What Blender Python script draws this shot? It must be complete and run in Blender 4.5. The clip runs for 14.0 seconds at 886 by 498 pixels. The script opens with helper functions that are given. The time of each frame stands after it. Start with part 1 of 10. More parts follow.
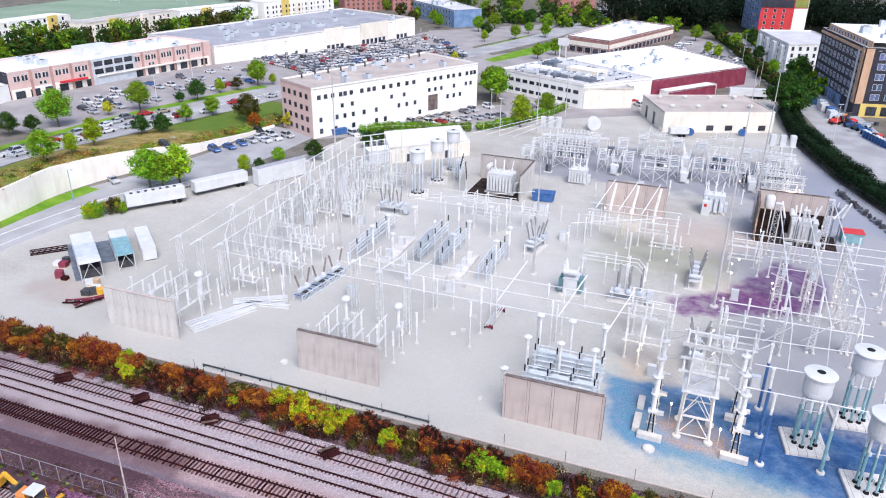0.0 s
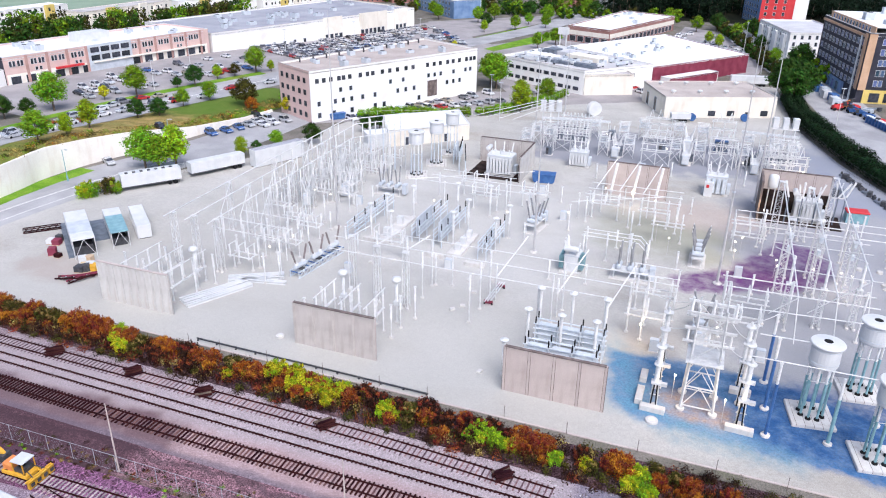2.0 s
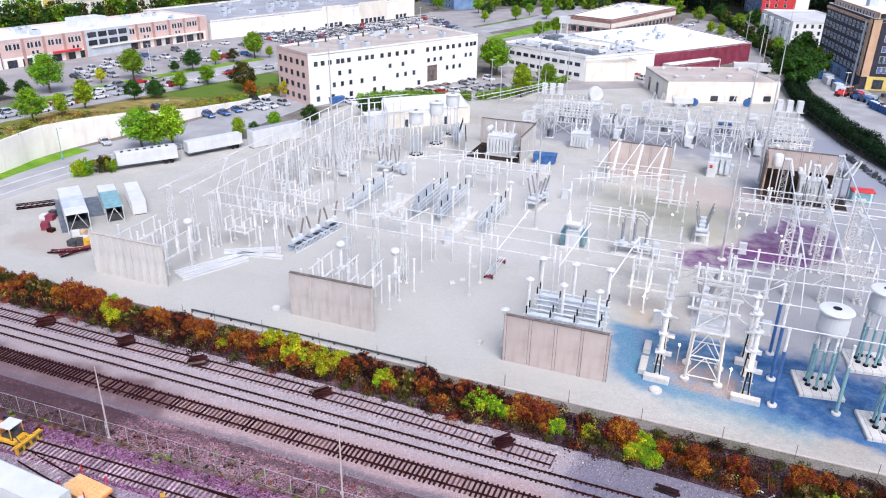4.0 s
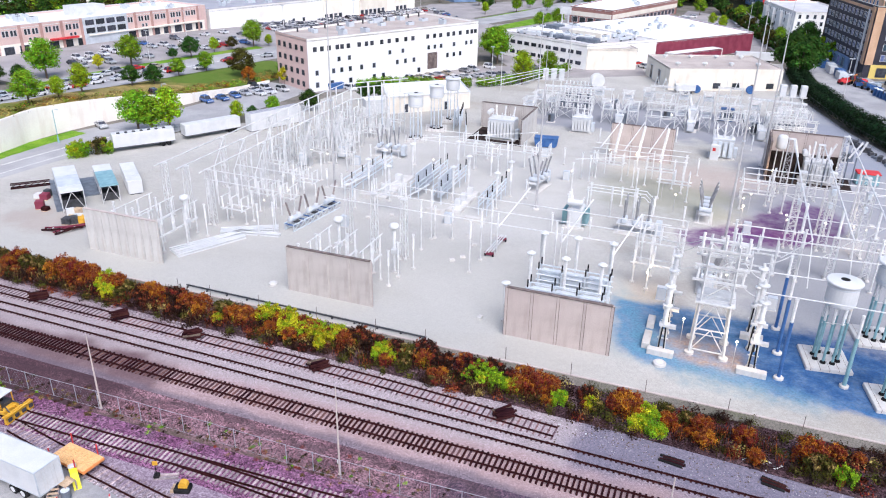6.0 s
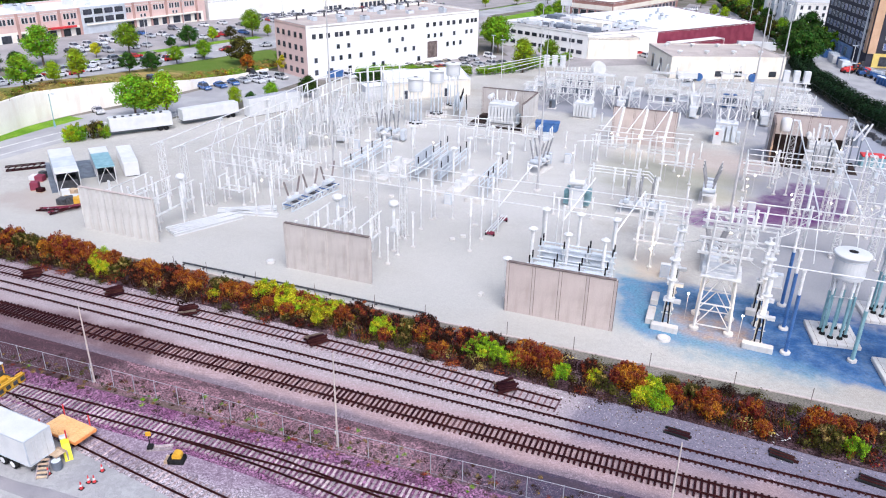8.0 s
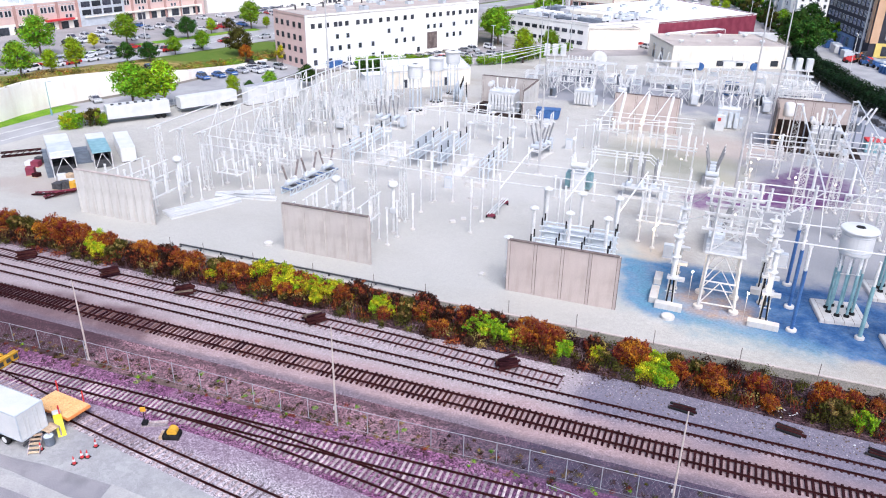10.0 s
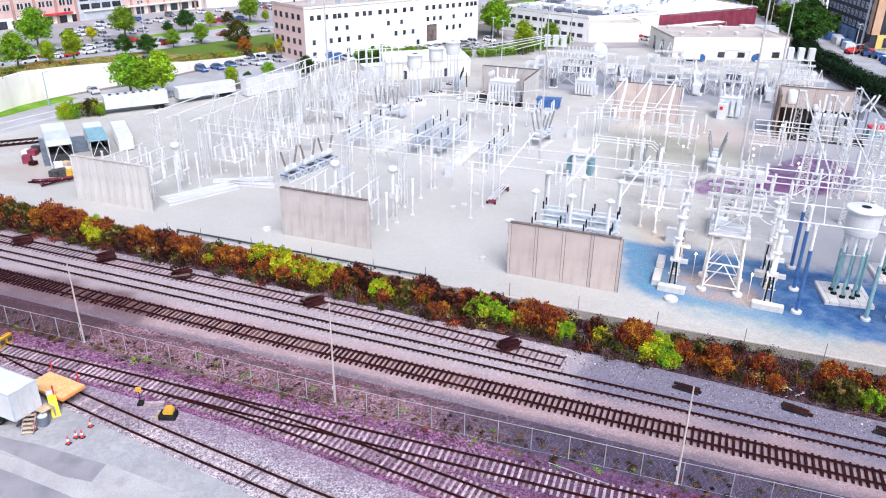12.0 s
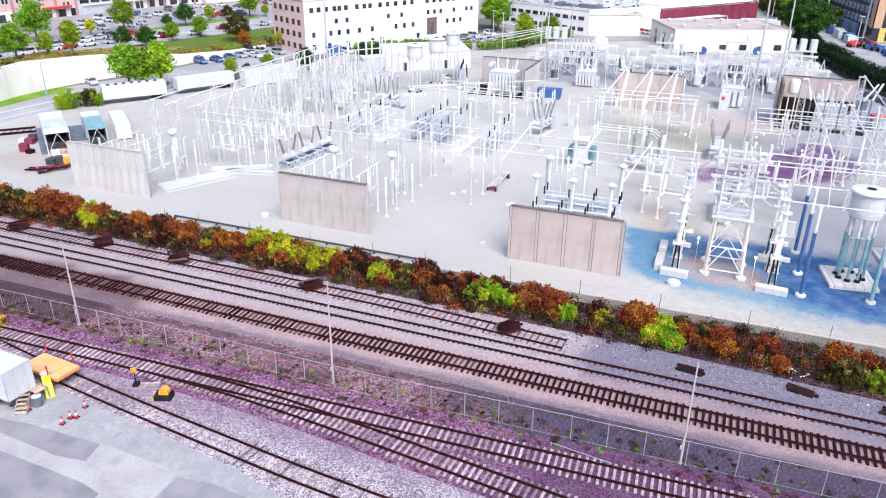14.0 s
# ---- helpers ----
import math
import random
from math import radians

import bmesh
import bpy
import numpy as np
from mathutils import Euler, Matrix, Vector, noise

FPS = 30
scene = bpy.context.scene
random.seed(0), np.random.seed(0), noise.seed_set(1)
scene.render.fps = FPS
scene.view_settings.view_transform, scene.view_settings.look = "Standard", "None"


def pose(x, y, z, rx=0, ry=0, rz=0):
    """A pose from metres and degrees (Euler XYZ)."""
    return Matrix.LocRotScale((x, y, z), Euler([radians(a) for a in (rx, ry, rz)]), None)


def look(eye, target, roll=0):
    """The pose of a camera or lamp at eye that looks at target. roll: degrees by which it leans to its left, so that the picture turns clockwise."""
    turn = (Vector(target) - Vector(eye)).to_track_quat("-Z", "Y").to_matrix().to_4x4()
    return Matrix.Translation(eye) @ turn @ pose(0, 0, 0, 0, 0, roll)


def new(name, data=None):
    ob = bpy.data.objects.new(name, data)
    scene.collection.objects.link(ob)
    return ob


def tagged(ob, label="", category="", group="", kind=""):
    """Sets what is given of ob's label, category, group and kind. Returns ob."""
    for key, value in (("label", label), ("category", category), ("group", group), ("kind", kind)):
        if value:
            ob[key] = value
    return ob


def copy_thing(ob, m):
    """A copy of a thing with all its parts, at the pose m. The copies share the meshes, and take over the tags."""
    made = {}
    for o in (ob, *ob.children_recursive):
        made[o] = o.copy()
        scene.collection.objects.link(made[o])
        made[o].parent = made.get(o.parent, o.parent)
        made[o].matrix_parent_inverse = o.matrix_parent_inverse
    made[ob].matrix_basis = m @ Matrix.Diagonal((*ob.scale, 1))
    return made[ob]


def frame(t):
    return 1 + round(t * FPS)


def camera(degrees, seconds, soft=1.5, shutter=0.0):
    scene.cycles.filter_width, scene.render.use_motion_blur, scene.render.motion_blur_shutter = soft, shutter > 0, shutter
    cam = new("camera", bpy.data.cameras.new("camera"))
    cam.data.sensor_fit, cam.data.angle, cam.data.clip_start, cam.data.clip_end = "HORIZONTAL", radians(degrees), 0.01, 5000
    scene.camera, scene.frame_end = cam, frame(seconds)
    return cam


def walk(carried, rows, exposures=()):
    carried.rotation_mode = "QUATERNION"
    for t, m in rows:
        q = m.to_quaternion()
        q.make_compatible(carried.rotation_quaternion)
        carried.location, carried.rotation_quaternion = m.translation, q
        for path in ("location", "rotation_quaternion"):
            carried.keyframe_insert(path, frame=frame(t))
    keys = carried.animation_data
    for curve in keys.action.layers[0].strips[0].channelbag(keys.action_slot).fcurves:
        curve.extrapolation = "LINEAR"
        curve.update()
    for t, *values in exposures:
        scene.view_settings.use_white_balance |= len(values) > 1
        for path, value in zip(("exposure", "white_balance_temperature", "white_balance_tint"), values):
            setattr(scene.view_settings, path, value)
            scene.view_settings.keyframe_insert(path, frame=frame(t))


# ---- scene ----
cam = camera(62.0, 14.0, soft=1.1)
# seconds, eye x, y, z, yaw to the left of +y, pitch, roll
PATH = [
    (0, 20.086, -76.299, 59.158, 20.621, -24.242, 0.749),
    (0.5, 20.095, -76.221, 58.366, 20.608, -24.271, 0.748),
    (1, 20.103, -76.145, 57.310, 20.596, -24.299, 0.761),
    (1.5, 20.109, -76.072, 56.132, 20.585, -24.325, 0.786),
    (2, 20.113, -76.001, 54.920, 20.576, -24.349, 0.818),
    (2.5, 20.116, -75.933, 53.729, 20.569, -24.371, 0.856),
    (3, 20.118, -75.867, 52.584, 20.563, -24.391, 0.895),
    (5.5, 20.114, -75.570, 47.591, 20.553, -24.468, 1.050),
    (6, 20.112, -75.517, 46.689, 20.554, -24.479, 1.062),
    (6.5, 20.109, -75.466, 45.808, 20.556, -24.489, 1.066),
    (7, 20.106, -75.417, 44.949, 20.560, -24.498, 1.061),
    (7.5, 20.104, -75.370, 44.116, 20.564, -24.506, 1.047),
    (8, 20.101, -75.324, 43.314, 20.569, -24.513, 1.026),
    (10.5, 20.097, -75.125, 39.924, 20.603, -24.538, 0.828),
    (11, 20.099, -75.090, 39.367, 20.611, -24.542, 0.782),
    (11.5, 20.102, -75.056, 38.834, 20.620, -24.545, 0.739),
    (12, 20.107, -75.025, 38.315, 20.629, -24.548, 0.701),
    (12.5, 20.113, -74.994, 37.799, 20.638, -24.551, 0.672),
    (13, 20.120, -74.965, 37.284, 20.647, -24.554, 0.656),
    (13.5, 20.130, -74.938, 36.778, 20.657, -24.557, 0.656),
    (14, 20.141, -74.912, 36.306, 20.666, -24.560, 0.675),
]


def drone(x, y, z, yaw, pitch, roll):
    a, b = radians(yaw), radians(pitch)
    ahead = Vector((-math.sin(a) * math.cos(b), math.cos(a) * math.cos(b), math.sin(b)))
    return look(Vector((x, y, z)), Vector((x, y, z)) + ahead * 50, roll)


walk(cam, [(t, drone(*row)) for t, *row in PATH], exposures=[(0.0, 0.93, 6000, 12), (7.0, 0.97, 6000, 12), (14.0, 1.12, 6000, 12)])

# ---- sky, sun, exposure ----
world = bpy.data.worlds.new("overcast_sky")
scene.world = world
world.use_nodes = True
wn, wl = world.node_tree.nodes, world.node_tree.links
sky = wn.new("ShaderNodeTexSky")
sky.sky_type, sky.sun_disc = "NISHITA", False
SUN_UP, SUN_ROUND = radians(52), radians(142)
sky.sun_elevation, sky.sun_rotation, sky.air_density, sky.dust_density, sky.ozone_density = SUN_UP, SUN_ROUND, 1.0, 4.0, 1.0
wn["Background"].inputs["Strength"].default_value = 0.1
wl.new(sky.outputs["Color"], wn["Background"].inputs["Color"])
sun = new("sun", bpy.data.lights.new("sun", "SUN"))
sun.data.energy, sun.data.angle, sun.data.color = 1.5, radians(40), (0.97, 0.96, 0.965)
SUN_FROM = Vector((math.sin(SUN_ROUND) * math.cos(SUN_UP), math.cos(SUN_ROUND) * math.cos(SUN_UP), math.sin(SUN_UP)))
sun.matrix_world = look(SUN_FROM * 300, (0, 0, 0))


# ---- materials ----
def mk(name, a, b, scale=1.0, rough=0.8, metal=0.0, bump=0.2, fine=18.0, spread=0.35, world_space=False, rand=0.0, island=0.0, stain=None, stain_scale=0.3, stain_amount=0.5, coat=0.0, spec=0.3, stretch=None, pebble=0.0, pebble_scale=5.0):
    """Two colours mixed by broad noise, darkened and lightened by fine noise, with stains, piece-to-piece variation and relief."""
    m = bpy.data.materials.new(name)
    m.use_nodes = True
    n, l = m.node_tree.nodes, m.node_tree.links
    bs = n["Principled BSDF"]
    if world_space:
        pos = n.new("ShaderNodeNewGeometry").outputs["Position"]
    else:
        pos = n.new("ShaderNodeTexCoord").outputs["Object"]

    def noise_of(s, detail=4.0, drawn=None):
        t = n.new("ShaderNodeTexNoise")
        t.inputs["Scale"].default_value, t.inputs["Detail"].default_value = s, detail
        if drawn:
            vm = n.new("ShaderNodeVectorMath")
            vm.operation = "MULTIPLY"
            vm.inputs[1].default_value = drawn
            l.new(pos, vm.inputs[0])
            l.new(vm.outputs[0], t.inputs["Vector"])
        else:
            l.new(pos, t.inputs["Vector"])
        return t.outputs["Fac"]

    def ranged(v, lo, hi, to_lo, to_hi):
        r = n.new("ShaderNodeMapRange")
        for k, x in zip(("From Min", "From Max", "To Min", "To Max"), (lo, hi, to_lo, to_hi)):
            r.inputs[k].default_value = x
        l.new(v, r.inputs["Value"])
        return r.outputs["Result"]

    def mixed(fac, c1, c2, mode="MIX"):
        x = n.new("ShaderNodeMix")
        x.data_type, x.blend_type = "RGBA", mode
        for sock, v in ((x.inputs[0], fac), (x.inputs[6], c1), (x.inputs[7], c2)):
            if hasattr(v, "is_linked"):
                l.new(v, sock)
            else:
                sock.default_value = v if isinstance(v, float) else (*v, 1)
        return x.outputs[2]

    col = mixed(ranged(noise_of(scale), 0.35, 0.65, 0.0, 1.0), a, b)
    grain = noise_of(fine, 6.0)
    value = ranged(grain, 0.3, 0.7, 1 - spread, 1 + spread)
    if pebble:
        for size, amount in ((pebble_scale, pebble), (pebble_scale * 0.4, pebble * 0.4)):
            stones = n.new("ShaderNodeTexVoronoi")
            stones.inputs["Scale"].default_value = size
            l.new(pos, stones.inputs["Vector"])
            one = n.new("ShaderNodeSeparateColor")
            l.new(stones.outputs["Color"], one.inputs["Color"])
            times = n.new("ShaderNodeMath")
            times.operation = "MULTIPLY"
            l.new(value, times.inputs[0])
            l.new(ranged(one.outputs["Red"], 0, 1, 1 - amount, 1 + amount), times.inputs[1])
            value = times.outputs[0]
    if stain:
        col = mixed(ranged(noise_of(stain_scale, 6.0, stretch), 0.52, 0.7, 0.0, stain_amount), col, stain)
    hsv = n.new("ShaderNodeHueSaturation")
    l.new(col, hsv.inputs["Color"])
    l.new(value, hsv.inputs["Value"])
    out = hsv.outputs["Color"]
    for amount, node, sock in ((rand, "ShaderNodeObjectInfo", "Random"), (island, "ShaderNodeNewGeometry", "Random Per Island")):
        if amount:
            h2 = n.new("ShaderNodeHueSaturation")
            l.new(out, h2.inputs["Color"])
            src = n.new(node).outputs[sock]
            l.new(ranged(src, 0, 1, 1 - amount, 1 + amount), h2.inputs["Value"])
            l.new(ranged(src, 0, 1, 0.5 - amount * 0.06, 0.5 + amount * 0.06), h2.inputs["Hue"])
            out = h2.outputs["Color"]
    l.new(out, bs.inputs["Base Color"])
    l.new(ranged(grain, 0.3, 0.7, max(rough - 0.12, 0.02), min(rough + 0.12, 1.0)), bs.inputs["Roughness"])
    bs.inputs["Metallic"].default_value = metal
    bs.inputs["Specular IOR Level"].default_value = 0.08 if world_space or island else spec
    bs.inputs["Coat Weight"].default_value = coat
    if bump:
        bp = n.new("ShaderNodeBump")
        bp.inputs["Strength"].default_value, bp.inputs["Distance"].default_value = bump, 0.05
        l.new(grain, bp.inputs["Height"])
        l.new(bp.outputs["Normal"], bs.inputs["Normal"])
    return m


def patch_colour(m, colour, x0, x1, y0, y1, soft, amount, ragged=7.0, turn=0.0):
    """Mixes another colour into one stretch of ground, with a ragged edge."""
    n, l = m.node_tree.nodes, m.node_tree.links
    bs = n["Principled BSDF"]
    old = bs.inputs["Base Color"].links[0].from_socket
    geo = n.new("ShaderNodeNewGeometry")
    tex = n.new("ShaderNodeTexNoise")
    tex.inputs["Scale"].default_value, tex.inputs["Detail"].default_value = 0.22, 5.0
    l.new(geo.outputs["Position"], tex.inputs["Vector"])
    sc = n.new("ShaderNodeVectorMath")
    sc.operation = "MULTIPLY_ADD"
    l.new(tex.outputs["Color"], sc.inputs[0])
    sc.inputs[1].default_value = (ragged, ragged, 0)
    spin = n.new("ShaderNodeVectorRotate")
    spin.rotation_type = "Z_AXIS"
    spin.inputs["Angle"].default_value = radians(-turn)
    l.new(geo.outputs["Position"], spin.inputs["Vector"])
    l.new(spin.outputs[0], sc.inputs[2])
    sep = n.new("ShaderNodeSeparateXYZ")
    l.new(sc.outputs[0], sep.inputs[0])
    fac = None
    for sock, lo, hi in (("X", x0 + ragged / 2, x1 + ragged / 2), ("Y", y0 + ragged / 2, y1 + ragged / 2)):
        for edge, sign in ((lo, 1), (hi, -1)):
            r = n.new("ShaderNodeMapRange")
            r.interpolation_type = "SMOOTHSTEP"
            r.inputs["From Min"].default_value = edge - soft * sign
            r.inputs["From Max"].default_value = edge + soft * sign
            l.new(sep.outputs[sock], r.inputs["Value"])
            if fac is None:
                fac = r.outputs["Result"]
            else:
                mul = n.new("ShaderNodeMath")
                mul.operation = "MULTIPLY"
                l.new(fac, mul.inputs[0])
                l.new(r.outputs["Result"], mul.inputs[1])
                fac = mul.outputs[0]
    mul = n.new("ShaderNodeMath")
    mul.operation = "MULTIPLY"
    l.new(fac, mul.inputs[0])
    mul.inputs[1].default_value = amount
    x = n.new("ShaderNodeMix")
    x.data_type = "RGBA"
    l.new(mul.outputs[0], x.inputs[0])
    l.new(old, x.inputs[6])
    hsv = n.new("ShaderNodeHueSaturation")
    hsv.inputs["Color"].default_value = (*colour, 1)
    fine = n.new("ShaderNodeTexNoise")
    fine.inputs["Scale"].default_value, fine.inputs["Detail"].default_value = 5.0, 6.0
    l.new(geo.outputs["Position"], fine.inputs["Vector"])
    r = n.new("ShaderNodeMapRange")
    r.inputs["From Min"].default_value, r.inputs["From Max"].default_value = 0.3, 0.7
    r.inputs["To Min"].default_value, r.inputs["To Max"].default_value = 0.9, 1.1
    l.new(fine.outputs["Fac"], r.inputs["Value"])
    l.new(r.outputs["Result"], hsv.inputs["Value"])
    l.new(hsv.outputs["Color"], x.inputs[7])
    l.new(x.outputs[2], bs.inputs["Base Color"])


def patch_shape(m, colour, outline, soft, amount, ragged=4.0, mottle=0.35):
    """Mixes another colour into the ground inside a convex outline (anticlockwise), with a torn edge and blotches."""
    n, l = m.node_tree.nodes, m.node_tree.links
    bs = n["Principled BSDF"]
    old = bs.inputs["Base Color"].links[0].from_socket
    place_ = n.new("ShaderNodeNewGeometry").outputs["Position"]

    def cloud(scale, detail):
        tex = n.new("ShaderNodeTexNoise")
        tex.inputs["Scale"].default_value, tex.inputs["Detail"].default_value, tex.inputs["Roughness"].default_value = scale, detail, 0.62
        l.new(place_, tex.inputs["Vector"])
        return tex

    def math_of(kind, a, b):
        x = n.new("ShaderNodeMath")
        x.operation = kind
        for sock, v in zip(x.inputs, (a, b)):
            if isinstance(v, (int, float)):
                sock.default_value = v
            else:
                l.new(v, sock)
        return x.outputs[0]

    def ranged(v, lo, hi, a, b):
        r = n.new("ShaderNodeMapRange")
        for key, x in zip(("From Min", "From Max", "To Min", "To Max"), (lo, hi, a, b)):
            r.inputs[key].default_value = x
        l.new(v, r.inputs["Value"])
        return r.outputs["Result"]

    torn = n.new("ShaderNodeVectorMath")
    torn.operation = "MULTIPLY_ADD"
    l.new(cloud(0.3, 7.0).outputs["Color"], torn.inputs[0])
    torn.inputs[1].default_value = (ragged, ragged, 0)
    l.new(place_, torn.inputs[2])
    fac = ranged(cloud(0.55, 6.0).outputs["Fac"], 0.35, 0.65, amount - mottle, amount + mottle * 0.3)
    for (ax, ay), (bx, by) in zip(outline, outline[1:] + outline[:1]):
        inward = Vector((ay - by, bx - ax, 0)).normalized()
        dot = n.new("ShaderNodeVectorMath")
        dot.operation = "DOT_PRODUCT"
        l.new(torn.outputs[0], dot.inputs[0])
        dot.inputs[1].default_value = inward
        edge = inward.x * (ax + ragged / 2) + inward.y * (ay + ragged / 2)
        fac = math_of("MULTIPLY", fac, ranged(dot.outputs["Value"], edge - soft, edge + soft, 0.0, 1.0))
    hsv = n.new("ShaderNodeHueSaturation")
    hsv.inputs["Color"].default_value = (*colour, 1)
    l.new(ranged(cloud(3.5, 8.0).outputs["Fac"], 0.3, 0.7, 0.72, 1.28), hsv.inputs["Value"])
    x = n.new("ShaderNodeMix")
    x.data_type = "RGBA"
    l.new(fac, x.inputs[0])
    l.new(old, x.inputs[6])
    l.new(hsv.outputs["Color"], x.inputs[7])
    l.new(x.outputs[2], bs.inputs["Base Color"])


GRAVEL = mk("pale_gravel", (0.39, 0.376, 0.349), (0.454, 0.437, 0.409), 0.08, 0.95, bump=0.4, fine=9, spread=0.16, pebble=0.07, pebble_scale=4, world_space=True, stain=(0.318, 0.286, 0.245), stain_scale=0.06, stain_amount=0.6, stretch=(0.6, 1.5, 1))
patch_colour(GRAVEL, (0.42, 0.41, 0.385), -90.0, 14.0, -6.0, 24.0, 5.0, 0.6, 14.0)
# Darker, cooler ground colour to the north and east.
patch_colour(GRAVEL, (0.22, 0.23, 0.275), -24.0, 50.0, 99.0, 130.0, 4.0, 0.75, 16.0)
patch_colour(GRAVEL, (0.29, 0.295, 0.335), 26.0, 70.0, 44.0, 98.0, 5.0, 0.7, 14.0)
patch_colour(GRAVEL, (0.26, 0.265, 0.295), 27.0, 70.0, 14.0, 46.0, 4.0, 0.75, 12.0)
patch_colour(GRAVEL, (0.3, 0.27, 0.25), 12.0, 20.0, 15.0, 24.0, 2.0, 0.5, 6.0)
patch_colour(GRAVEL, (0.28, 0.28, 0.215), -1.0, 26.0, 50.0, 68.0, 4.0, 0.65, 12.0)
patch_colour(GRAVEL, (0.42, 0.33, 0.29), 12.0, 30.0, 66.0, 80.0, 4.0, 0.5, 12.0)
patch_colour(GRAVEL, (0.5, 0.49, 0.475), -66.0, 4.0, 26.0, 80.0, 6.0, 0.5, 14.0)
patch_colour(GRAVEL, (0.25, 0.27, 0.33), 42.0, 80.0, 86.0, 170.0, 4.0, 0.7, 10.0)
# Blue mixed into the ground colour at the front right of the yard.
patch_shape(GRAVEL, (0.052, 0.165, 0.34), [(10.8, 21.0), (12.6, 3.2), (15.6, 0.5), (44.0, -2.0), (70.0, -3.0), (70.0, 17.0), (30.0, 15.6), (17.0, 20.0)], 0.9, 0.9, 4.5, 0.22)
patch_shape(GRAVEL, (0.13, 0.27, 0.36), [(11.6, 18.0), (13.0, 1.0), (21.0, 0.0), (17.5, 9.0)], 1.8, 0.7, 6.0, 0.5)
patch_shape(GRAVEL, (0.15, 0.26, 0.32), [(20.0, 3.0), (20.0, -2.5), (36.0, -3.0), (36.0, 0.6)], 1.2, 0.65, 4.0, 0.45)
patch_shape(GRAVEL, (0.022, 0.068, 0.19), [(27.5, 13.0), (28.5, 2.0), (33.0, -0.2), (70.0, -2.0), (70.0, 16.0), (32.0, 15.5)], 1.8, 0.8, 5.0, 0.35)
patch_shape(GRAVEL, (0.05, 0.1, 0.19), [(18.5, 15.0), (19.5, 7.0), (27.0, 8.0), (28.5, 15.0)], 2.0, 0.6, 5.0, 0.5)
# Purple mixed into the ground colour further back.
patch_shape(GRAVEL, (0.13, 0.045, 0.155), [(16.6, 41.6), (19.4, 37.0), (38.5, 44.5), (36.0, 50.0), (26.0, 48.6)], 0.9, 0.85, 4.5, 0.4)
patch_shape(GRAVEL, (0.11, 0.04, 0.14), [(25.5, 48.0), (28.0, 43.0), (39.5, 45.5), (43.0, 53.0), (41.5, 62.0), (35.5, 66.0), (30.0, 57.0)], 1.1, 0.85, 4.5, 0.35)
# Warm tan mixed into the ground colour beside the tower.
patch_shape(GRAVEL, (0.36, 0.25, 0.18), [(17.6, 8.0), (20.0, 2.6), (27.5, 1.6), (28.6, 6.0), (24.0, 8.8)], 1.2, 0.7, 5.0, 0.5)
patch_colour(GRAVEL, (0.3, 0.21, 0.17), -88.0, -72.0, 2.0, 9.0, 2.5, 0.35, 9.0)
EARTH = mk("bare_earth", (0.13, 0.12, 0.10), (0.2, 0.18, 0.16), 0.15, 0.95, bump=0.6, fine=6, spread=0.35, world_space=True, stain=(0.09, 0.10, 0.05), stain_scale=0.2)
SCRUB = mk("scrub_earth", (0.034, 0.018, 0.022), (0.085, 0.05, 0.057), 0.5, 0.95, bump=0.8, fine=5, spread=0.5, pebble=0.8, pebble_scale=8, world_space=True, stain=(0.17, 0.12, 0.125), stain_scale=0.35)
BALLAST = mk("grey_ballast", (0.252, 0.2, 0.224), (0.335, 0.272, 0.3), 0.25, 0.95, bump=0.9, fine=7, spread=0.5, pebble=0.8, pebble_scale=11, world_space=True, stain=(0.215, 0.155, 0.165), stain_scale=0.3, stretch=(0.5, 1.6, 1))
patch_colour(BALLAST, (0.39, 0.27, 0.265), -60.0, 140.0, -25.2, -19.6, 0.9, 0.7, 2.6)
# Ballast colour made darker towards both ends of the line.
patch_colour(BALLAST, (0.1, 0.056, 0.066), -170.0, -32.0, -26.0, -19.5, 2.4, 0.8, 9.0)
patch_colour(BALLAST, (0.155, 0.148, 0.2), 11.0, 160.0, -19.8, -10.0, 3.0, 0.8, 9.0)
patch_colour(BALLAST, (0.19, 0.145, 0.155), 18.0, 160.0, -24.4, -20.6, 5.0, 0.6, 6.0)
patch_colour(BALLAST, (0.19, 0.145, 0.16), -170.0, -44.0, -20.4, -10.0, 10.0, 0.75, 8.0)
patch_colour(BALLAST, (0.13, 0.105, 0.135), -60.0, 160.0, -27.0, -24.6, 0.5, 0.65, 2.0)
patch_colour(BALLAST, (0.41, 0.355, 0.362), -70.0, 12.0, -20.2, -13.0, 0.8, 0.55, 3.0)
LILAC = mk("lilac_gravel", (0.31, 0.272, 0.305), (0.39, 0.345, 0.375), 0.25, 0.95, bump=0.9, fine=8, spread=0.4, pebble=0.7, pebble_scale=12, world_space=True, stain=(0.23, 0.18, 0.21), stain_scale=0.3)
patch_colour(LILAC, (0.2, 0.125, 0.19), -200.0, 200.0, -37.4, -20.0, 1.5, 0.55, 5.0)
BROWN_BALLAST = mk("brown_ballast", (0.175, 0.092, 0.11), (0.238, 0.14, 0.162), 0.3, 0.95, bump=0.9, fine=7, spread=0.5, pebble=0.85, pebble_scale=11, world_space=True, stain=(0.095, 0.053, 0.065), stain_scale=0.45, stain_amount=0.6, stretch=(0.35, 1.6, 1))
patch_colour(BROWN_BALLAST, (0.05, 0.047, 0.078), 4.0, 160.0, -36.0, -20.0, 8.0, 0.85, 10.0)
patch_colour(BROWN_BALLAST, (0.085, 0.075, 0.05), -80.0, 60.0, -31.2, -29.9, 0.6, 0.75, 3.0, 0.6)
# Dark wavy line along the northern side of the strip.
patch_colour(BROWN_BALLAST, (0.06, 0.042, 0.05), -90.0, 18.0, -26.8, -25.9, 0.3, 0.55, 5.0)
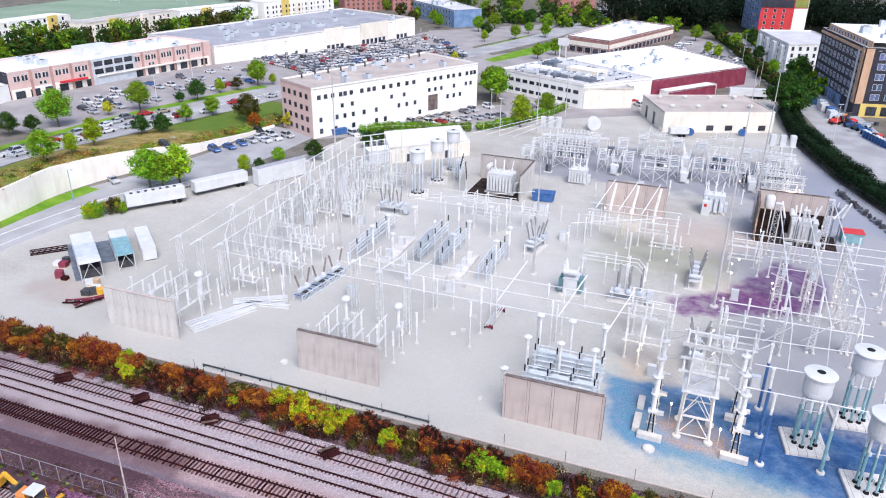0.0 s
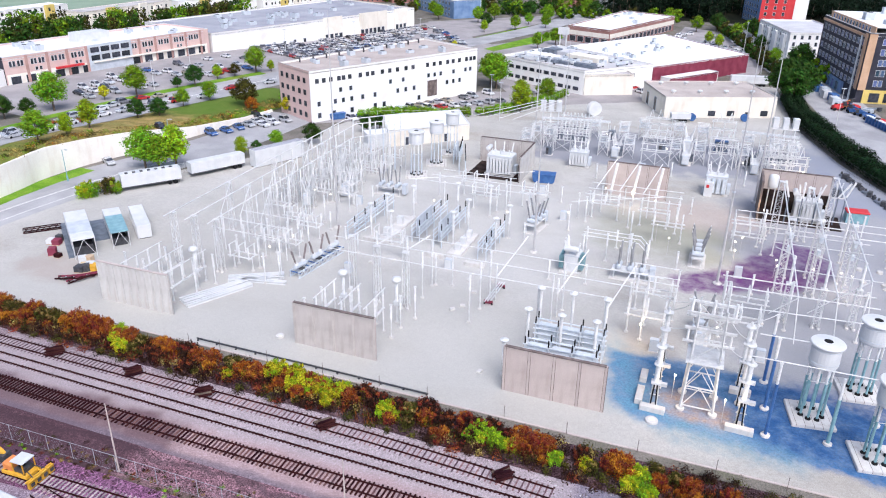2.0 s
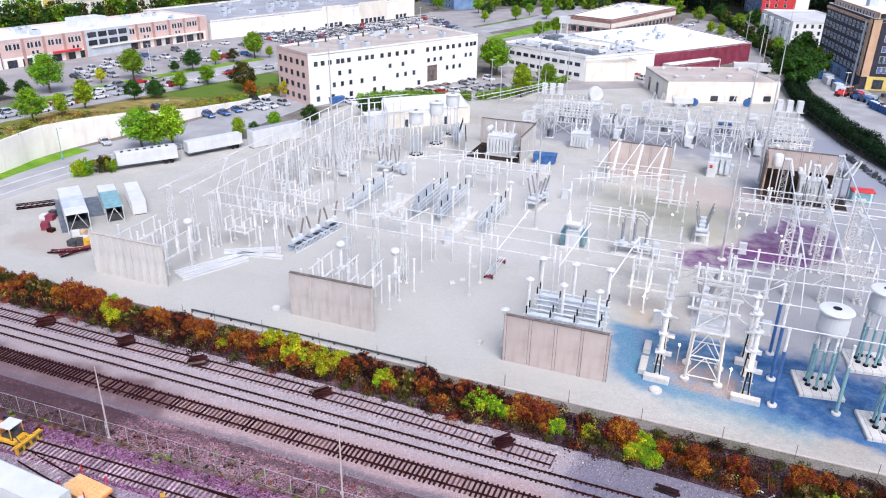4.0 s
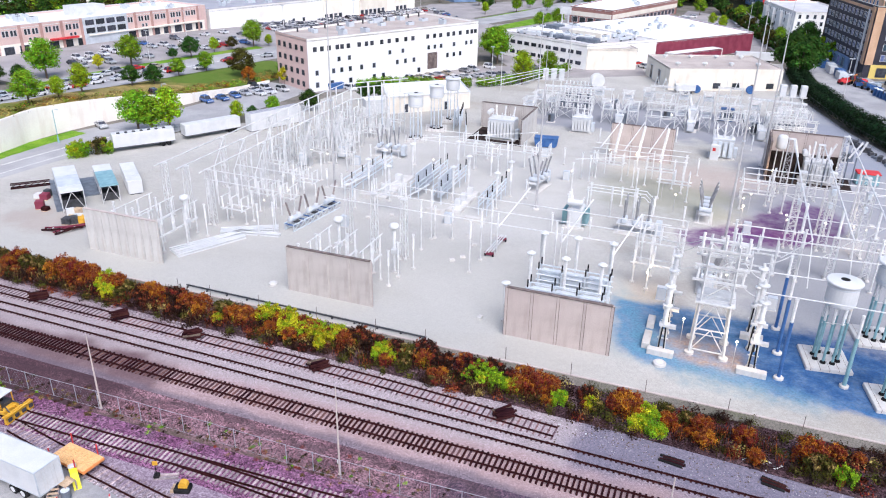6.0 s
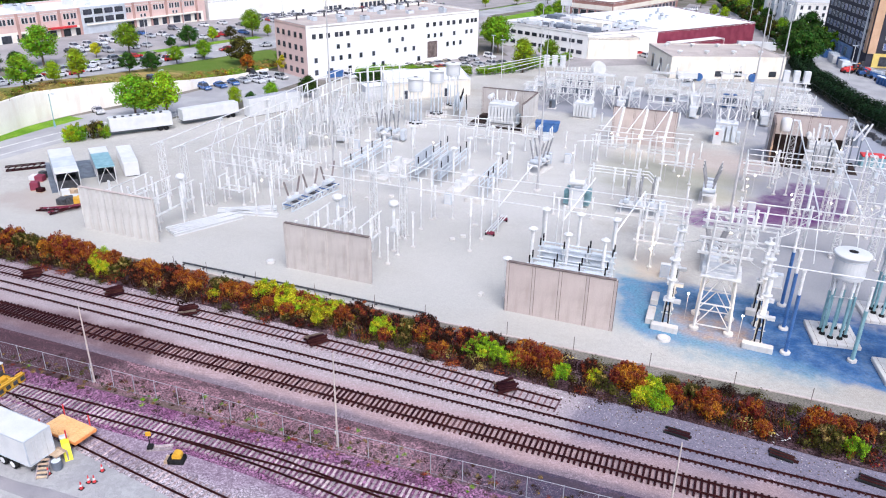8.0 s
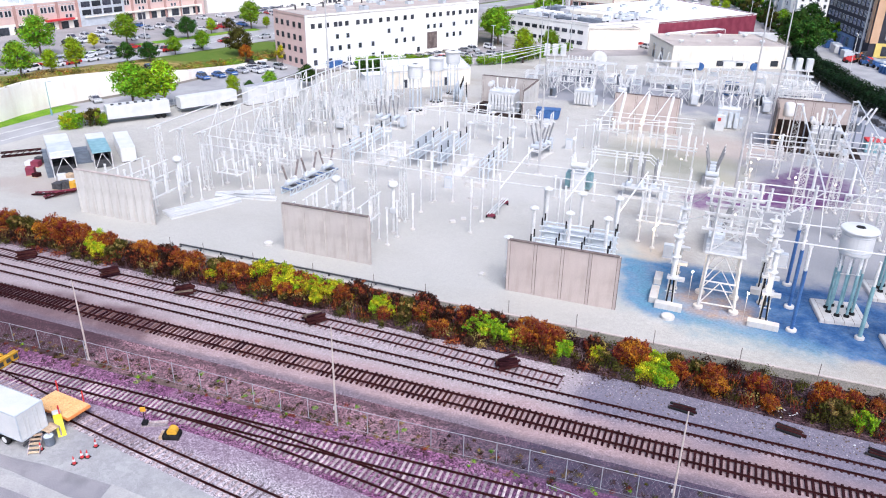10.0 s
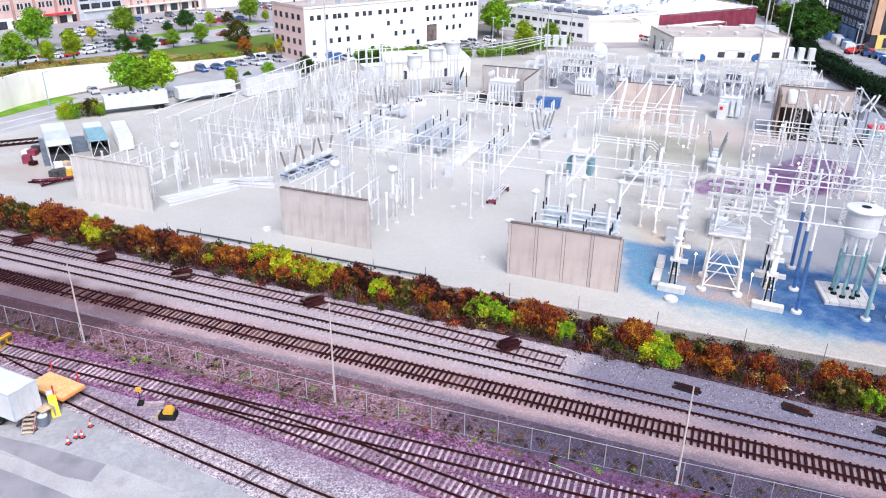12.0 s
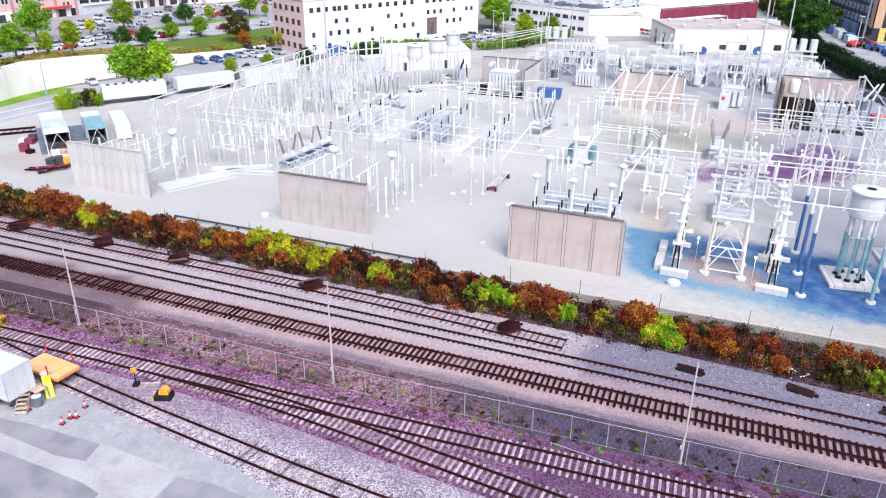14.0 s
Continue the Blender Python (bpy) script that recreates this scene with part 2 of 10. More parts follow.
patch_colour(BROWN_BALLAST, (0.055, 0.03, 0.038), -170.0, -35.0, -36.0, -20.0, 2.5, 0.8, 10.0)
PURPLE_BALLAST = mk("purple_ballast", (0.145, 0.055, 0.115), (0.215, 0.108, 0.178), 0.35, 0.95, bump=0.9, fine=7, spread=0.5, pebble=0.85, pebble_scale=11, world_space=True, stain=(0.19, 0.14, 0.165), stain_scale=0.3)
patch_colour(PURPLE_BALLAST, (0.075, 0.038, 0.085), 8.0, 160.0, -60.0, -20.0, 5.0, 0.6, 10.0)
patch_colour(PURPLE_BALLAST, (0.085, 0.045, 0.06), -170.0, -44.0, -45.0, -20.0, 2.5, 0.85, 8.0)
ASPHALT = mk("worn_asphalt", (0.307, 0.303, 0.312), (0.396, 0.392, 0.402), 0.12, 0.9, bump=0.2, fine=12, spread=0.15, world_space=True, stain=(0.238, 0.238, 0.248), stain_scale=0.09, stretch=(1, 1, 1))
DARK_ASPHALT = mk("dark_asphalt", (0.29, 0.268, 0.268), (0.36, 0.335, 0.332), 0.1, 0.9, bump=0.2, fine=12, spread=0.15, world_space=True, stain=(0.22, 0.205, 0.205), stain_scale=0.12)
GRASS = mk("mown_grass", (0.1, 0.22, 0.015), (0.18, 0.31, 0.03), 0.25, 0.95, bump=0.8, fine=9, spread=0.5, world_space=True, stain=(0.22, 0.2, 0.06), stain_scale=0.12)
DRYGRASS = mk("dry_bank_grass", (0.196, 0.172, 0.046), (0.38, 0.265, 0.115), 0.3, 0.95, bump=0.9, fine=6, spread=0.6, world_space=True, stain=(0.115, 0.172, 0.0345), stain_scale=0.15)
patch_colour(DRYGRASS, (0.075, 0.15, 0.02), -200.0, -90.0, 90.0, 140.0, 6.0, 0.85, 18.0)
patch_colour(DRYGRASS, (0.09, 0.16, 0.02), -200.0, -100.0, -20.0, 46.0, 6.0, 0.6, 20.0)
TURF = mk("sports_turf", (0.2, 0.28, 0.2), (0.25, 0.32, 0.24), 0.05, 0.9, bump=0.1, fine=3, spread=0.1, world_space=True)
CONCRETE = mk("weathered_concrete", (0.44, 0.375, 0.35), (0.5, 0.43, 0.405), 0.5, 0.9, bump=0.25, fine=9, spread=0.1, stain=(0.35, 0.275, 0.25), stain_scale=0.8, stain_amount=0.3, rand=0.07, stretch=(1.6, 1.6, 0.22))
PALE_CONCRETE = mk("pale_concrete", (0.504, 0.486, 0.468), (0.6, 0.582, 0.564), 0.4, 0.9, bump=0.2, fine=8, spread=0.08, stain=(0.432, 0.372, 0.324), stain_scale=0.8, stain_amount=0.45, rand=0.05, stretch=(1.6, 1.6, 0.22))
CONCRETE_GREY = mk("grey_concrete", (0.44, 0.4, 0.378), (0.52, 0.48, 0.456), 0.5, 0.9, bump=0.25, fine=9, spread=0.08, stain=(0.35, 0.295, 0.268), stain_scale=0.8, stain_amount=0.4, rand=0.06, stretch=(1.6, 1.6, 0.22))
RETAIN = mk("cream_concrete", (0.8, 0.75, 0.69), (0.88, 0.84, 0.78), 0.2, 0.9, bump=0.2, fine=6, spread=0.07, stain=(0.66, 0.54, 0.44), stain_scale=0.5, stain_amount=0.4, rand=0.02, stretch=(1.2, 1.2, 0.25))
OILPIT = mk("dark_pit_stone", (0.018, 0.013, 0.012), (0.05, 0.034, 0.03), 0.6, 0.95, bump=0.8, fine=5, spread=0.4, world_space=True)
COPING = mk("dark_coping", (0.1, 0.075, 0.07), (0.2, 0.16, 0.15), 0.8, 0.9, fine=6, spread=0.35)
RUST = mk("rusty_rail", (0.02, 0.0055, 0.0068), (0.04, 0.0105, 0.0115), 1.5, 0.75, 0.0, bump=0.2, fine=12, spec=0.08)
TIE = mk("creosoted_tie", (0.021, 0.0062, 0.0082), (0.042, 0.0135, 0.0155), 2.0, 0.9, bump=0.5, fine=9, spread=0.4, rand=0.45, spec=0.05)
PALE_TIE = mk("greyed_tie", (0.27, 0.215, 0.222), (0.4, 0.34, 0.352), 2.0, 0.9, bump=0.5, fine=9, spread=0.4, rand=0.45)
STEEL = mk("galvanised_steel", (0.54, 0.54, 0.54), (0.67, 0.668, 0.665), 1.2, 0.5, 0.1, bump=0.05, fine=14, spread=0.08, rand=0.08)
ALU = mk("aluminium_bus", (0.6, 0.6, 0.6), (0.71, 0.708, 0.705), 0.8, 0.45, 0.12, bump=0.03, fine=14, spread=0.06)
PORCELAIN = mk("grey_porcelain", (0.6, 0.6, 0.6), (0.73, 0.728, 0.722), 1.5, 0.3, bump=0.03, fine=10, spread=0.08, rand=0.06)
BROWN_PORCELAIN = mk("brown_porcelain", (0.17, 0.14, 0.14), (0.26, 0.22, 0.21), 1.5, 0.3, fine=10, spread=0.1)
WHITE = mk("white_paint", (0.54, 0.55, 0.56), (0.63, 0.635, 0.645), 0.5, 0.5, bump=0.05, fine=8, spread=0.05, stain=(0.55, 0.53, 0.5), stain_scale=0.5, stain_amount=0.3)
GREYPAINT = mk("light_grey_paint", (0.437, 0.471, 0.517), (0.552, 0.586, 0.632), 0.7, 0.5, bump=0.05, fine=8, spread=0.06, stain=(0.402, 0.402, 0.402), stain_scale=0.6, stain_amount=0.35)
TEAL = mk("teal_paint", (0.16, 0.30, 0.34), (0.24, 0.40, 0.44), 0.9, 0.5, fine=8, spread=0.1)
BLUEPAINT = mk("blue_paint", (0.03, 0.09, 0.25), (0.06, 0.14, 0.33), 0.9, 0.5, fine=8, spread=0.12)
PALEBLUE = mk("pale_blue_steel", (0.51, 0.56, 0.61), (0.62, 0.655, 0.69), 0.9, 0.5, 0.1, fine=8, spread=0.1)
DEPOT = mk("depot_asphalt", (0.29, 0.285, 0.295), (0.36, 0.355, 0.36), 0.12, 0.9, bump=0.2, fine=12, spread=0.15, pebble=0.08, pebble_scale=3, world_space=True, stain=(0.4, 0.39, 0.38), stain_scale=0.15)
PATCHED = mk("patched_asphalt", (0.235, 0.225, 0.245), (0.3, 0.285, 0.3), 0.3, 0.9, bump=0.2, fine=12, spread=0.15, world_space=True, stain=(0.16, 0.155, 0.17), stain_scale=0.5, stain_amount=0.5)
PALE_PATCH = mk("pale_worn_paving", (0.37, 0.355, 0.355), (0.44, 0.425, 0.42), 0.3, 0.9, bump=0.2, fine=10, spread=0.14, world_space=True, stain=(0.28, 0.27, 0.285), stain_scale=0.4, stain_amount=0.6)
BLACK = mk("black_rubber", (0.012, 0.012, 0.0132), (0.024, 0.024, 0.0252), 2, 0.8, fine=10, spec=0.06)
DARKMETAL = mk("dark_metal", (0.05, 0.05, 0.055), (0.09, 0.09, 0.1), 2, 0.6, 0.3, fine=10)
GLASS = mk("dark_window_glass", (0.03, 0.035, 0.045), (0.06, 0.065, 0.08), 0.6, 0.08, bump=0.0, fine=1.0, spread=0.3, rand=0.5)
PINKBRICK = mk("pink_brick", (0.6, 0.43, 0.395), (0.68, 0.5, 0.46), 0.3, 0.9, bump=0.15, fine=8, spread=0.12, stain=(0.52, 0.36, 0.32), stain_scale=0.3, stain_amount=0.4)
REDBRICK = mk("red_brick", (0.32, 0.15, 0.13), (0.4, 0.2, 0.175), 0.4, 0.9, bump=0.15, fine=8, spread=0.15)
ROOFBLUE = mk("blue_grey_roof", (0.29, 0.295, 0.33), (0.36, 0.365, 0.4), 0.06, 0.95, bump=0.1, fine=4, spread=0.1, stain=(0.22, 0.22, 0.25), stain_scale=0.1, stain_amount=0.5)
DARKPINK = mk("dark_pink_brick", (0.4, 0.24, 0.21), (0.48, 0.3, 0.265), 0.3, 0.9, fine=8, spread=0.12)
# Near-black floor colour: the shade under the trees is put into it.
FORESTFLOOR = mk("forest_floor_painted_shade", (0.008, 0.01, 0.006), (0.02, 0.022, 0.012), 0.2, 0.95, bump=0.5, fine=3, spread=0.4, world_space=True)
MAROON = mk("maroon_cladding", (0.17, 0.025, 0.05), (0.24, 0.045, 0.075), 0.4, 0.7, fine=8, spread=0.12)
REDPANEL = mk("red_panel", (0.5, 0.035, 0.04), (0.58, 0.05, 0.055), 0.3, 0.6, fine=6, spread=0.08)
STUCCO = mk("white_stucco", (0.784, 0.763, 0.742), (0.85, 0.848, 0.827), 0.15, 0.9, bump=0.1, fine=6, spread=0.05, stain=(0.636, 0.572, 0.53), stain_scale=0.12, stain_amount=0.35)
CREAM = mk("cream_render", (0.76, 0.71, 0.62), (0.83, 0.78, 0.7), 0.2, 0.9, bump=0.1, fine=6, spread=0.06, stain=(0.6, 0.51, 0.4), stain_scale=0.3, stain_amount=0.3)
DARKPANEL = mk("dark_navy_cladding", (0.0245, 0.0245, 0.0385), (0.042, 0.042, 0.0595), 0.3, 0.6, fine=6, spread=0.12)
TANPANEL = mk("tan_cladding", (0.5, 0.32, 0.2), (0.6, 0.4, 0.27), 0.3, 0.7, fine=6, spread=0.1)
YELLOWPANEL = mk("yellow_cladding", (0.62, 0.47, 0.13), (0.7, 0.55, 0.18), 0.3, 0.7, fine=6, spread=0.08)
BLUEPANEL = mk("blue_cladding", (0.12, 0.2, 0.36), (0.2, 0.3, 0.47), 0.25, 0.7, fine=5, spread=0.1)
ROOFGREY = mk("grey_membrane_roof", (0.42, 0.395, 0.385), (0.5, 0.475, 0.465), 0.12, 0.95, bump=0.1, fine=4, spread=0.1, stain=(0.33, 0.3, 0.29), stain_scale=0.15, stain_amount=0.5)
ROOFTAN = mk("tan_gravel_roof", (0.396, 0.342, 0.312), (0.48, 0.42, 0.384), 0.12, 0.95, bump=0.1, fine=4, spread=0.12, stain=(0.3, 0.258, 0.24), stain_scale=0.15, stain_amount=0.5)
IVORY = mk("ivory_render", (0.69, 0.64, 0.56), (0.77, 0.72, 0.64), 0.2, 0.9, bump=0.1, fine=6, spread=0.06, stain=(0.58, 0.5, 0.41), stain_scale=0.6, stain_amount=0.4, stretch=(1, 1, 0.25))
BROWNBRICK = mk("brown_brick", (0.26, 0.13, 0.115), (0.34, 0.185, 0.165), 0.4, 0.9, bump=0.15, fine=8, spread=0.15)
# Darker concrete for the side wall of the eastern bay.
DARKCONCRETE = mk("dark_concrete", (0.15, 0.12, 0.11), (0.24, 0.2, 0.185), 0.5, 0.9, bump=0.25, fine=9, spread=0.15, stain=(0.06, 0.045, 0.04), stain_scale=0.5, stain_amount=0.6, rand=0.1, stretch=(1.4, 1.4, 0.25))
SLATE = mk("slate_blue_paint", (0.1, 0.12, 0.15), (0.17, 0.19, 0.23), 0.8, 0.5, fine=8, spread=0.12)
ROOFPALE = mk("pale_membrane_roof", (0.47, 0.465, 0.48), (0.57, 0.565, 0.58), 0.1, 0.95, bump=0.1, fine=4, spread=0.1, stain=(0.4, 0.39, 0.4), stain_scale=0.08, stain_amount=0.5)
ROOFWHITE = mk("white_membrane_roof", (0.74, 0.74, 0.75), (0.82, 0.82, 0.82), 0.1, 0.9, bump=0.05, fine=4, spread=0.05, stain=(0.6, 0.58, 0.57), stain_scale=0.1, stain_amount=0.4)
ORANGE = mk("orange_paint", (0.6, 0.2, 0.05), (0.68, 0.27, 0.09), 0.8, 0.6, fine=8, spread=0.12)
YELLOW = mk("yellow_paint", (0.6, 0.317, 0.024), (0.7, 0.396, 0.048), 0.9, 0.6, fine=8, spread=0.12)
TIMBER = mk("pale_timber", (0.42, 0.3, 0.2), (0.55, 0.42, 0.3), 1.2, 0.9, bump=0.3, fine=9, spread=0.2, rand=0.2)
BARK = mk("tree_bark", (0.09, 0.065, 0.05), (0.16, 0.12, 0.095), 2.0, 0.95, bump=0.8, fine=9, spread=0.35)
LINE = mk("road_marking", (0.7, 0.69, 0.66), (0.8, 0.79, 0.76), 1.0, 0.8, fine=8, spread=0.15, world_space=True)
LEAF = {k: mk("leaves_" + k, a, b, 0.9, 0.6, bump=0.0, fine=3.0, spread=0.3, island=0.6, rand=0.2) for k, a, b in (
    ("green", (0.075, 0.16, 0.007), (0.22, 0.35, 0.014)), ("dark_green", (0.014, 0.038, 0.006), (0.045, 0.095, 0.012)),
    ("lime", (0.15, 0.24, 0.006), (0.32, 0.42, 0.012)), ("yellow", (0.29, 0.27, 0.008), (0.5, 0.43, 0.015)),
    ("orange", (0.2, 0.05, 0.008), (0.4, 0.13, 0.015)), ("red", (0.11, 0.018, 0.012), (0.26, 0.05, 0.021)),
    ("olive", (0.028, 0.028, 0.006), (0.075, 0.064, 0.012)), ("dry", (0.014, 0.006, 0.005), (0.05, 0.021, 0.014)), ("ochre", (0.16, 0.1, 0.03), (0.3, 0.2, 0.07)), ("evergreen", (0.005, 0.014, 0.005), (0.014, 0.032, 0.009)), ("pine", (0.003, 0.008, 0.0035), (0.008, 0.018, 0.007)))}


def glow(name, colour, strength):
    m = bpy.data.materials.new(name)
    m.use_nodes = True
    bs = m.node_tree.nodes["Principled BSDF"]
    bs.inputs["Base Color"].default_value = (0.8, 0.8, 0.8, 1)
    bs.inputs["Emission Color"].default_value = (*colour, 1)
    bs.inputs["Emission Strength"].default_value = strength
    return m


LAMP_GLOW = glow("warm_lamp_glow", (1.0, 0.8, 0.5), 7.0)
WORN_STEEL = mk("worn_fence_steel", (0.3, 0.31, 0.35), (0.42, 0.43, 0.47), 0.6, 0.6, 0.1, fine=10, spread=0.15)
MAST_STEEL = mk("weathered_mast_steel", (0.42, 0.41, 0.415), (0.56, 0.545, 0.55), 0.4, 0.6, 0.2, fine=10, spread=0.1)


# ---- mesh building ----
class Build:
    """Gathers the faces of one part and links them as one mesh object."""

    def __init__(self):
        self.v, self.f = [], []

    def add(self, verts, faces):
        k = len(self.v)
        self.v += [tuple(p) for p in verts]
        self.f += [tuple(i + k for i in f) for f in faces]
        return self

    def box(self, x0, x1, y0, y1, z0, z1, m=None):
        p = [Vector((x, y, z)) for z in (z0, z1) for y in (y0, y1) for x in (x0, x1)]
        if m is not None:
            p = [m @ q for q in p]
        return self.add(p, ((0, 2, 3, 1), (4, 5, 7, 6), (0, 1, 5, 4), (2, 6, 7, 3), (0, 4, 6, 2), (1, 3, 7, 5)))

    def bevelled(self, x0, x1, y0, y1, z0, z1, c, m=None):
        """A box whose upright corners and top edge are cut off by c."""
        def ring(k, z):
            return [(x0 + c, y0 + k, z), (x1 - c, y0 + k, z), (x1 - k, y0 + c, z), (x1 - k, y1 - c, z), (x1 - c, y1 - k, z), (x0 + c, y1 - k, z), (x0 + k, y1 - c, z), (x0 + k, y0 + c, z)]
        p = ring(0, z0) + ring(0, z1 - c) + ring(c * 0.8, z1)
        p = [Vector(q) if m is None else m @ Vector(q) for q in p]
        f = [tuple(reversed(range(8))), tuple(range(16, 24))]
        for a in (0, 8):
            f += [(a + i, a + (i + 1) % 8, a + 8 + (i + 1) % 8, a + 8 + i) for i in range(8)]
        return self.add(p, f)

    def bar(self, p0, p1, w, h=None):
        """A straight square bar from p0 to p1."""
        p0, p1, h = Vector(p0), Vector(p1), h or w
        d = p1 - p0
        q = d.to_track_quat("Z", "Y").to_matrix().to_4x4()
        return self.box(-w / 2, w / 2, -h / 2, h / 2, 0, d.length, Matrix.Translation(p0) @ q)

    def tube(self, p0, p1, r0, r1=None, n=8):
        p0, p1, r1 = Vector(p0), Vector(p1), r0 if r1 is None else r1
        d = p1 - p0
        m = Matrix.Translation(p0) @ d.to_track_quat("Z", "Y").to_matrix().to_4x4()
        return self.turned([(r0, 0), (r1, d.length)], n, m)

    def turned(self, profile, n=10, m=None):
        """A turned shape: rings of (radius, height) about z, closed at both ends."""
        p, f = [], []
        for r, z in profile:
            for i in range(n):
                a = 2 * math.pi * i / n
                q = Vector((r * math.cos(a), r * math.sin(a), z))
                p.append(q if m is None else m @ q)
        for k in range(len(profile) - 1):
            f += [(k * n + i, k * n + (i + 1) % n, (k + 1) * n + (i + 1) % n, (k + 1) * n + i) for i in range(n)]
        f += [tuple(reversed(range(n))), tuple(range((len(profile) - 1) * n, len(profile) * n))]
        return self.add(p, f)

    def hose(self, pts, r, n=6):
        """One bent tube through the points."""
        k = len(self.v)
        for i, p in enumerate(pts):
            d = (pts[min(i + 1, len(pts) - 1)] - pts[max(i - 1, 0)]).normalized()
            u = d.cross(Vector((0, 0, 1)) if abs(d.z) < 0.9 else Vector((1, 0, 0))).normalized()
            w = d.cross(u)
            self.v += [tuple(p + (u * math.cos(6.2832 * j / n) + w * math.sin(6.2832 * j / n)) * r) for j in range(n)]
        for i in range(len(pts) - 1):
            self.f += [(k + i * n + j, k + i * n + (j + 1) % n, k + (i + 1) * n + (j + 1) % n, k + (i + 1) * n + j) for j in range(n)]
        return self

    def prism(self, outline, z0, z1):
        n = len(outline)
        p = [(x, y, z0) for x, y in outline] + [(x, y, z1) for x, y in outline]
        return self.add(p, [tuple(reversed(range(n))), tuple(range(n, 2 * n))] + [(i, (i + 1) % n, n + (i + 1) % n, n + i) for i in range(n)])

    def side(self, outline, y0, y1, m=None):
        """An outline in x and z drawn out from y0 to y1."""
        n = len(outline)
        p = [Vector((x, y0, z)) for x, z in outline] + [Vector((x, y1, z)) for x, z in outline]
        if m is not None:
            p = [m @ q for q in p]
        return self.add(p, [tuple(range(n)), tuple(reversed(range(n, 2 * n)))] + [(i, n + i, n + (i + 1) % n, (i + 1) % n) for i in range(n)])

    def mesh(self, name, material, smooth=False):
        me = bpy.data.meshes.new(name)
        me.from_pydata(self.v, [], self.f)
        me.materials.append(material)
        if smooth:
            me.shade_smooth()
        return me

    def two_tone(self, name, mats, split):
        """One mesh with two materials: faces from split on take the second."""
        me = self.mesh(name, mats[0])
        me.materials.append(mats[1])
        for i in range(split, len(me.polygons)):
            me.polygons[i].material_index = 1
        return me

    def out(self, name, material, parent=None, label="", smooth=False):
        ob = new(name, self.mesh(name, material, smooth))
        ob.parent = parent
        if label:
            tagged(ob, label)
        return ob


def thing(name, m, label, category, group="", kind=""):
    """An empty at the base of a thing, to which its parts are added."""
    ob = new(name)
    ob.empty_display_size = 0.3
    ob.matrix_basis = m
    return tagged(ob, label, category, group, kind)


def piece(name, me, parent, m=None, label=""):
    ob = new(name, me)
    ob.parent = parent
    if m is not None:
        ob.matrix_basis = m
    if label:
        tagged(ob, label)
    return ob


def at(x, y, z=0.0, rz=0.0):
    return pose(x, y, z, 0, 0, rz)


def lerp_at(x, xs, ys):
    return float(np.interp(x, xs, ys))


# ---- the lie of the land ----
WALL_Y = (-60, 24, 41, 55, 63, 81, 100, 125, 200)
WALL_X = (-112, -117, -119, -117, -114.4, -110.7, -108, -105, -105)


def ground_z(x, y):
    """Yard at 0, rails a little lower, the road to the west held up by a retaining wall."""
    if y < -8:
        return -0.4
    if y < -5.6:
        return -0.4 * (-5.6 - y) / 2.4
    wx = lerp_at(y, WALL_Y, WALL_X)
    if x >= wx:
        return 0.0
    edge = lerp_at(y, (-60, 24, 41, 63, 81, 100, 122), (6, 6, 6.2, 4.8, 2.1, 0.5, 0.0))
    far = 3.0 * lerp_at(y, (150, 260), (1, 0))
    k = min(1.0, (wx - x) / 45.0)
    k = k * k * (3 - 2 * k)
    return edge * (1 - k) + far * k


def lattice(xs, ys, dz):
    b = Build()
    b.v = [(x, y, (ground_z(x, y) if x < lerp_at(y, WALL_Y, WALL_X) - 3.0 or y < -5.7 else 0.0) + dz) for y in ys for x in xs]
    n = len(xs)
    b.f = [(j * n + i, j * n + i + 1, (j + 1) * n + i + 1, (j + 1) * n + i) for j in range(len(ys) - 1) for i in range(n - 1)]
    return b


def draped(name, quad, material, dz, nu=12, nv=12, label="", category="ground"):
    """A sheet over four corners, following the land."""
    (ax, ay), (bx, by), (cx, cy), (dx, dy) = quad
    b = Build()
    for j in range(nv + 1):
        for i in range(nu + 1):
            u, v = i / nu, j / nv
            x = (ax * (1 - u) + bx * u) * (1 - v) + (dx * (1 - u) + cx * u) * v
            y = (ay * (1 - u) + by * u) * (1 - v) + (dy * (1 - u) + cy * u) * v
            b.v.append((x, y, ground_z(x, y) + dz))
    n = nu + 1
    b.f = [(j * n + i, j * n + i + 1, (j + 1) * n + i + 1, (j + 1) * n + i) for j in range(nv) for i in range(nu)]
    return tagged(b.out(name, material), label, category, kind="structure")


def along(points, step=4.0):
    """Points at even steps along a smooth line through the given ones, with their headings."""
    pts = [Vector((*p, 0)) for p in points]
    out = []
    for i in range(len(pts) - 1):
        p0, p1, p2, p3 = pts[max(i - 1, 0)], pts[i], pts[i + 1], pts[min(i + 2, len(pts) - 1)]
        k = max(1, int((p2 - p1).length / step))
        for j in range(k + (i == len(pts) - 2)):
            t = j / k
            out.append(0.5 * (2 * p1 + (p2 - p0) * t + (2 * p0 - 5 * p1 + 4 * p2 - p3) * t * t + (3 * p1 - p0 - 3 * p2 + p3) * t ** 3))
    dirs = [(out[min(i + 1, len(out) - 1)] - out[max(i - 1, 0)]).normalized() for i in range(len(out))]
    return list(zip(out, dirs))


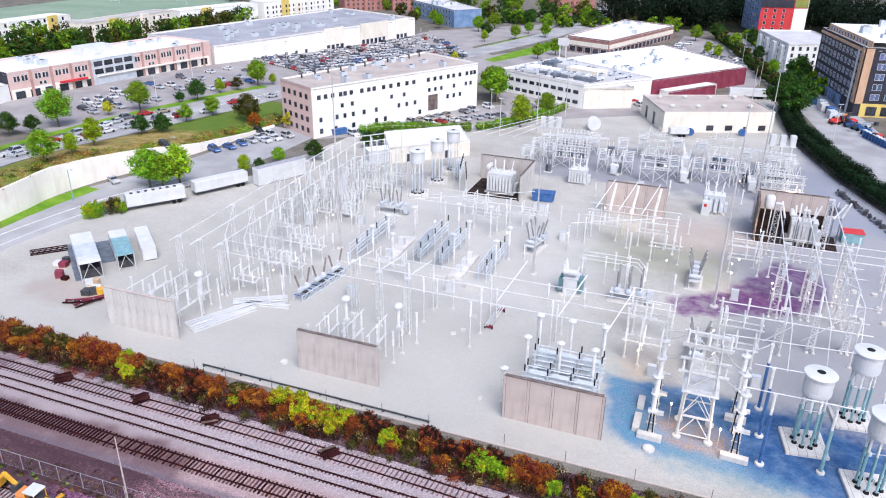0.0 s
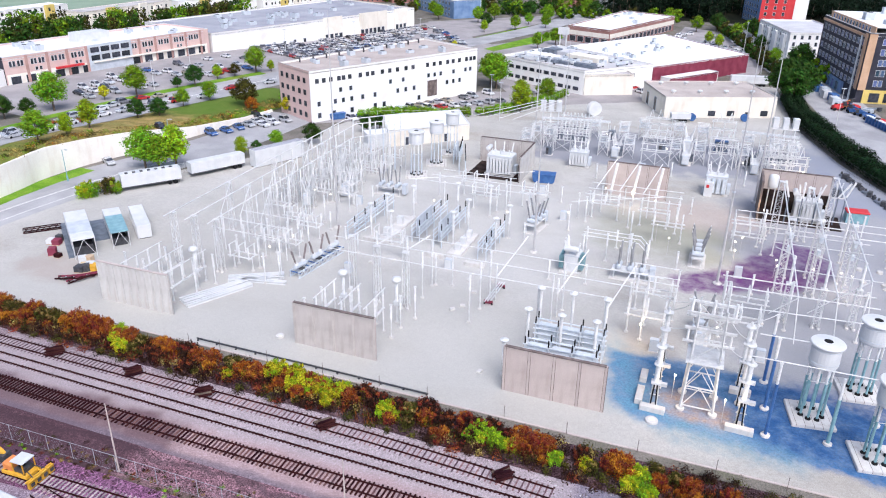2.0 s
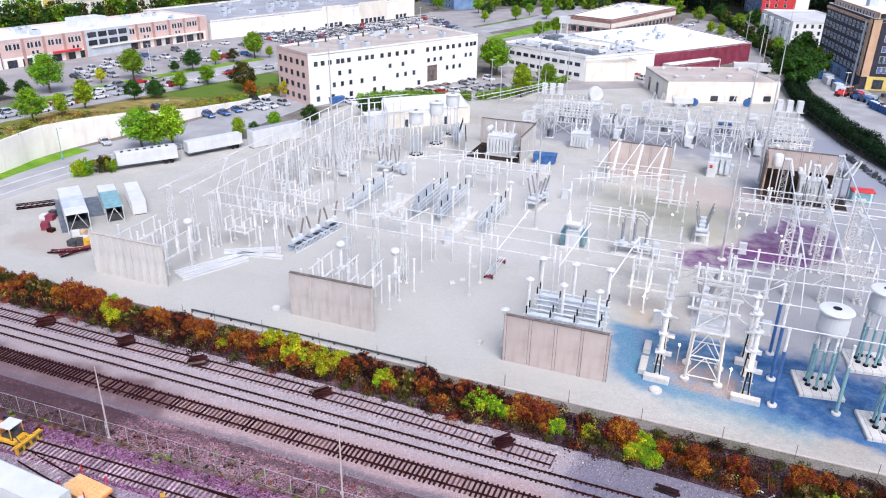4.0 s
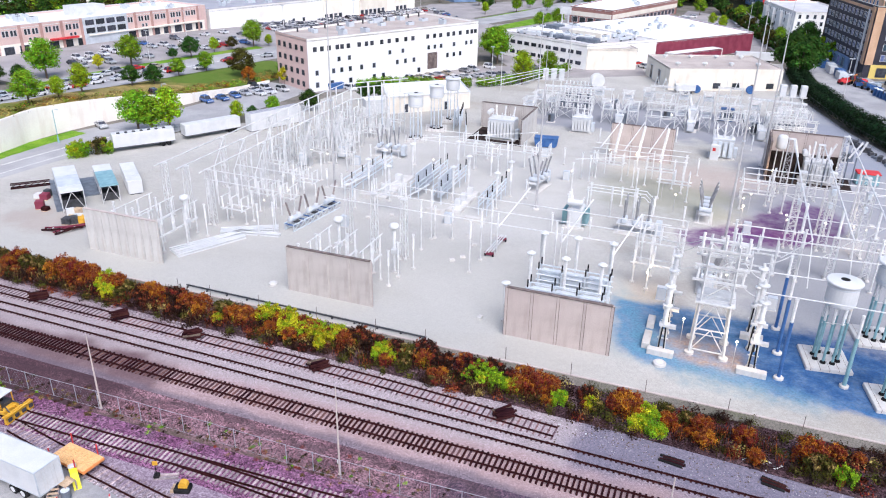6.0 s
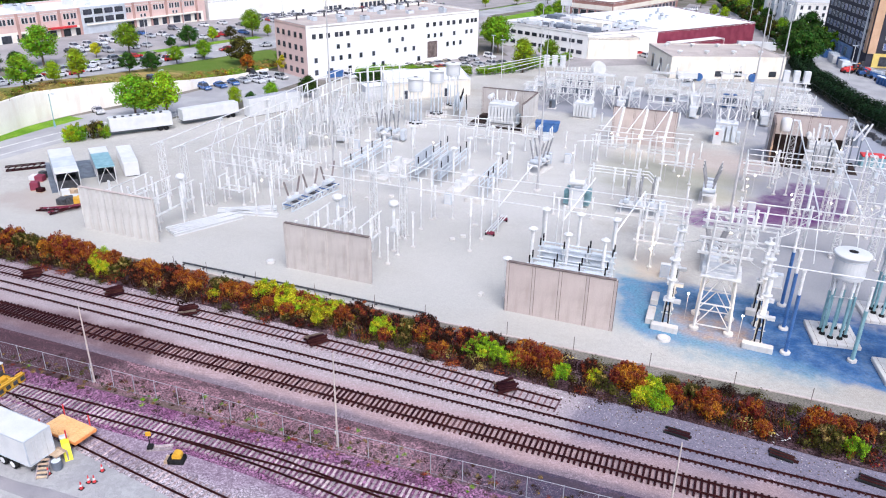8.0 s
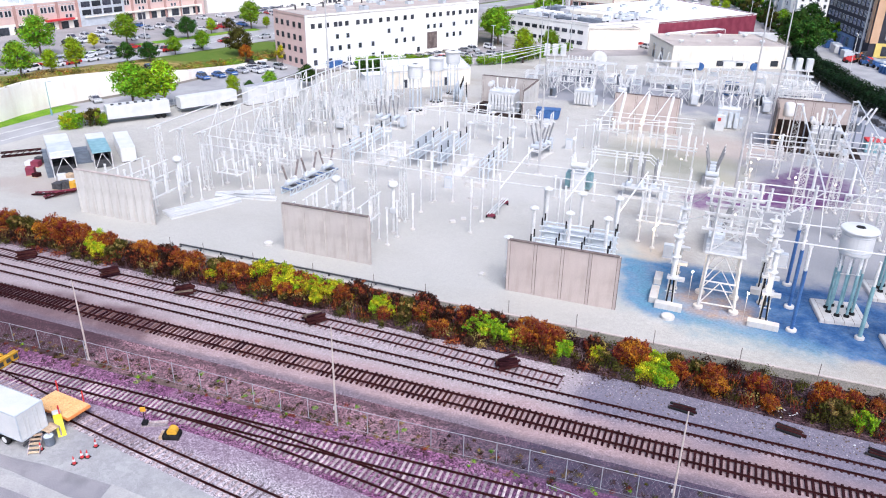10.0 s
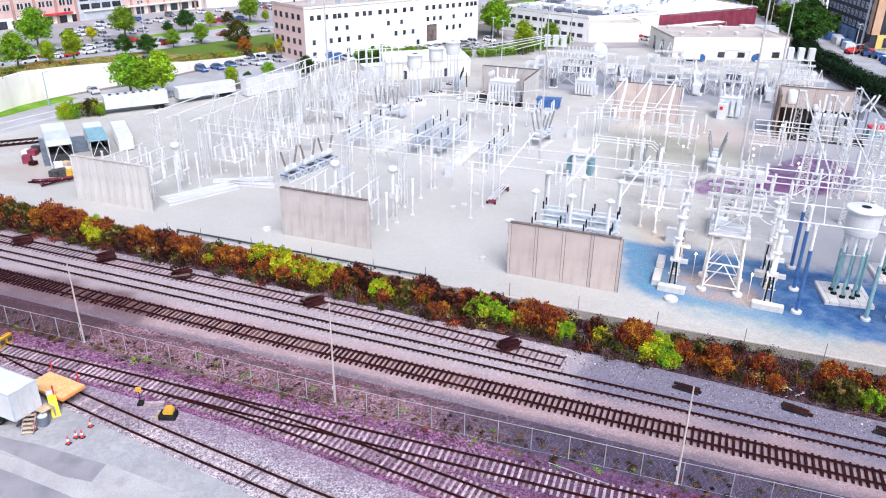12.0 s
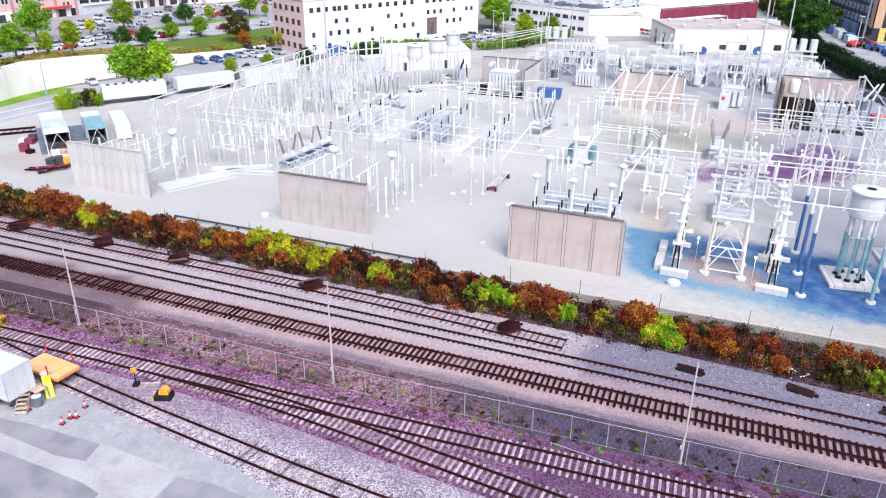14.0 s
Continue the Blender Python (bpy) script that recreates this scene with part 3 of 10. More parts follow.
def ribbon(name, points, half, material, dz, label="", category="road", offset=0.0, ragged=0.0, land=True):
    """A strip along a line, following the land."""
    b = Build()
    line = along(points)
    rnd = random.Random(len(points) + int(half * 10))
    for p, d in line:
        side = Vector((d.y, -d.x, 0))
        for s in (-1, 1):
            q = p + side * (offset + s * (half + rnd.uniform(-ragged, ragged)))
            b.v.append((q.x, q.y, (ground_z(q.x, q.y) if land else 0) + dz))
    b.f = [(2 * i, 2 * i + 1, 2 * i + 3, 2 * i + 2) for i in range(len(line) - 1)]
    return tagged(b.out(name, material), label, category, kind="structure")


def steps(lo, hi, n):
    return [lo + (hi - lo) * i / n for i in range(n + 1)]


XS = steps(-3000, -420, 12)[:-1] + steps(-420, -240, 18)[:-1] + steps(-240, -100, 56)[:-1] + steps(-100, 120, 11)[:-1] + steps(120, 3000, 12)
YS = steps(-3000, -60, 8)[:-1] + steps(-60, -10, 5)[:-1] + [-8, -5.6] + steps(0, 130, 44)[:-1] + steps(130, 420, 29)[:-1] + steps(420, 3000, 12)
tagged(lattice(XS, YS, -0.08).out("ground", EARTH), "bare brown earth reaching to the horizon", "ground", kind="structure")
tagged(Build().prism([(-118, -5.4), (70, -5.4), (70, 60), (58, 102), (50, 123), (41, 158), (38, 215), (-10, 215), (-45, 138), (-80, 113), (-86, 70), (-100, 48), (-108, 30), (-118, 22)], -0.5, 0.0).out("yard", GRAVEL), "pale gravel substation yard with blue and purple patches", "yard", kind="structure")


# ---- roads, lots and grass ----
draped("parking_lot", [(-200, 78), (-151, 68), (-129, 165), (-180, 190)], DARK_ASPHALT, 0.02, 16, 30, "asphalt shopping car park", "car park")
draped("parking_lot", [(-180, 190), (-129, 165), (-72, 250), (-140, 325)], DARK_ASPHALT, 0.02, 16, 30, "large asphalt car park full of cars", "car park")
draped("parking_lot", [(-89, 104), (-44, 138), (-26, 174), (-57, 166)], DARK_ASPHALT, 0.025, 10, 10, "asphalt car park beside the white building", "car park")
draped("parking_lot", [(-60, 186), (-38, 150), (-4, 172), (-12, 212)], DARK_ASPHALT, 0.022, 10, 10, "asphalt yard between buildings", "car park")
draped("parking_lot", [(-142, 326), (-103, 276), (-82, 345), (-80, 392)], DARK_ASPHALT, 0.018, 8, 8, "asphalt lots beyond the car park", "car park")
draped("lawn", [(-101, 268), (-92, 292), (-83, 330), (-86, 332)], GRASS, 0.03, 4, 8, "green strip beside the road", "grass")
draped("parking_lot", [(-66, 300), (-38, 250), (-12, 250), (-66, 420)], DARK_ASPHALT, 0.018, 8, 8, "asphalt apron round the shop row", "car park")
draped("parking_lot", [(-104, 232), (-74, 196), (-42, 228), (-62, 300)], DARK_ASPHALT, 0.016, 8, 8, "asphalt apron beside the road", "car park")
draped("lawn", [(-84, 250), (-78, 246), (-58, 300), (-68, 318)], GRASS, 0.03, 6, 6, "green strip beside the road", "grass")
draped("parking_lot", [(-10, 250), (30, 225), (45, 330), (-5, 370)], DARK_ASPHALT, 0.02, 10, 10, "asphalt car park by the shops", "car park")
ribbon("road", [(-126, 0), (-138, 30), (-140.5, 50), (-141, 65), (-140, 85), (-137, 105), (-133, 124), (-128, 150), (-117, 190), (-104, 238), (-93, 272), (-83, 306), (-75, 341), (-70, 390), (-67, 440), (-66, 520)], 7.0, ASPHALT, 0.04, "grey asphalt road above the retaining wall")
ribbon("access_road", [(-116, -30), (-113, 0), (-112, 22), (-109, 42), (-103, 62), (-99, 85), (-98, 112)], 8.5, ASPHALT, 0.014, "grey asphalt access road beside the yard", land=False)
ribbon("side_road", [(82, 60), (72, 100), (62, 150), (55, 200), (44, 250), (34, 300), (20, 370)], 9.0, ASPHALT, 0.03, "pale road along the far side of the hedge")
bank = Build()
bank_ys = steps(-30, 135, 55)
for y in bank_ys:
    wx, rx = lerp_at(y, WALL_Y, WALL_X) - 0.2, lerp_at(y, (-30, 0, 30, 50, 65, 85, 105, 124, 150), (-112, -117, -130, -133, -133.5, -132.5, -129.5, -125.5, -120.5))
    rx = min(rx, wx - 2)
    bank.v += [(wx + (rx - wx) * k / 6, y, ground_z(min(wx + (rx - wx) * k / 6, wx - 0.3), y) + 0.3 + (0.25 + 0.2 * math.sin(y * 1.7 + k) if 0 < k < 6 else -0.2)) for k in range(7)]
bank.f = [(7 * j + k, 7 * j + k + 1, 7 * j + k + 8, 7 * j + k + 7) for j in range(len(bank_ys) - 1) for k in range(6)]
tagged(bank.out("bank", DRYGRASS), "dry grassy bank above the retaining wall", "bank", kind="structure")
ribbon("verge", [(-151, 20), (-152, 45), (-152, 65), (-150, 88), (-146, 108), (-141, 130), (-136, 152)], 1.8, GRASS, 0.06, "mown grass strip between road and car park", "grass", ragged=0.3)
ribbon("verge", [(-116, -10), (-115.4, 15), (-116.4, 32), (-115.4, 43), (-115.0, 48)], 2.4, GRASS, 0.03, "green verge at the foot of the retaining wall", "grass", ragged=0.4, land=False)
draped("sports_field", [(-440, 210), (-322, 246), (-316, 405), (-440, 425)], TURF, 0.1, 6, 6, "green artificial sports field", "field")
for gx, gy, rz in ((-338.0, 262.0, 60), (-392.0, 352.0, 60), (-350.0, 372.0, 30)):
    t = thing("goal", at(gx, gy, ground_z(gx, gy) + 0.1, rz), "white goal frame on the sports field", "goal", "goals")
    for a in (-3.6, 3.6):
        Build().tube((a, 0, 0), (a, 0, 2.4), 0.12, 0.12, 6).out("goal_post", WHITE, t)
        Build().tube((a, 0, 2.4), (a, 1.8, 0), 0.08, 0.08, 6).out("stay", WHITE, t)
    Build().tube((-3.6, 0, 2.4), (3.6, 0, 2.4), 0.12, 0.12, 6).out("crossbar", WHITE, t)
for off in (-0.15, 0.15):
    ribbon("road_marking", [(-116, -30), (-113, 0), (-112, 22), (-109, 42), (-103, 62)], 0.07, LINE, 0.02, "worn white line", "road marking", offset=off + 1.5, land=False)
ribbon("road_marking", [(-116, -30), (-113, 0), (-112, 22), (-109, 42), (-103, 62)], 0.09, LINE, 0.02, "worn white line", "road marking", offset=6.0, land=False)
ribbon("road_marking", [(-138, 30), (-140.5, 50), (-141, 65), (-140, 85), (-137, 105), (-133, 124), (-128, 150), (-117, 190)], 0.12, LINE, 0.05, "white road centre line", "road marking")

# ---- railway ground ----
tagged(Build().prism([(-160, -25.4), (110, -25.4), (110, -16.2), (60, -15.2), (33, -14.3), (20, -13.2), (8, -12.6), (-12, -12.4), (-40, -12.0), (-80, -11.8), (-160, -11.5)], -0.8, -0.36).out("track_bed", BALLAST), "grey stone ballast under the railway lines", "ballast", kind="structure")
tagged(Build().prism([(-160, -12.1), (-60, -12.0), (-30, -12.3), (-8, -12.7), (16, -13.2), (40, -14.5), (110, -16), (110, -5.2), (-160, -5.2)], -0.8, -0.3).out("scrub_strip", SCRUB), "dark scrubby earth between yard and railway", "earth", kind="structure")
tagged(Build().prism([(-160, -30.7), (-60, -30.9), (-25, -30.6), (10, -29.6), (60, -28.0), (110, -27), (110, -25.2), (-160, -25.2)], -0.8, -0.37).out("fence_strip", BROWN_BALLAST), "brown stony strip along the railway fence", "earth", kind="structure")
tagged(Build().prism([(-160, -36.4), (-60, -36.4), (-38, -35.2), (-20, -35.0), (-8, -35.5), (6, -36.9), (25, -38.5), (110, -38), (110, -26.8), (60, -27.8), (10, -29.4), (-25, -30.4), (-60, -30.7), (-160, -30.5)], -0.8, -0.355).out("siding_bed", PURPLE_BALLAST), "purplish stone ballast under the yard tracks", "ballast", kind="structure")
tagged(Build().prism([(-160, -70), (110, -70), (110, -37.5), (25, -38.2), (6, -36.6), (-8, -35.2), (-20, -34.7), (-36, -34.9), (-160, -36.2)], -0.8, -0.365).out("spur_bed", LILAC), "lilac-grey gravel round the spur track", "gravel", kind="structure")
tagged(Build().prism([(-160, -80), (3, -80), (2, -46), (-3, -42.6), (-8, -41.2), (-14, -40.3), (-20, -39.4), (-30, -38.0), (-38, -37.2), (-160, -37)], -0.8, -0.34).out("depot_pavement", DEPOT), "patched grey asphalt depot pavement", "pavement", kind="structure")
for pts, pm, dz, lab in (([(-60, -44.4), (-60, -43.6), (-29.1, -43.1), (-26, -42.75), (-19.4, -42.6), (-19.0, -44.5), (-21.5, -44.8), (-27.9, -44.3)], PATCHED, 0.006, "darker patch of newer asphalt"),
                       ([(-60, -60), (-60, -46.1), (-25.9, -45.9), (-20.7, -46.1), (-17.4, -46.3), (-15.6, -46.7), (-15.2, -60)], PATCHED, 0.006, "darker patch of newer asphalt"),
                       ([(-19.4, -42.5), (-18.9, -44.5), (-21.5, -44.7), (-60, -44.3), (-60, -46.2), (-26, -46.0), (-15.5, -46.8), (-15.1, -60), (-11.9, -60), (-11.8, -45.1), (-11.9, -42.9)], PALE_PATCH, 0.003, "pale worn strip of concrete paving"),
                       ([(-11.7, -43.4), (-11.75, -60), (-3.0, -60), (-3.0, -43.6), (-8.9, -43.0)], PATCHED, 0.006, "darker patch of newer asphalt")):
    tagged(Build().prism(pts, -0.5, -0.34 + dz).out("asphalt_patch", pm), lab, "pavement", kind="structure")


WORN_TIE = mk("worn_brown_tie", (0.075, 0.031, 0.034), (0.13, 0.062, 0.064), 2.0, 0.9, bump=0.5, fine=9, spread=0.4, rand=0.4)
SIDING_TIE = mk("weathered_brown_tie", (0.085, 0.04, 0.048), (0.2, 0.115, 0.13), 2.0, 0.9, bump=0.5, fine=9, spread=0.4, rand=0.6)
DUSTY_TIE = mk("dusty_tie", (0.17, 0.11, 0.12), (0.42, 0.34, 0.355), 2.0, 0.9, bump=0.5, fine=9, spread=0.4, rand=0.6)


def track(name, points, tie_mat, label, spacing=0.56, near=(-40, 45), half_tie=1.3, tie_z=-0.33, seed=1, buried=False):
    """Two rails on ties; the ties of the near stretch are pieces, the others one joined part."""
    line = along(points, 2.0)
    t = thing(name, at(0, 0, 0), label, "railway track")
    for s in (-0.752, 0.752):
        b = Build()
        shape = ((-0.07, 0.0), (0.07, 0.0), (0.07, 0.025), (0.018, 0.05), (0.018, 0.12), (0.038, 0.135), (0.038, 0.172), (-0.038, 0.172), (-0.038, 0.135), (-0.018, 0.12), (-0.018, 0.05), (-0.07, 0.025))
        for p, d in line:
            side = Vector((d.y, -d.x, 0))
            for u, z in shape:
                q = p + side * (s + u)
                b.v.append((q.x, q.y, tie_z + 0.11 + z))
        n = len(shape)
        for i in range(len(line) - 1):
            b.f += [(i * n + k, i * n + (k + 1) % n, (i + 1) * n + (k + 1) % n, (i + 1) * n + k) for k in range(n)]
        b.out("rail", RUST, t, "rusty brown steel rail")
    rnd = random.Random(seed)
    tie = Build().bevelled(-0.1, 0.1, -half_tie, half_tie, -0.1, 0.11, 0.015).mesh("tie", tie_mat)
    worn = Build().bevelled(-0.1, 0.1, -half_tie, half_tie, -0.1, 0.08, 0.015).mesh("tie", WORN_TIE)
    if buried:
        tie = Build().box(-0.1, 0.1, -half_tie, half_tie, -0.1, 0.05)
        for s in (-0.752, 0.752):
            tie.box(-0.1, 0.1, s - 0.24, s + 0.24, 0.05, 0.13)
        tie = tie.mesh("tie", tie_mat)
    rest, d_left, made = Build(), 0.0, 0
    for i in range(len(line) - 1):
        p, d = line[i]
        seg = (line[i + 1][0] - p).length
        while d_left < seg:
            q = p + d * d_left
            m = pose(q.x + rnd.uniform(-0.02, 0.02), q.y + rnd.uniform(-0.05, 0.05), tie_z + rnd.uniform(-0.015, 0.015), 0, rnd.uniform(-0.6, 0.6), math.degrees(math.atan2(d.y, d.x)) + rnd.uniform(-1.5, 1.5))
            if near[0] < q.x < near[1] and made < 100:
                piece("tie", worn if tie_mat is TIE and not buried and rnd.random() < (0.5 if q.x < -12 else 0.12) else tie, t, m)
                made += 1
            else:
                rest.box(-0.1, 0.1, -half_tie, half_tie, -0.1, 0.05 if buried else 0.11, m)
                if buried:
                    for s in (-0.752, 0.752):
                        rest.box(-0.1, 0.1, s - 0.24, s + 0.24, 0.05, 0.13, m)
            d_left += spacing
        d_left -= seg
    if rest.v:
        tagged(rest.out("buried_tie_run", tie_mat, t), kind="stuff")
    return t


track("main_track", [(-150, -21.55), (0, -22.3), (100, -22.9)], TIE, "main railway track on dark timber ties", 0.53, half_tie=1.22, seed=1, near=(-45, 45))
track("second_track", [(-150, -16.9), (-60, -17.7), (0, -18.25), (40, -18.75), (100, -19.5)], TIE, "railway track with ties nearly buried in pale ballast", 0.52, half_tie=1.25, tie_z=-0.465, seed=2, near=(-10, 25), buried=True)
track("disused_siding", [(-150, -14.4), (-60, -14.45), (-15, -14.5), (10.0, -15.7)], SIDING_TIE, "disused siding on weathered ties ending short", 0.64, half_tie=1.25, tie_z=-0.44, seed=3, near=(-50, 12))
track("yard_track", [(-120, -36.3), (-70, -34.6), (-40, -33.65), (-22, -33.1), (-6, -32.6), (13, -31.95), (30, -31.5), (70, -30.6), (110, -29.6)], PALE_TIE, "yard track on greyed timber ties", 0.53, tie_z=-0.36, seed=4, near=(-40, 30))
track("diverging_track", [(-22, -33.1), (-14, -33.25), (-8, -33.65), (-3, -34.15), (2, -34.7), (8, -35.4), (15, -36.2), (30, -37.8), (60, -41)], PALE_TIE, "yard track branching off at a switch", 0.53, tie_z=-0.365, seed=5, near=(-15, 25))
track("spur_track", [(-90, -26), (-60, -31.5), (-40, -35.2), (-34, -36.2), (-28, -37.05), (-22, -37.85), (-16, -38.6), (-10, -39.3), (-5, -39.9), (0, -40.35), (6, -40.8), (20, -41.6)] [2:], DUSTY_TIE, "rusty spur track half buried beside the pavement", 0.62, tie_z=-0.445, seed=6, near=(-34, 6))


# ---- concrete walls ----
def panel_wall(m, length, height, panels, label, thick=0.35, mat=CONCRETE, joint_mat=None, cope_mat=None):
    w = thing("fire_wall", m, label, "wall", "concrete fire walls")
    step = length / panels
    me = Build().box(0.2, step - 0.2, -thick / 2 + 0.05, thick / 2 - 0.05, 0, height - 0.12).mesh("panel", mat)
    post = Build().box(-0.14, 0.14, -thick / 2, thick / 2, 0, height - 0.1).mesh("post", mat)
    seal = Build().box(-0.2, 0.2, -thick / 2 + 0.09, thick / 2 - 0.09, 0, height - 0.12).mesh("joint", joint_mat or COPING)
    cope = Build().box(0, step, -thick / 2 - 0.04, thick / 2 + 0.04, height - 0.12, height).mesh("coping", cope_mat or COPING)
    for i in range(panels):
        piece("panel", me, w, at(i * step, 0))
        piece("coping", cope, w, at(i * step, 0))
    for i in range(panels + 1):
        piece("post", post, w, at(i * step, 0))
        piece("joint", seal, w, at(i * step, 0))
    return w


panel_wall(at(0, 0.05), 12.5, 6.6, 4, "free-standing panelled concrete fire wall with dark coping")
panel_wall(at(-30.2, 0.05), 12.2, 6.55, 4, "free-standing pale concrete fire wall with stained coping", mat=CONCRETE_GREY, joint_mat=CONCRETE)
panel_wall(at(-64.5, 0.0), 13.0, 6.6, 9, "free-standing concrete fire wall of narrow ribbed panels", mat=PALE_CONCRETE, joint_mat=CONCRETE_GREY, cope_mat=CONCRETE)
panel_wall(at(-0.3, 79), 12.6, 7.4, 3, "concrete fire wall behind slanting insulator struts")
panel_wall(at(30.5, 83), 13.2, 8.4, 4, "stained concrete rear wall of a transformer bay", mat=CONCRETE)
panel_wall(at(30.5, 75, 0, 90), 7.7, 8.0, 2, "dark concrete side wall of a transformer bay", mat=DARKCONCRETE)
# Black panels added where the foot of the bay's rear wall is dark.
bay_lining = thing("bay_lining", at(30.9, 82.7), "black panels added along the dark foot of a bay wall", "wall lining")
for k in range(4):
    Build().bevelled(0.05 + k * 3.2, 3.2 + k * 3.2, -0.12, 0.0, 0.03, 4.3, 0.03).out("lining_panel", OILPIT, bay_lining)
panel_wall(at(-32.9, 91.0), 13.2, 6.1, 4, "pale concrete rear wall of a transformer bay", mat=CONCRETE_GREY)
panel_wall(at(-19.6, 78, 0, 90), 12.8, 6.1, 4, "concrete side wall of a transformer bay", mat=PALE_CONCRETE)

# retaining wall along the west road
ret = thing("retaining_wall", at(0, 0), "long pale concrete retaining wall below the road", "retaining wall", kind="structure")
wall_line = along([(-113, -34)] + [(x, y) for x, y in zip(WALL_X, WALL_Y) if 0 < y < 110] + [(-106.5, 112)], 3.0)
for (p, d), (q, e) in zip(wall_line[:-1], wall_line[1:]):
    tops = [ground_z(r.x - 0.9, r.y) + 0.45 for r in (p, q)]
    s0, s1 = Vector((d.y, -d.x, 0)) * 0.28, Vector((e.y, -e.x, 0)) * 0.28
    pts = []
    for r, s, top in ((p, s0, tops[0]), (q, s1, tops[1])):
        pts += [(r.x + s.x, r.y + s.y, -0.3), (r.x - s.x, r.y - s.y, -0.3), (r.x - s.x, r.y - s.y, top), (r.x + s.x, r.y + s.y, top)]
    Build().add(pts, ((0, 1, 2, 3), (7, 6, 5, 4), (0, 4, 5, 1), (1, 5, 6, 2), (2, 6, 7, 3), (3, 7, 4, 0))).out("panel", RETAIN, ret)


# ---- buildings ----
WINDOW_MESH = {}


def window_meshes(w, h, frame_mat, pane_mat=None):
    key = (w, h, frame_mat.name, (pane_mat or GLASS).name)
    if key not in WINDOW_MESH:
        f = Build()
        for x0, x1, z0, z1 in ((-w / 2, w / 2, 0, 0.09), (-w / 2, w / 2, h - 0.09, h), (-w / 2, -w / 2 + 0.09, 0.09, h - 0.09), (w / 2 - 0.09, w / 2, 0.09, h - 0.09)):
            f.box(x0, x1, -0.12, 0.05, z0, z1)
        split = len(f.f)
        f.box(-w / 2 + 0.09, w / 2 - 0.09, -0.06, 0.0, 0.09, h - 0.09)
        WINDOW_MESH[key] = f.two_tone("window", (frame_mat, pane_mat or GLASS), split)
    return WINDOW_MESH[key]


def building(name, corners, z0, h, walls, roof_mat, label, category="building", parapet=0.5, group=""):
    """Four upright walls between the corners (the outside lies to the right of each side), a roof and parapets. walls: one material a side."""
    b = thing(name, at(corners[0][0], corners[0][1], z0), label, category, group)
    o = Vector((*corners[0], 0))
    pts = [Vector((*c, 0)) - o for c in corners]
    sides = []
    for i in range(4):
        p, q = pts[i], pts[(i + 1) % 4]
        d = q - p
        m = Matrix.Translation(p) @ pose(0, 0, 0, 0, 0, math.degrees(math.atan2(d.y, d.x)))
        w = piece("wall", Build().box(0, d.length - 0.3, 0.0, 0.3, -1.0, h + parapet).mesh("wall", walls[i]), b, m)
        sides.append((w, d.length))
        piece("parapet_cap", Build().box(0, d.length - 0.38, -0.04, 0.34, h + parapet, h + parapet + 0.1).mesh("parapet_cap", CONCRETE_GREY if roof_mat is not ROOFWHITE else WHITE), b, m)
    Build().add([(p.x, p.y, h) for p in pts] + [(p.x, p.y, h - 0.3) for p in pts], ((0, 1, 2, 3), (7, 6, 5, 4), (0, 4, 5, 1), (1, 5, 6, 2), (2, 6, 7, 3), (3, 7, 4, 0))).out("roof", roof_mat, b)
    return b, sides


def windows(side, spots, w, h, frame_mat=None, proud=0.0, pane_mat=None):
    """Windows on one wall: spots are metres along it and sill heights."""
    wall, _ = side
    wm = window_meshes(w, h, frame_mat or GREYPAINT, pane_mat)
    for u, z in spots:
        piece("window", wm, wall, at(u, -proud, z))


def rooftop_unit(x, y, z, sx, sy, sz, rz, label="white rooftop ventilation unit"):
    u = thing("rooftop_unit", at(x, y, z, rz), label, "ventilation unit", "rooftop units")
    Build().bevelled(-sx / 2, sx / 2, -sy / 2, sy / 2, 0.0, sz, 0.08).out("housing", GREYPAINT, u)
    Build().turned([(min(sx, sy) * 0.35, sz), (min(sx, sy) * 0.38, sz + 0.12), (min(sx, sy) * 0.3, sz + 0.12)], 12).out("fan_ring", DARKMETAL, u)
    return u


def inside(corners, u, v):
    (ax, ay), (bx, by), (cx, cy), (dx, dy) = corners
    return (ax * (1 - u) + bx * u) * (1 - v) + (dx * (1 - u) + cx * u) * v, (ay * (1 - u) + by * u) * (1 - v) + (dy * (1 - u) + cy * u) * v


def units_on(corners, z, n, seed, rz=0, big=1.0):
    rnd = random.Random(seed)
    for _ in range(n):
        x, y = inside(corners, rnd.uniform(0.08, 0.92), rnd.uniform(0.12, 0.88))
        rooftop_unit(x, y, z, rnd.uniform(1.2, 3.2) * big, rnd.uniform(1.2, 2.2) * big, rnd.uniform(0.8, 1.7) * big, rz + rnd.choice((0, 90)))


BIG = [(-88.6, 105.2), (-58.5, 163.5), (-83.0, 176.2), (-104.0, 113.5)]
big, big_sides = building("office_building", BIG, 0, 14.2, (STUCCO, STUCCO, STUCCO, PINKBRICK), ROOFTAN, "long white four-storey block with a pink brick end")
rnd = random.Random(5)
windows(big_sides[0], [(u, 11.0) for u in (2.3, 4.6, 7.0, 9.8, 11.4, 13.6, 17.4, 20.0, 22.0, 25.6, 28.4, 31.4, 34.8, 37.6, 43.6, 46.4, 49.0, 52.2, 54.6, 57.4, 60.6, 62.6, 64.2)], 1.2, 1.3, DARKMETAL)
windows(big_sides[0], [(u, 7.6) for u in (10.2, 13.8, 28.6, 33.6, 44.0, 46.6, 49.2, 54.8, 60.2, 62.4)], 1.2, 1.4)
windows(big_sides[0], [(u, 4.4) for u in (2.6, 8.2, 11.0, 14.0, 18.0, 22.6, 31.4, 34.6, 38.0, 52.0, 54.8, 57.6)], 1.2, 1.5)
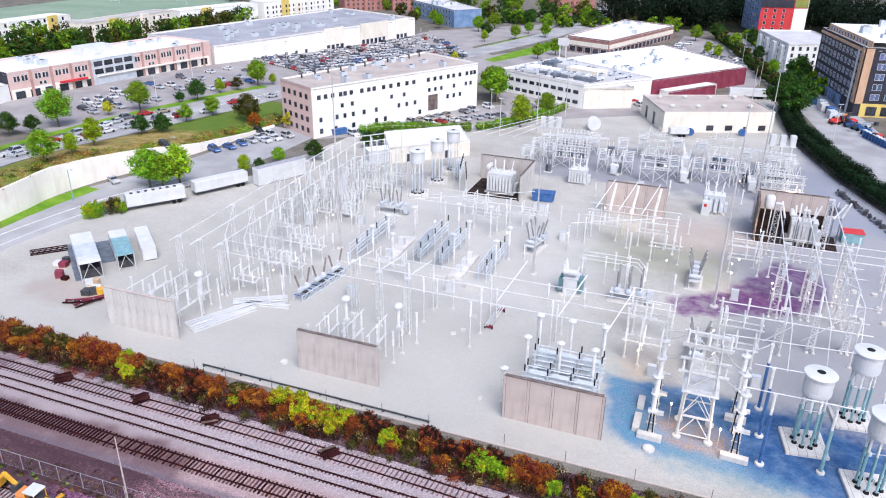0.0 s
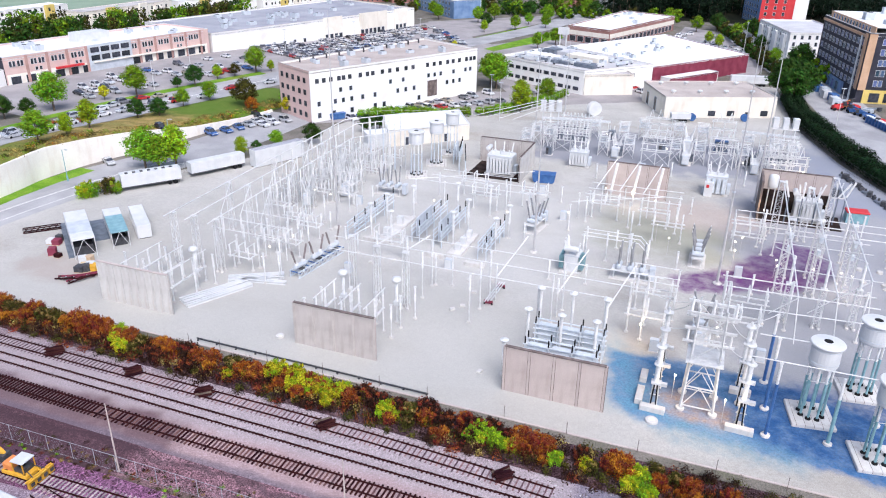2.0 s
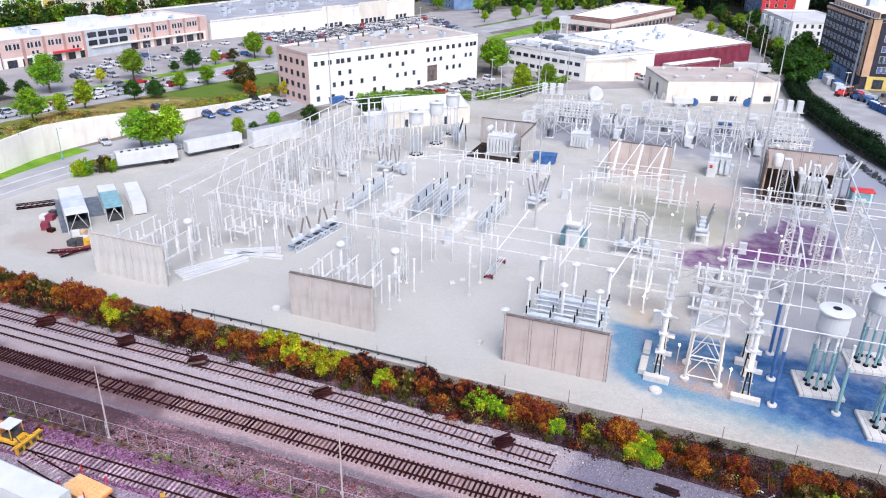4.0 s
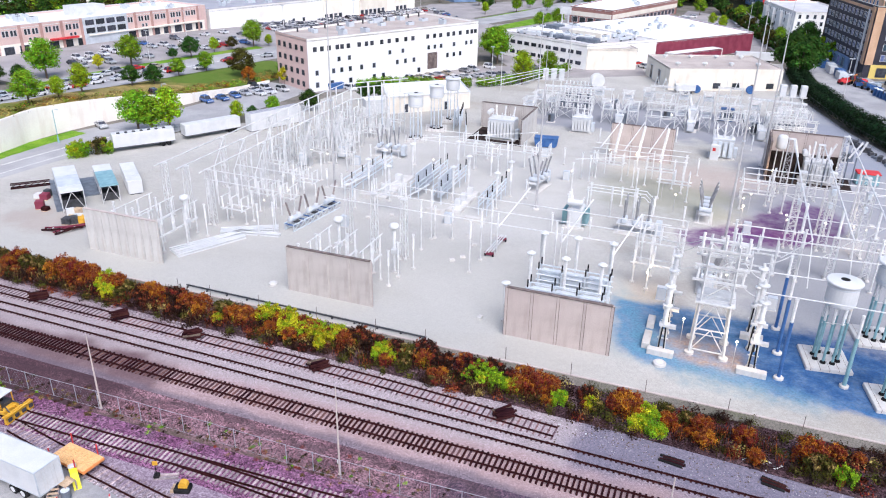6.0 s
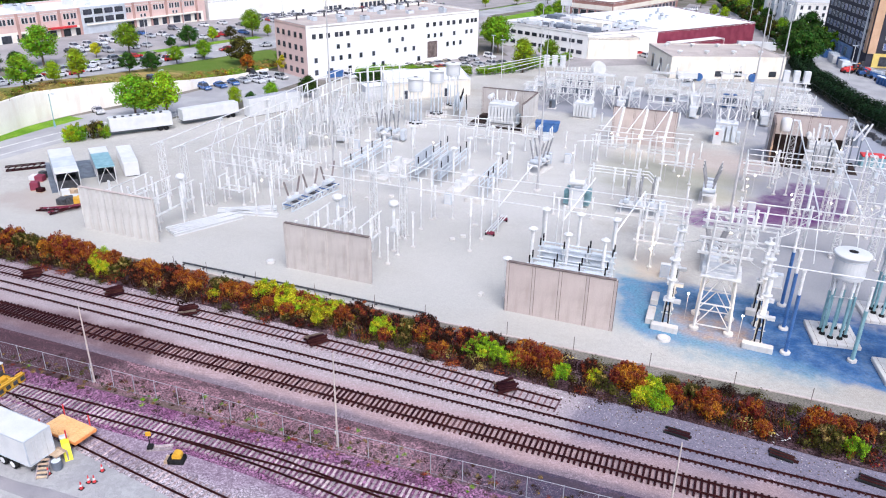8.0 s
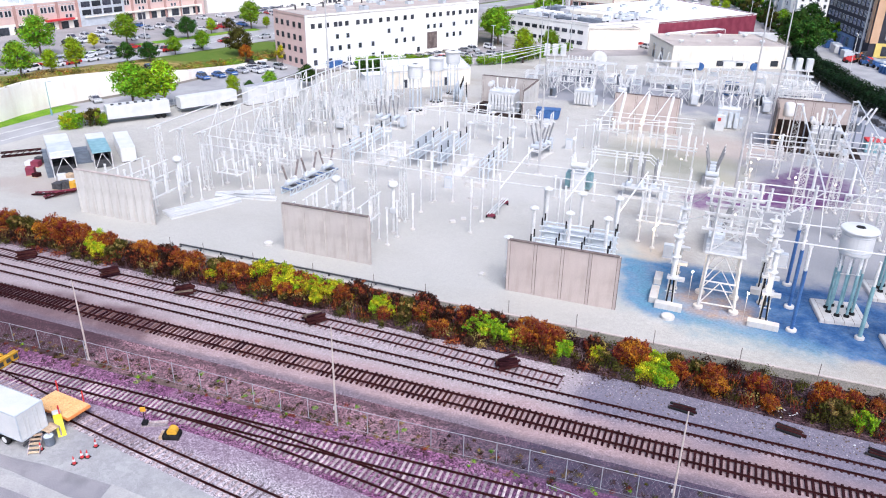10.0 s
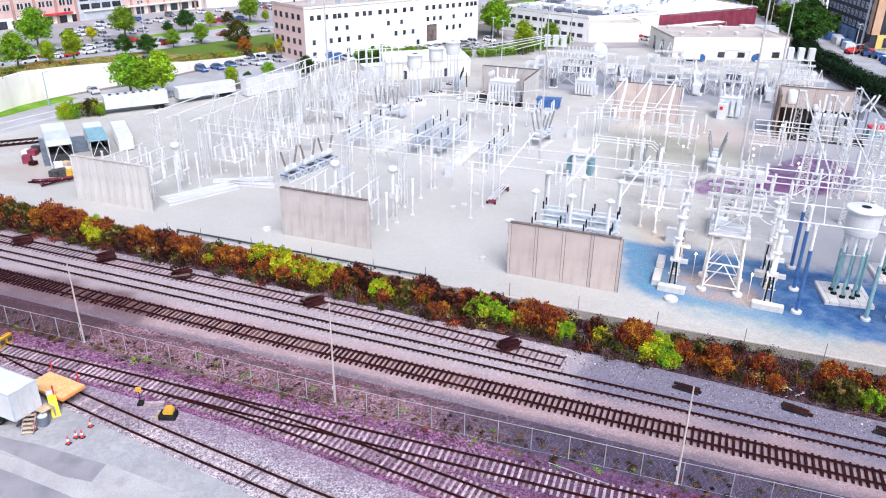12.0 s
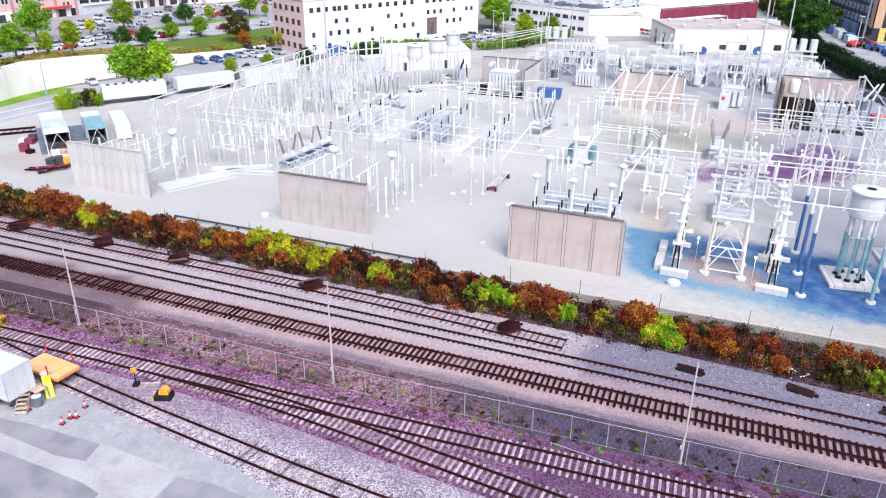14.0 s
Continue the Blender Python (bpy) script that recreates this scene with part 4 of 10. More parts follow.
windows(big_sides[0], [(u, 1.0) for u in (2.6, 7.6, 14.0, 22.6, 26.0, 40.0)], 1.3, 1.6)
windows(big_sides[3], [(u, z) for u in (2.0, 5.0, 8.2, 11.5, 14.5) for z in (1.2, 4.4, 7.6, 11.0)], 1.3, 1.5, DARKMETAL)
# Flat panel whose dark colour stands for the shaded doorway recess.
Build().box(43.6, 47.6, -0.12, 0.0, 1.6, 6.6).out("doorway_panel", COPING, big_sides[0][0], "flat dark panel in place of a recessed loading doorway")
units_on(BIG, 14.2, 18, 3, 60)
for k in range(11):
    x, y = inside(BIG, 0.1 + k * 0.08, 0.86)
    v = thing("roof_vent", at(x, y, 14.2, 62), "dark hooded vent on the flat roof", "roof vent", "roof hoods")
    Build().side([(-0.15, 0), (0.15, 0), (0.15, 1.2), (-0.1, 1.5), (-0.9, 1.5), (-0.9, 1.2), (-0.15, 1.2)], -0.25, 0.25).out("hood", DARKMETAL, v)

SMALL = [(4.7, 153.2), (36.0, 166.4), (27.0, 188.0), (-4.4, 174.8)]
small, small_sides = building("warehouse", SMALL, 0, 6.2, (IVORY, IVORY, IVORY, IVORY), ROOFTAN, "cream single-storey warehouse with a tan flat roof", parapet=0.15)
Build().box(0, small_sides[0][1] - 0.4, -0.06, -0.003, 5.6, 6.3).out("fascia", IVORY, small_sides[0][0], "white roof fascia")
windows(small_sides[0], [(14.5, 0.6), (20.3, 0.6), (30.6, 0.6)], 2.2, 1.6, DARKMETAL)
windows(small_sides[0], [(25.2, 0.8)], 0.8, 1.0, DARKMETAL)
windows(small_sides[3], [(6.0, 0.1), (14.0, 0.1)], 2.4, 4.2, GREYPAINT)
for i in range(8):
    x, y = inside(SMALL, 0.12 + 0.24 * (i % 4), 0.25 if i < 4 else 0.8)
    v = thing("roof_vent", at(x, y, 6.2), "round white roof ventilator", "roof vent", "warehouse roof vents")
    Build().turned([(0.4, 0), (0.4, 0.5)], 12).out("neck", STEEL, v)
    Build().turned([(0.55, 0.4), (0.8, 0.55), (0.75, 0.9), (0.3, 1.05)], 12).out("hood", WHITE, v)

TAN = [(-58.5, 92.0), (-41.5, 107.0), (-49.5, 121.0), (-66.5, 106.0)]
tan, tan_sides = building("control_house", TAN, 0, 4.2, (IVORY, IVORY, IVORY, IVORY), ROOFWHITE, "cream substation control house with a white roof", parapet=0.1)
windows(tan_sides[0], [(5.0, 0.1), (16.0, 0.1)], 1.2, 2.2, GREYPAINT)

# shopping centre to the west
STORE = [(-195.5, 97.0), (-179.0, 179.0), (-205.0, 184.0), (-221.0, 104.0)]
store, store_sides = building("store_block", STORE, 2.9, 8.2, (PINKBRICK, PINKBRICK, PINKBRICK, DARKPANEL), ROOFWHITE, "long pink brick two-storey shopping block", parapet=0.7)
for k in range(11):
    u = 4 + k * 7.2
    if 3 < k < 6:
        continue
    windows(store_sides[0], [(u + d, 5.6) for d in (-1.9, -0.75, 0.75, 1.9)], 1.0, 1.9, WHITE)
    if k % 2:
        windows(store_sides[0], [(u + d, 3.55) for d in (-0.75, 0.75)], 1.0, 1.2, WHITE)
    Build().box(u + 3.0, u + 3.9, -0.25, -0.003, -1, 8.9).out("pilaster", DARKPINK, store_sides[0][0], "darker brick pilaster")
Build().box(29.5, 47.0, -0.5, -0.003, -1, 9.0).out("glazed_bay", GREYPAINT, store_sides[0][0], "grey glazed entrance bay")
gb = store_sides[0][0]
for r in range(2):
    for k in range(4):
        piece("window", window_meshes(3.6, 2.0, WHITE), gb, at(32 + k * 4.1, -0.5, 3.6 + r * 2.7))
for k in range(16):
    windows(store_sides[0], [(3.0 + k * 5.1, 0.0)], 3.4, 2.6, GREYPAINT)
Build().box(0.3, 82.5, -0.03, -0.003, -1, 3.3).out("shop_front", CREAM, store_sides[0][0], "cream ground floor shop front")
Build().box(17, 27, -1.2, -0.003, 2.9, 3.5).out("awning", REDPANEL, store_sides[0][0], "red shop awning")
Build().box(31, 80, -1.0, -0.003, 2.9, 3.3).out("canopy", CREAM, store_sides[0][0], "cream shop canopy")
units_on(STORE, 11.1, 14, 9, 80, 1.1)
Build().box(34, 46, 10, 17, 8.2, 11.6, Matrix()).out("penthouse", WHITE, store, "white rooftop plant room").matrix_basis = pose(0, 0, 0, 0, 0, 78.6)

WING = [(-194, 84), (-195.7, 96.7), (-221, 103.5), (-222, 86)]
wing, wing_sides = building("store_wing", WING, 3.0, 4.6, (STUCCO, STUCCO, STUCCO, STUCCO), ROOFPALE, "low white end wing of the shopping block")

STORE2 = [(-178.5, 180.5), (-140.5, 303.0), (-196.0, 326.0), (-226.0, 196.0)]
store2, store2_sides = building("superstore", STORE2, 1.6, 7.6, (STUCCO, CREAM, STUCCO, STUCCO), ROOFBLUE, "huge cream superstore with a blue-grey roof", parapet=0.6)
units_on(STORE2, 9.2, 26, 11, 70, 1.3)
for u, w_, z in ((62, 12, 3.0), (86, 20, 3.4), (112, 10, 3.0)):
    Build().box(u, u + w_, -0.7, -0.003, -2, 8.8).out("entrance_bay", CREAM if w_ < 15 else IVORY, store2_sides[0][0], "raised entrance bay")
    windows((store2_sides[0][0], 0), [(u + 1.5 + 3 * k, -1.4) for k in range(int(w_ / 3))], 2.2, 2.6, GREYPAINT, 0.7)
windows(store2_sides[0], [(20 + 6 * k, -1.2) for k in range(6)], 1.6, 2.2, GREYPAINT)

# buildings to the north
MED = [(-58.6, 191.0), (-24.0, 173.8), (-4.0, 196.0), (-44.0, 224.0)]
med, med_sides = building("workshop_block", MED, 0, 7.6, (STUCCO, STUCCO, STUCCO, STUCCO), ROOFPALE, "white two-storey workshop block with cluttered roof", parapet=0.6)
windows(med_sides[0], [(2.5 + 3.3 * k, z) for k in range(11) for z in (1.2, 4.6)], 2.2, 1.2, DARKMETAL)
windows(med_sides[1], [(6 + 5 * k, 4.4) for k in range(4)], 1.6, 1.4, DARKMETAL)
units_on(MED, 7.6, 24, 17, -25, 1.1)
for u, v_, sx, sy, sz, mat_ in ((0.3, 0.3, 12, 5, 1.6, STUCCO), (0.62, 0.55, 14, 6, 2.2, IVORY), (0.35, 0.72, 10, 8, 1.4, ROOFPALE), (0.8, 0.3, 8, 5, 1.2, SLATE), (0.55, 0.22, 9, 2.2, 1.0, SLATE), (0.2, 0.6, 5, 5, 2.0, SLATE)):
    x, y = inside(MED, u, v_)
    b_ = Build().bevelled(-sx / 2, sx / 2, -sy / 2, sy / 2, 7.6, 7.6 + sz, 0.05).out("roof_block", mat_, med, "raised plant block on the roof")
    b_.matrix_basis = pose(x - MED[0][0], y - MED[0][1], 0, 0, 0, -26)
rnd = random.Random(23)
for k in range(22):
    x, y = inside(MED, rnd.uniform(0.1, 0.9), rnd.uniform(0.1, 0.9))
    t = thing("roof_duct", at(x, y, 7.6, rnd.choice((-26, 64)) + rnd.uniform(-2, 2)), "long white duct on low stands on the roof", "duct", "workshop roof ducts")
    L = rnd.uniform(2.5, 8.0)
    Build().bevelled(-L / 2, L / 2, -0.35, 0.35, 0.5, 1.1 + rnd.uniform(0, 0.5), 0.08).out("duct_body", (WHITE, GREYPAINT, WHITE, SLATE)[k % 4], t)
    for a in (-L * 0.4, L * 0.4):
        Build().box(a - 0.1, a + 0.1, -0.4, 0.4, 0, 0.497).out("stand", DARKMETAL, t)
HALL = [(-4.0, 197.2), (27.5, 241.0), (-8.0, 282.0), (-44.5, 225.0)]
hall, hall_sides = building("market_hall", HALL, 0, 6.9, (MAROON, MAROON, STUCCO, STUCCO), ROOFWHITE, "wide market hall with maroon walls and white roof", parapet=0.2)
windows(hall_sides[0], [(8 + 5.2 * k, 0.6) for k in range(6)], 2.6, 2.0, GREYPAINT)
units_on(HALL, 6.9, 14, 19, 35, 0.9)
lean, _ = building("white_annex", [(2.4, 196.6), (17.6, 217.6), (14.0, 220.2), (-1.2, 199.2)], 0, 3.4, (MAROON, STUCCO, STUCCO, STUCCO), ROOFWHITE, "low white-roofed annex before the market hall", parapet=0.2)
ANNEX = [(-23.6, 173.6), (-8.5, 181.5), (-14.0, 192.0), (-25.5, 184.0)]
annex, annex_sides = building("white_annex", ANNEX, 0, 6.6, (IVORY, IVORY, STUCCO, STUCCO), ROOFGREY, "white rendered annex of the workshop", parapet=0.3)
RED = [(-54.5, 291.0), (-33.0, 282.0), (-10.0, 352.0), (-38.0, 366.0)]
red, red_sides = building("shop_row", RED, 0, 7.0, (BROWNBRICK, BROWNBRICK, BROWNBRICK, BROWNBRICK), ROOFWHITE, "brick shop row with a white roof", parapet=0.4)
for s in (0, 1):
    Build().box(0.3, red_sides[s][1] - 0.4, -0.2, -0.003, 3.4, 5.4).out("fascia", IVORY, red_sides[s][0], "cream shop fascia")
    windows(red_sides[s], [(3 + 4.4 * k, 0.4) for k in range(int(red_sides[s][1] / 4.4))], 3.4, 2.6, WHITE)
units_on(RED, 7.0, 8, 21, 70)

# tall blocks to the north-east
DARK = [(52.2, 249.0), (61.5, 200.5), (95.0, 207.0), (86.0, 256.0)]
dark, dark_sides = building("apartment_block", DARK, 0, 21.5, (DARKPANEL, DARKPANEL, DARKPANEL, DARKPANEL), ROOFWHITE, "dark six-storey apartment block with tan roof edge", parapet=0.8)
# The blue of the reflected sky is put into the pane colour.
SKY_GLASS = mk("sky_tinted_window_glass", (0.07, 0.11, 0.2), (0.14, 0.2, 0.32), 0.5, 0.1, bump=0.0, fine=1.0, spread=0.3, rand=0.6)
windows(dark_sides[0], [(2.6 + 4.1 * k + d, 4.6 + 3.3 * r) for k in range(11) for d in (0.0, 1.25) for r in range(5)], 1.1, 2.0, WHITE, pane_mat=SKY_GLASS)
windows(dark_sides[1], [(5.0 + 4.4 * k + d, 5.4 + 3.3 * r) for k in range(6) for d in (0.0, 1.5) for r in range(5)], 1.3, 2.1, WHITE, pane_mat=SKY_GLASS)
Build().box(0.2, 36.0, -0.4, -0.003, -0.5, 4.0).out("blue_base", BLUEPANEL, dark_sides[0][0], "blue clad ground floor under scaffolding")
windows((dark_sides[0][0], 0), [(2.6 + 4.6 * k, 0.3) for k in range(7)], 3.0, 3.0, TEAL, 0.4, SKY_GLASS)
Build().box(0.2, 48.5, -0.5, -0.003, 20.7, 21.5).out("cornice", TANPANEL, dark_sides[0][0], "tan roof cornice")
Build().box(0.2, 47.5, 2.0, 2.3, 21.5, 24.0).out("attic_wall", TANPANEL, dark_sides[0][0], "tan set-back top storey")
windows((dark_sides[0][0], 0), [(4.0 + 3.2 * k, 21.9) for k in range(13)], 1.5, 1.6, WHITE, -1.99, SKY_GLASS)
Build().box(0.2, 47.5, 2.3, 30.0, 23.7, 24.0).out("attic_roof", ROOFWHITE, dark_sides[0][0], "white roof of the set-back storey")
Build().box(46.2, 48.3, -0.34, -0.003, 4.2, 22.0).out("tan_bay", TANPANEL, dark_sides[0][0], "tan clad corner bay")
Build().tube((44.6, -0.6, 0.0), (44.6, -0.6, 21.0), 0.35, 0.35, 8).out("rubbish_chute", PALEBLUE, dark_sides[0][0], "pale blue builders' chute")
Build().box(0.0, 2.4, -0.3, -0.003, 4.2, 22.0).out("tan_bay", TANPANEL, dark_sides[1][0], "tan clad corner bay")
Build().box(2.0, 32.0, -0.4, -0.003, -0.5, 4.3).out("yellow_base", YELLOWPANEL, dark_sides[1][0], "yellow clad ground floor")
windows((dark_sides[1][0], 0), [(5.5 + 4.6 * k, 0.4) for k in range(6)], 3.2, 3.0, DARKMETAL, 0.4)
units_on(DARK, 24.0, 8, 25, 10, 1.5)
PALE = [(31.5, 318.0), (43.0, 274.0), (66.0, 282.0), (55.0, 326.0)]
pale, pale_sides = building("row_houses", PALE, 0, 11.6, (STUCCO, STUCCO, STUCCO, STUCCO), ROOFPALE, "white four-storey row of houses with bay fronts", parapet=0.4)
for s in (0, 1):
    n = int(pale_sides[s][1] / 3.2)
    windows(pale_sides[s], [(2.0 + 3.1 * k, 0.9 + 2.8 * r) for k in range(n) for r in range(4)], 1.2, 1.7, GREYPAINT)
for k in range(4):
    Build().box(4 + k * 11, 8 + k * 11, -1.1, -0.003, -0.5, 10.6).out("bay_front", STUCCO, pale_sides[0][0])
RAINBOW = [(24.0, 428.0), (33.0, 400.0), (58.0, 407.6), (50.0, 436.0)]
rb, rb_sides = building("apartment_block", RAINBOW, 0, 18.6, (BLUEPANEL, REDPANEL, STUCCO, STUCCO), ROOFWHITE, "tall block with blue, red and white cladding", parapet=0.4)
Build().box(18.5, 25.8, -0.3, -0.003, -0.5, 14.0).out("white_bay", STUCCO, rb_sides[1][0], "white clad bay")
Build().box(18.5, 25.8, -0.32, -0.003, 14.6, 18.6).out("green_bay", mk("olive_cladding", (0.2, 0.23, 0.05), (0.27, 0.3, 0.08), 0.3, 0.7, fine=6), rb_sides[1][0], "olive clad top floor")
Build().box(0, 18, -0.28, -0.003, 14.4, 18.6).out("dark_bay", DARKPANEL, rb_sides[1][0], "dark clad top floor")
windows(rb_sides[0], [(3 + 4.2 * k, 1.5 + 3.4 * r) for k in range(6) for r in range(5)], 1.6, 2.1, WHITE)
windows(rb_sides[1], [(3 + 5.0 * k, 1.5 + 3.4 * r) for k in range(3) for r in range(4)], 1.6, 2.0, WHITE)
FARBLUE = [(-176.0, 385.0), (-133.0, 344.0), (-121.0, 358.0), (-160.0, 400.0)]
fb, fb_sides = building("office_building", FARBLUE, 0, 9.5, (BLUEPANEL, BLUEPANEL, STUCCO, STUCCO), ROOFPALE, "blue clad three-storey office block", parapet=0.4)
windows(fb_sides[0], [(3 + 4.2 * k, 1.0 + 3.1 * r) for k in range(13) for r in range(3)], 1.9, 1.6, WHITE)
units_on(FARBLUE, 9.5, 6, 29, -40, 1.4)
for x0, y0, x1, y1, h, mats in ((-300, 150, -297, 222, 8.6, STUCCO), (-268, 203, -267, 264, 9.4, CREAM), (-266, 268, -251, 320, 10.2, STUCCO), (-249, 324, -233, 382, 10.6, STUCCO), (-92, 432, -72, 462, 10.0, REDBRICK), (-228, 388, -205, 412, 8.5, REDBRICK), (-200, 405, -172, 428, 9.0, REDBRICK)):
    d = Vector((x1 - x0, y1 - y0, 0))
    nrm = Vector((-d.y, d.x, 0)).normalized() * 13
    q = [(x0, y0), (x1, y1), (x1 + nrm.x, y1 + nrm.y), (x0 + nrm.x, y0 + nrm.y)]
    hb, hs = building("town_houses", q, ground_z(x0, y0) - 0.2, h, (mats,) * 4, ROOFWHITE if mats is STUCCO else ROOFGREY, "distant row of three-storey houses", parapet=0.2, group="distant houses")
    for k in range(int(hs[0][1] / 11)):
        Build().box(3 + 11 * k, 8.2 + 11 * k, -1.2, -0.003, -0.5, h + (0.9 if k % 2 else -1.6)).out("bay_front", (mats, YELLOWPANEL, CREAM, mats)[k % 4] if mats is not REDBRICK else mats, hs[0][0], "projecting bay of the house row")
    panes = Build()
    for k in range(int(hs[0][1] / 3.7)):
        for r in range(3):
            panes.box(1.85 + 3.6 * k, 3.0 + 3.6 * k, -1.23 if 3 < (2.4 + 3.6 * k) % 11 < 8.2 and 2.4 + 3.6 * k < 11 * int(hs[0][1] / 11) else -0.05, -0.003, 0.8 + 2.9 * r, 2.4 + 2.9 * r)
    tagged(panes.out("far_window_row", GLASS, hs[0][0]), kind="stuff")


# ---- trees and bushes ----
def leaf_cloud(b, centre, radii, count, size, rnd, flat=0.5):
    """Leaves as small bent quads scattered over the outer part of an ellipsoid."""
    for _ in range(count):
        d = Vector((rnd.gauss(0, 1), rnd.gauss(0, 1), rnd.gauss(0, 1))).normalized()
        r = rnd.uniform(0.35, 1.12)
        p = Vector((centre[0] + d.x * radii[0] * r, centre[1] + d.y * radii[1] * r, centre[2] + d.z * radii[2] * r))
        nrm = (d + Vector((rnd.uniform(-flat, flat), rnd.uniform(-flat, flat), rnd.uniform(-0.2, 0.9)))).normalized()
        u = nrm.orthogonal().normalized()
        u.rotate(Matrix.Rotation(rnd.uniform(0, 6.3), 3, nrm))
        w = nrm.cross(u)
        s = size * rnd.uniform(0.6, 1.4)
        b.add([p - u * s - w * s * 0.5, p + u * s * 0.2 - w * s * 0.8, p + u * s + w * s * 0.4 - nrm * s * 0.3, p - u * s * 0.3 + w * s * 0.8], ((0, 1, 2, 3),))


def tree_kind(name, leaf, label, category, seed, h=8.0, spread=0.42, clumps=14, leaves=230, size=0.15, narrow=False, group=""):
    """One tree of height h with a tapered trunk, limbs and a crown of leaf clumps; it is copied and scaled afterwards."""
    rnd = random.Random(seed)
    t = thing(name, at(0, -500), label, category, group)
    tr = Build()
    tr.tube((0, 0, -0.2), (rnd.uniform(-0.1, 0.1), rnd.uniform(-0.1, 0.1), h * 0.38), h * 0.026, h * 0.018, 7)
    crown = Build()
    for i in range(clumps):
        a = 2.4 * i + rnd.uniform(-0.4, 0.4)
        z = h * (0.32 + 0.6 * (i + 0.5) / clumps)
        k = math.sin(math.pi * min(1.0, (i + 1.2) / (clumps + 0.6)) ** 0.75)
        r = h * spread * k * rnd.uniform(0.5, 0.85) * (0.55 if narrow else 1)
        c = (r * math.cos(a), r * math.sin(a), z)
        if i % 2 == 0:
            tr.tube((0, 0, min(z * 0.75, h * 0.36)), c, h * 0.011, h * 0.004, 5)
        rr = h * rnd.uniform(0.115, 0.17)
        leaf_cloud(crown, c, (rr * 1.15, rr * 1.15, rr * 0.85), leaves, size, rnd)
    tr.tube((0, 0, h * 0.36), (0, 0, h * 0.8), h * 0.018, h * 0.006, 6)
    tr.out("trunk", BARK, t)
    crown.out("crown", LEAF[leaf], t)
    return t


def bush_kind(name, leaf, label, seed, h=2.4, wide=1.5, count=420, size=0.17, group="", stems=12, second=None):
    """A rounded uneven mass of small leaves on several stems, with sprays of a second colour standing out of it."""
    rnd = random.Random(seed)
    t = thing(name, at(0, -500), label, "bush", group)
    st, cr, tips = Build(), Build(), Build()
    for i in range(stems):
        a = 2.4 * i + rnd.uniform(-0.5, 0.5)
        r = wide * 0.8 * math.sqrt((i + 0.3) / stems)
        top = h * (1.0 - 0.5 * (r / wide) ** 2) * rnd.uniform(0.7, 1.1)
        w = wide * rnd.uniform(0.15, 0.3)
        c = Vector((r * math.cos(a), r * math.sin(a), max(top - w * 0.8, 0.35)))
        st.tube((c.x * 0.3, c.y * 0.3, -0.1), (c.x * 1.08, c.y * 1.08, top * 1.02), 0.035, 0.008, 4)
        other = tips if second and i % 3 == 0 else cr
        leaf_cloud(other, c, (w, w, w * 0.85), int(count / stems * 0.62), size, rnd, 1.1)
        leaf_cloud(cr, (c.x, c.y, c.z * 0.5), (w * 0.95, w * 0.95, c.z * 0.5), int(count / stems * 0.25), size, rnd, 1.1)
        for _ in range(3):
            b = rnd.uniform(0, 6.3)
            p = (c.x + w * 0.8 * math.cos(b), c.y + w * 0.8 * math.sin(b), c.z + w * rnd.uniform(0.35, 0.9))
            leaf_cloud(other, p, (w * 0.22, w * 0.22, w * 0.42), int(count / stems * 0.045), size, rnd, 1.1)
    st.out("branchwork", BARK, t)
    cr.out("foliage", LEAF[leaf], t)
    if tips.v:
        tips.out("leafy_sprays", LEAF[second], t)
    return t


def plant(src, x, y, s, rz, z=None, sz=None):
    return copy_thing(src, pose(x, y, (ground_z(x, y) - 0.05) if z is None else z, 0, 0, rz) @ Matrix.Diagonal((s, s, sz or s, 1)))


def drop(src):
    """Removes a pattern that has been copied to its places."""
    for o in list(src.children_recursive) + [src]:
        bpy.data.objects.remove(o)


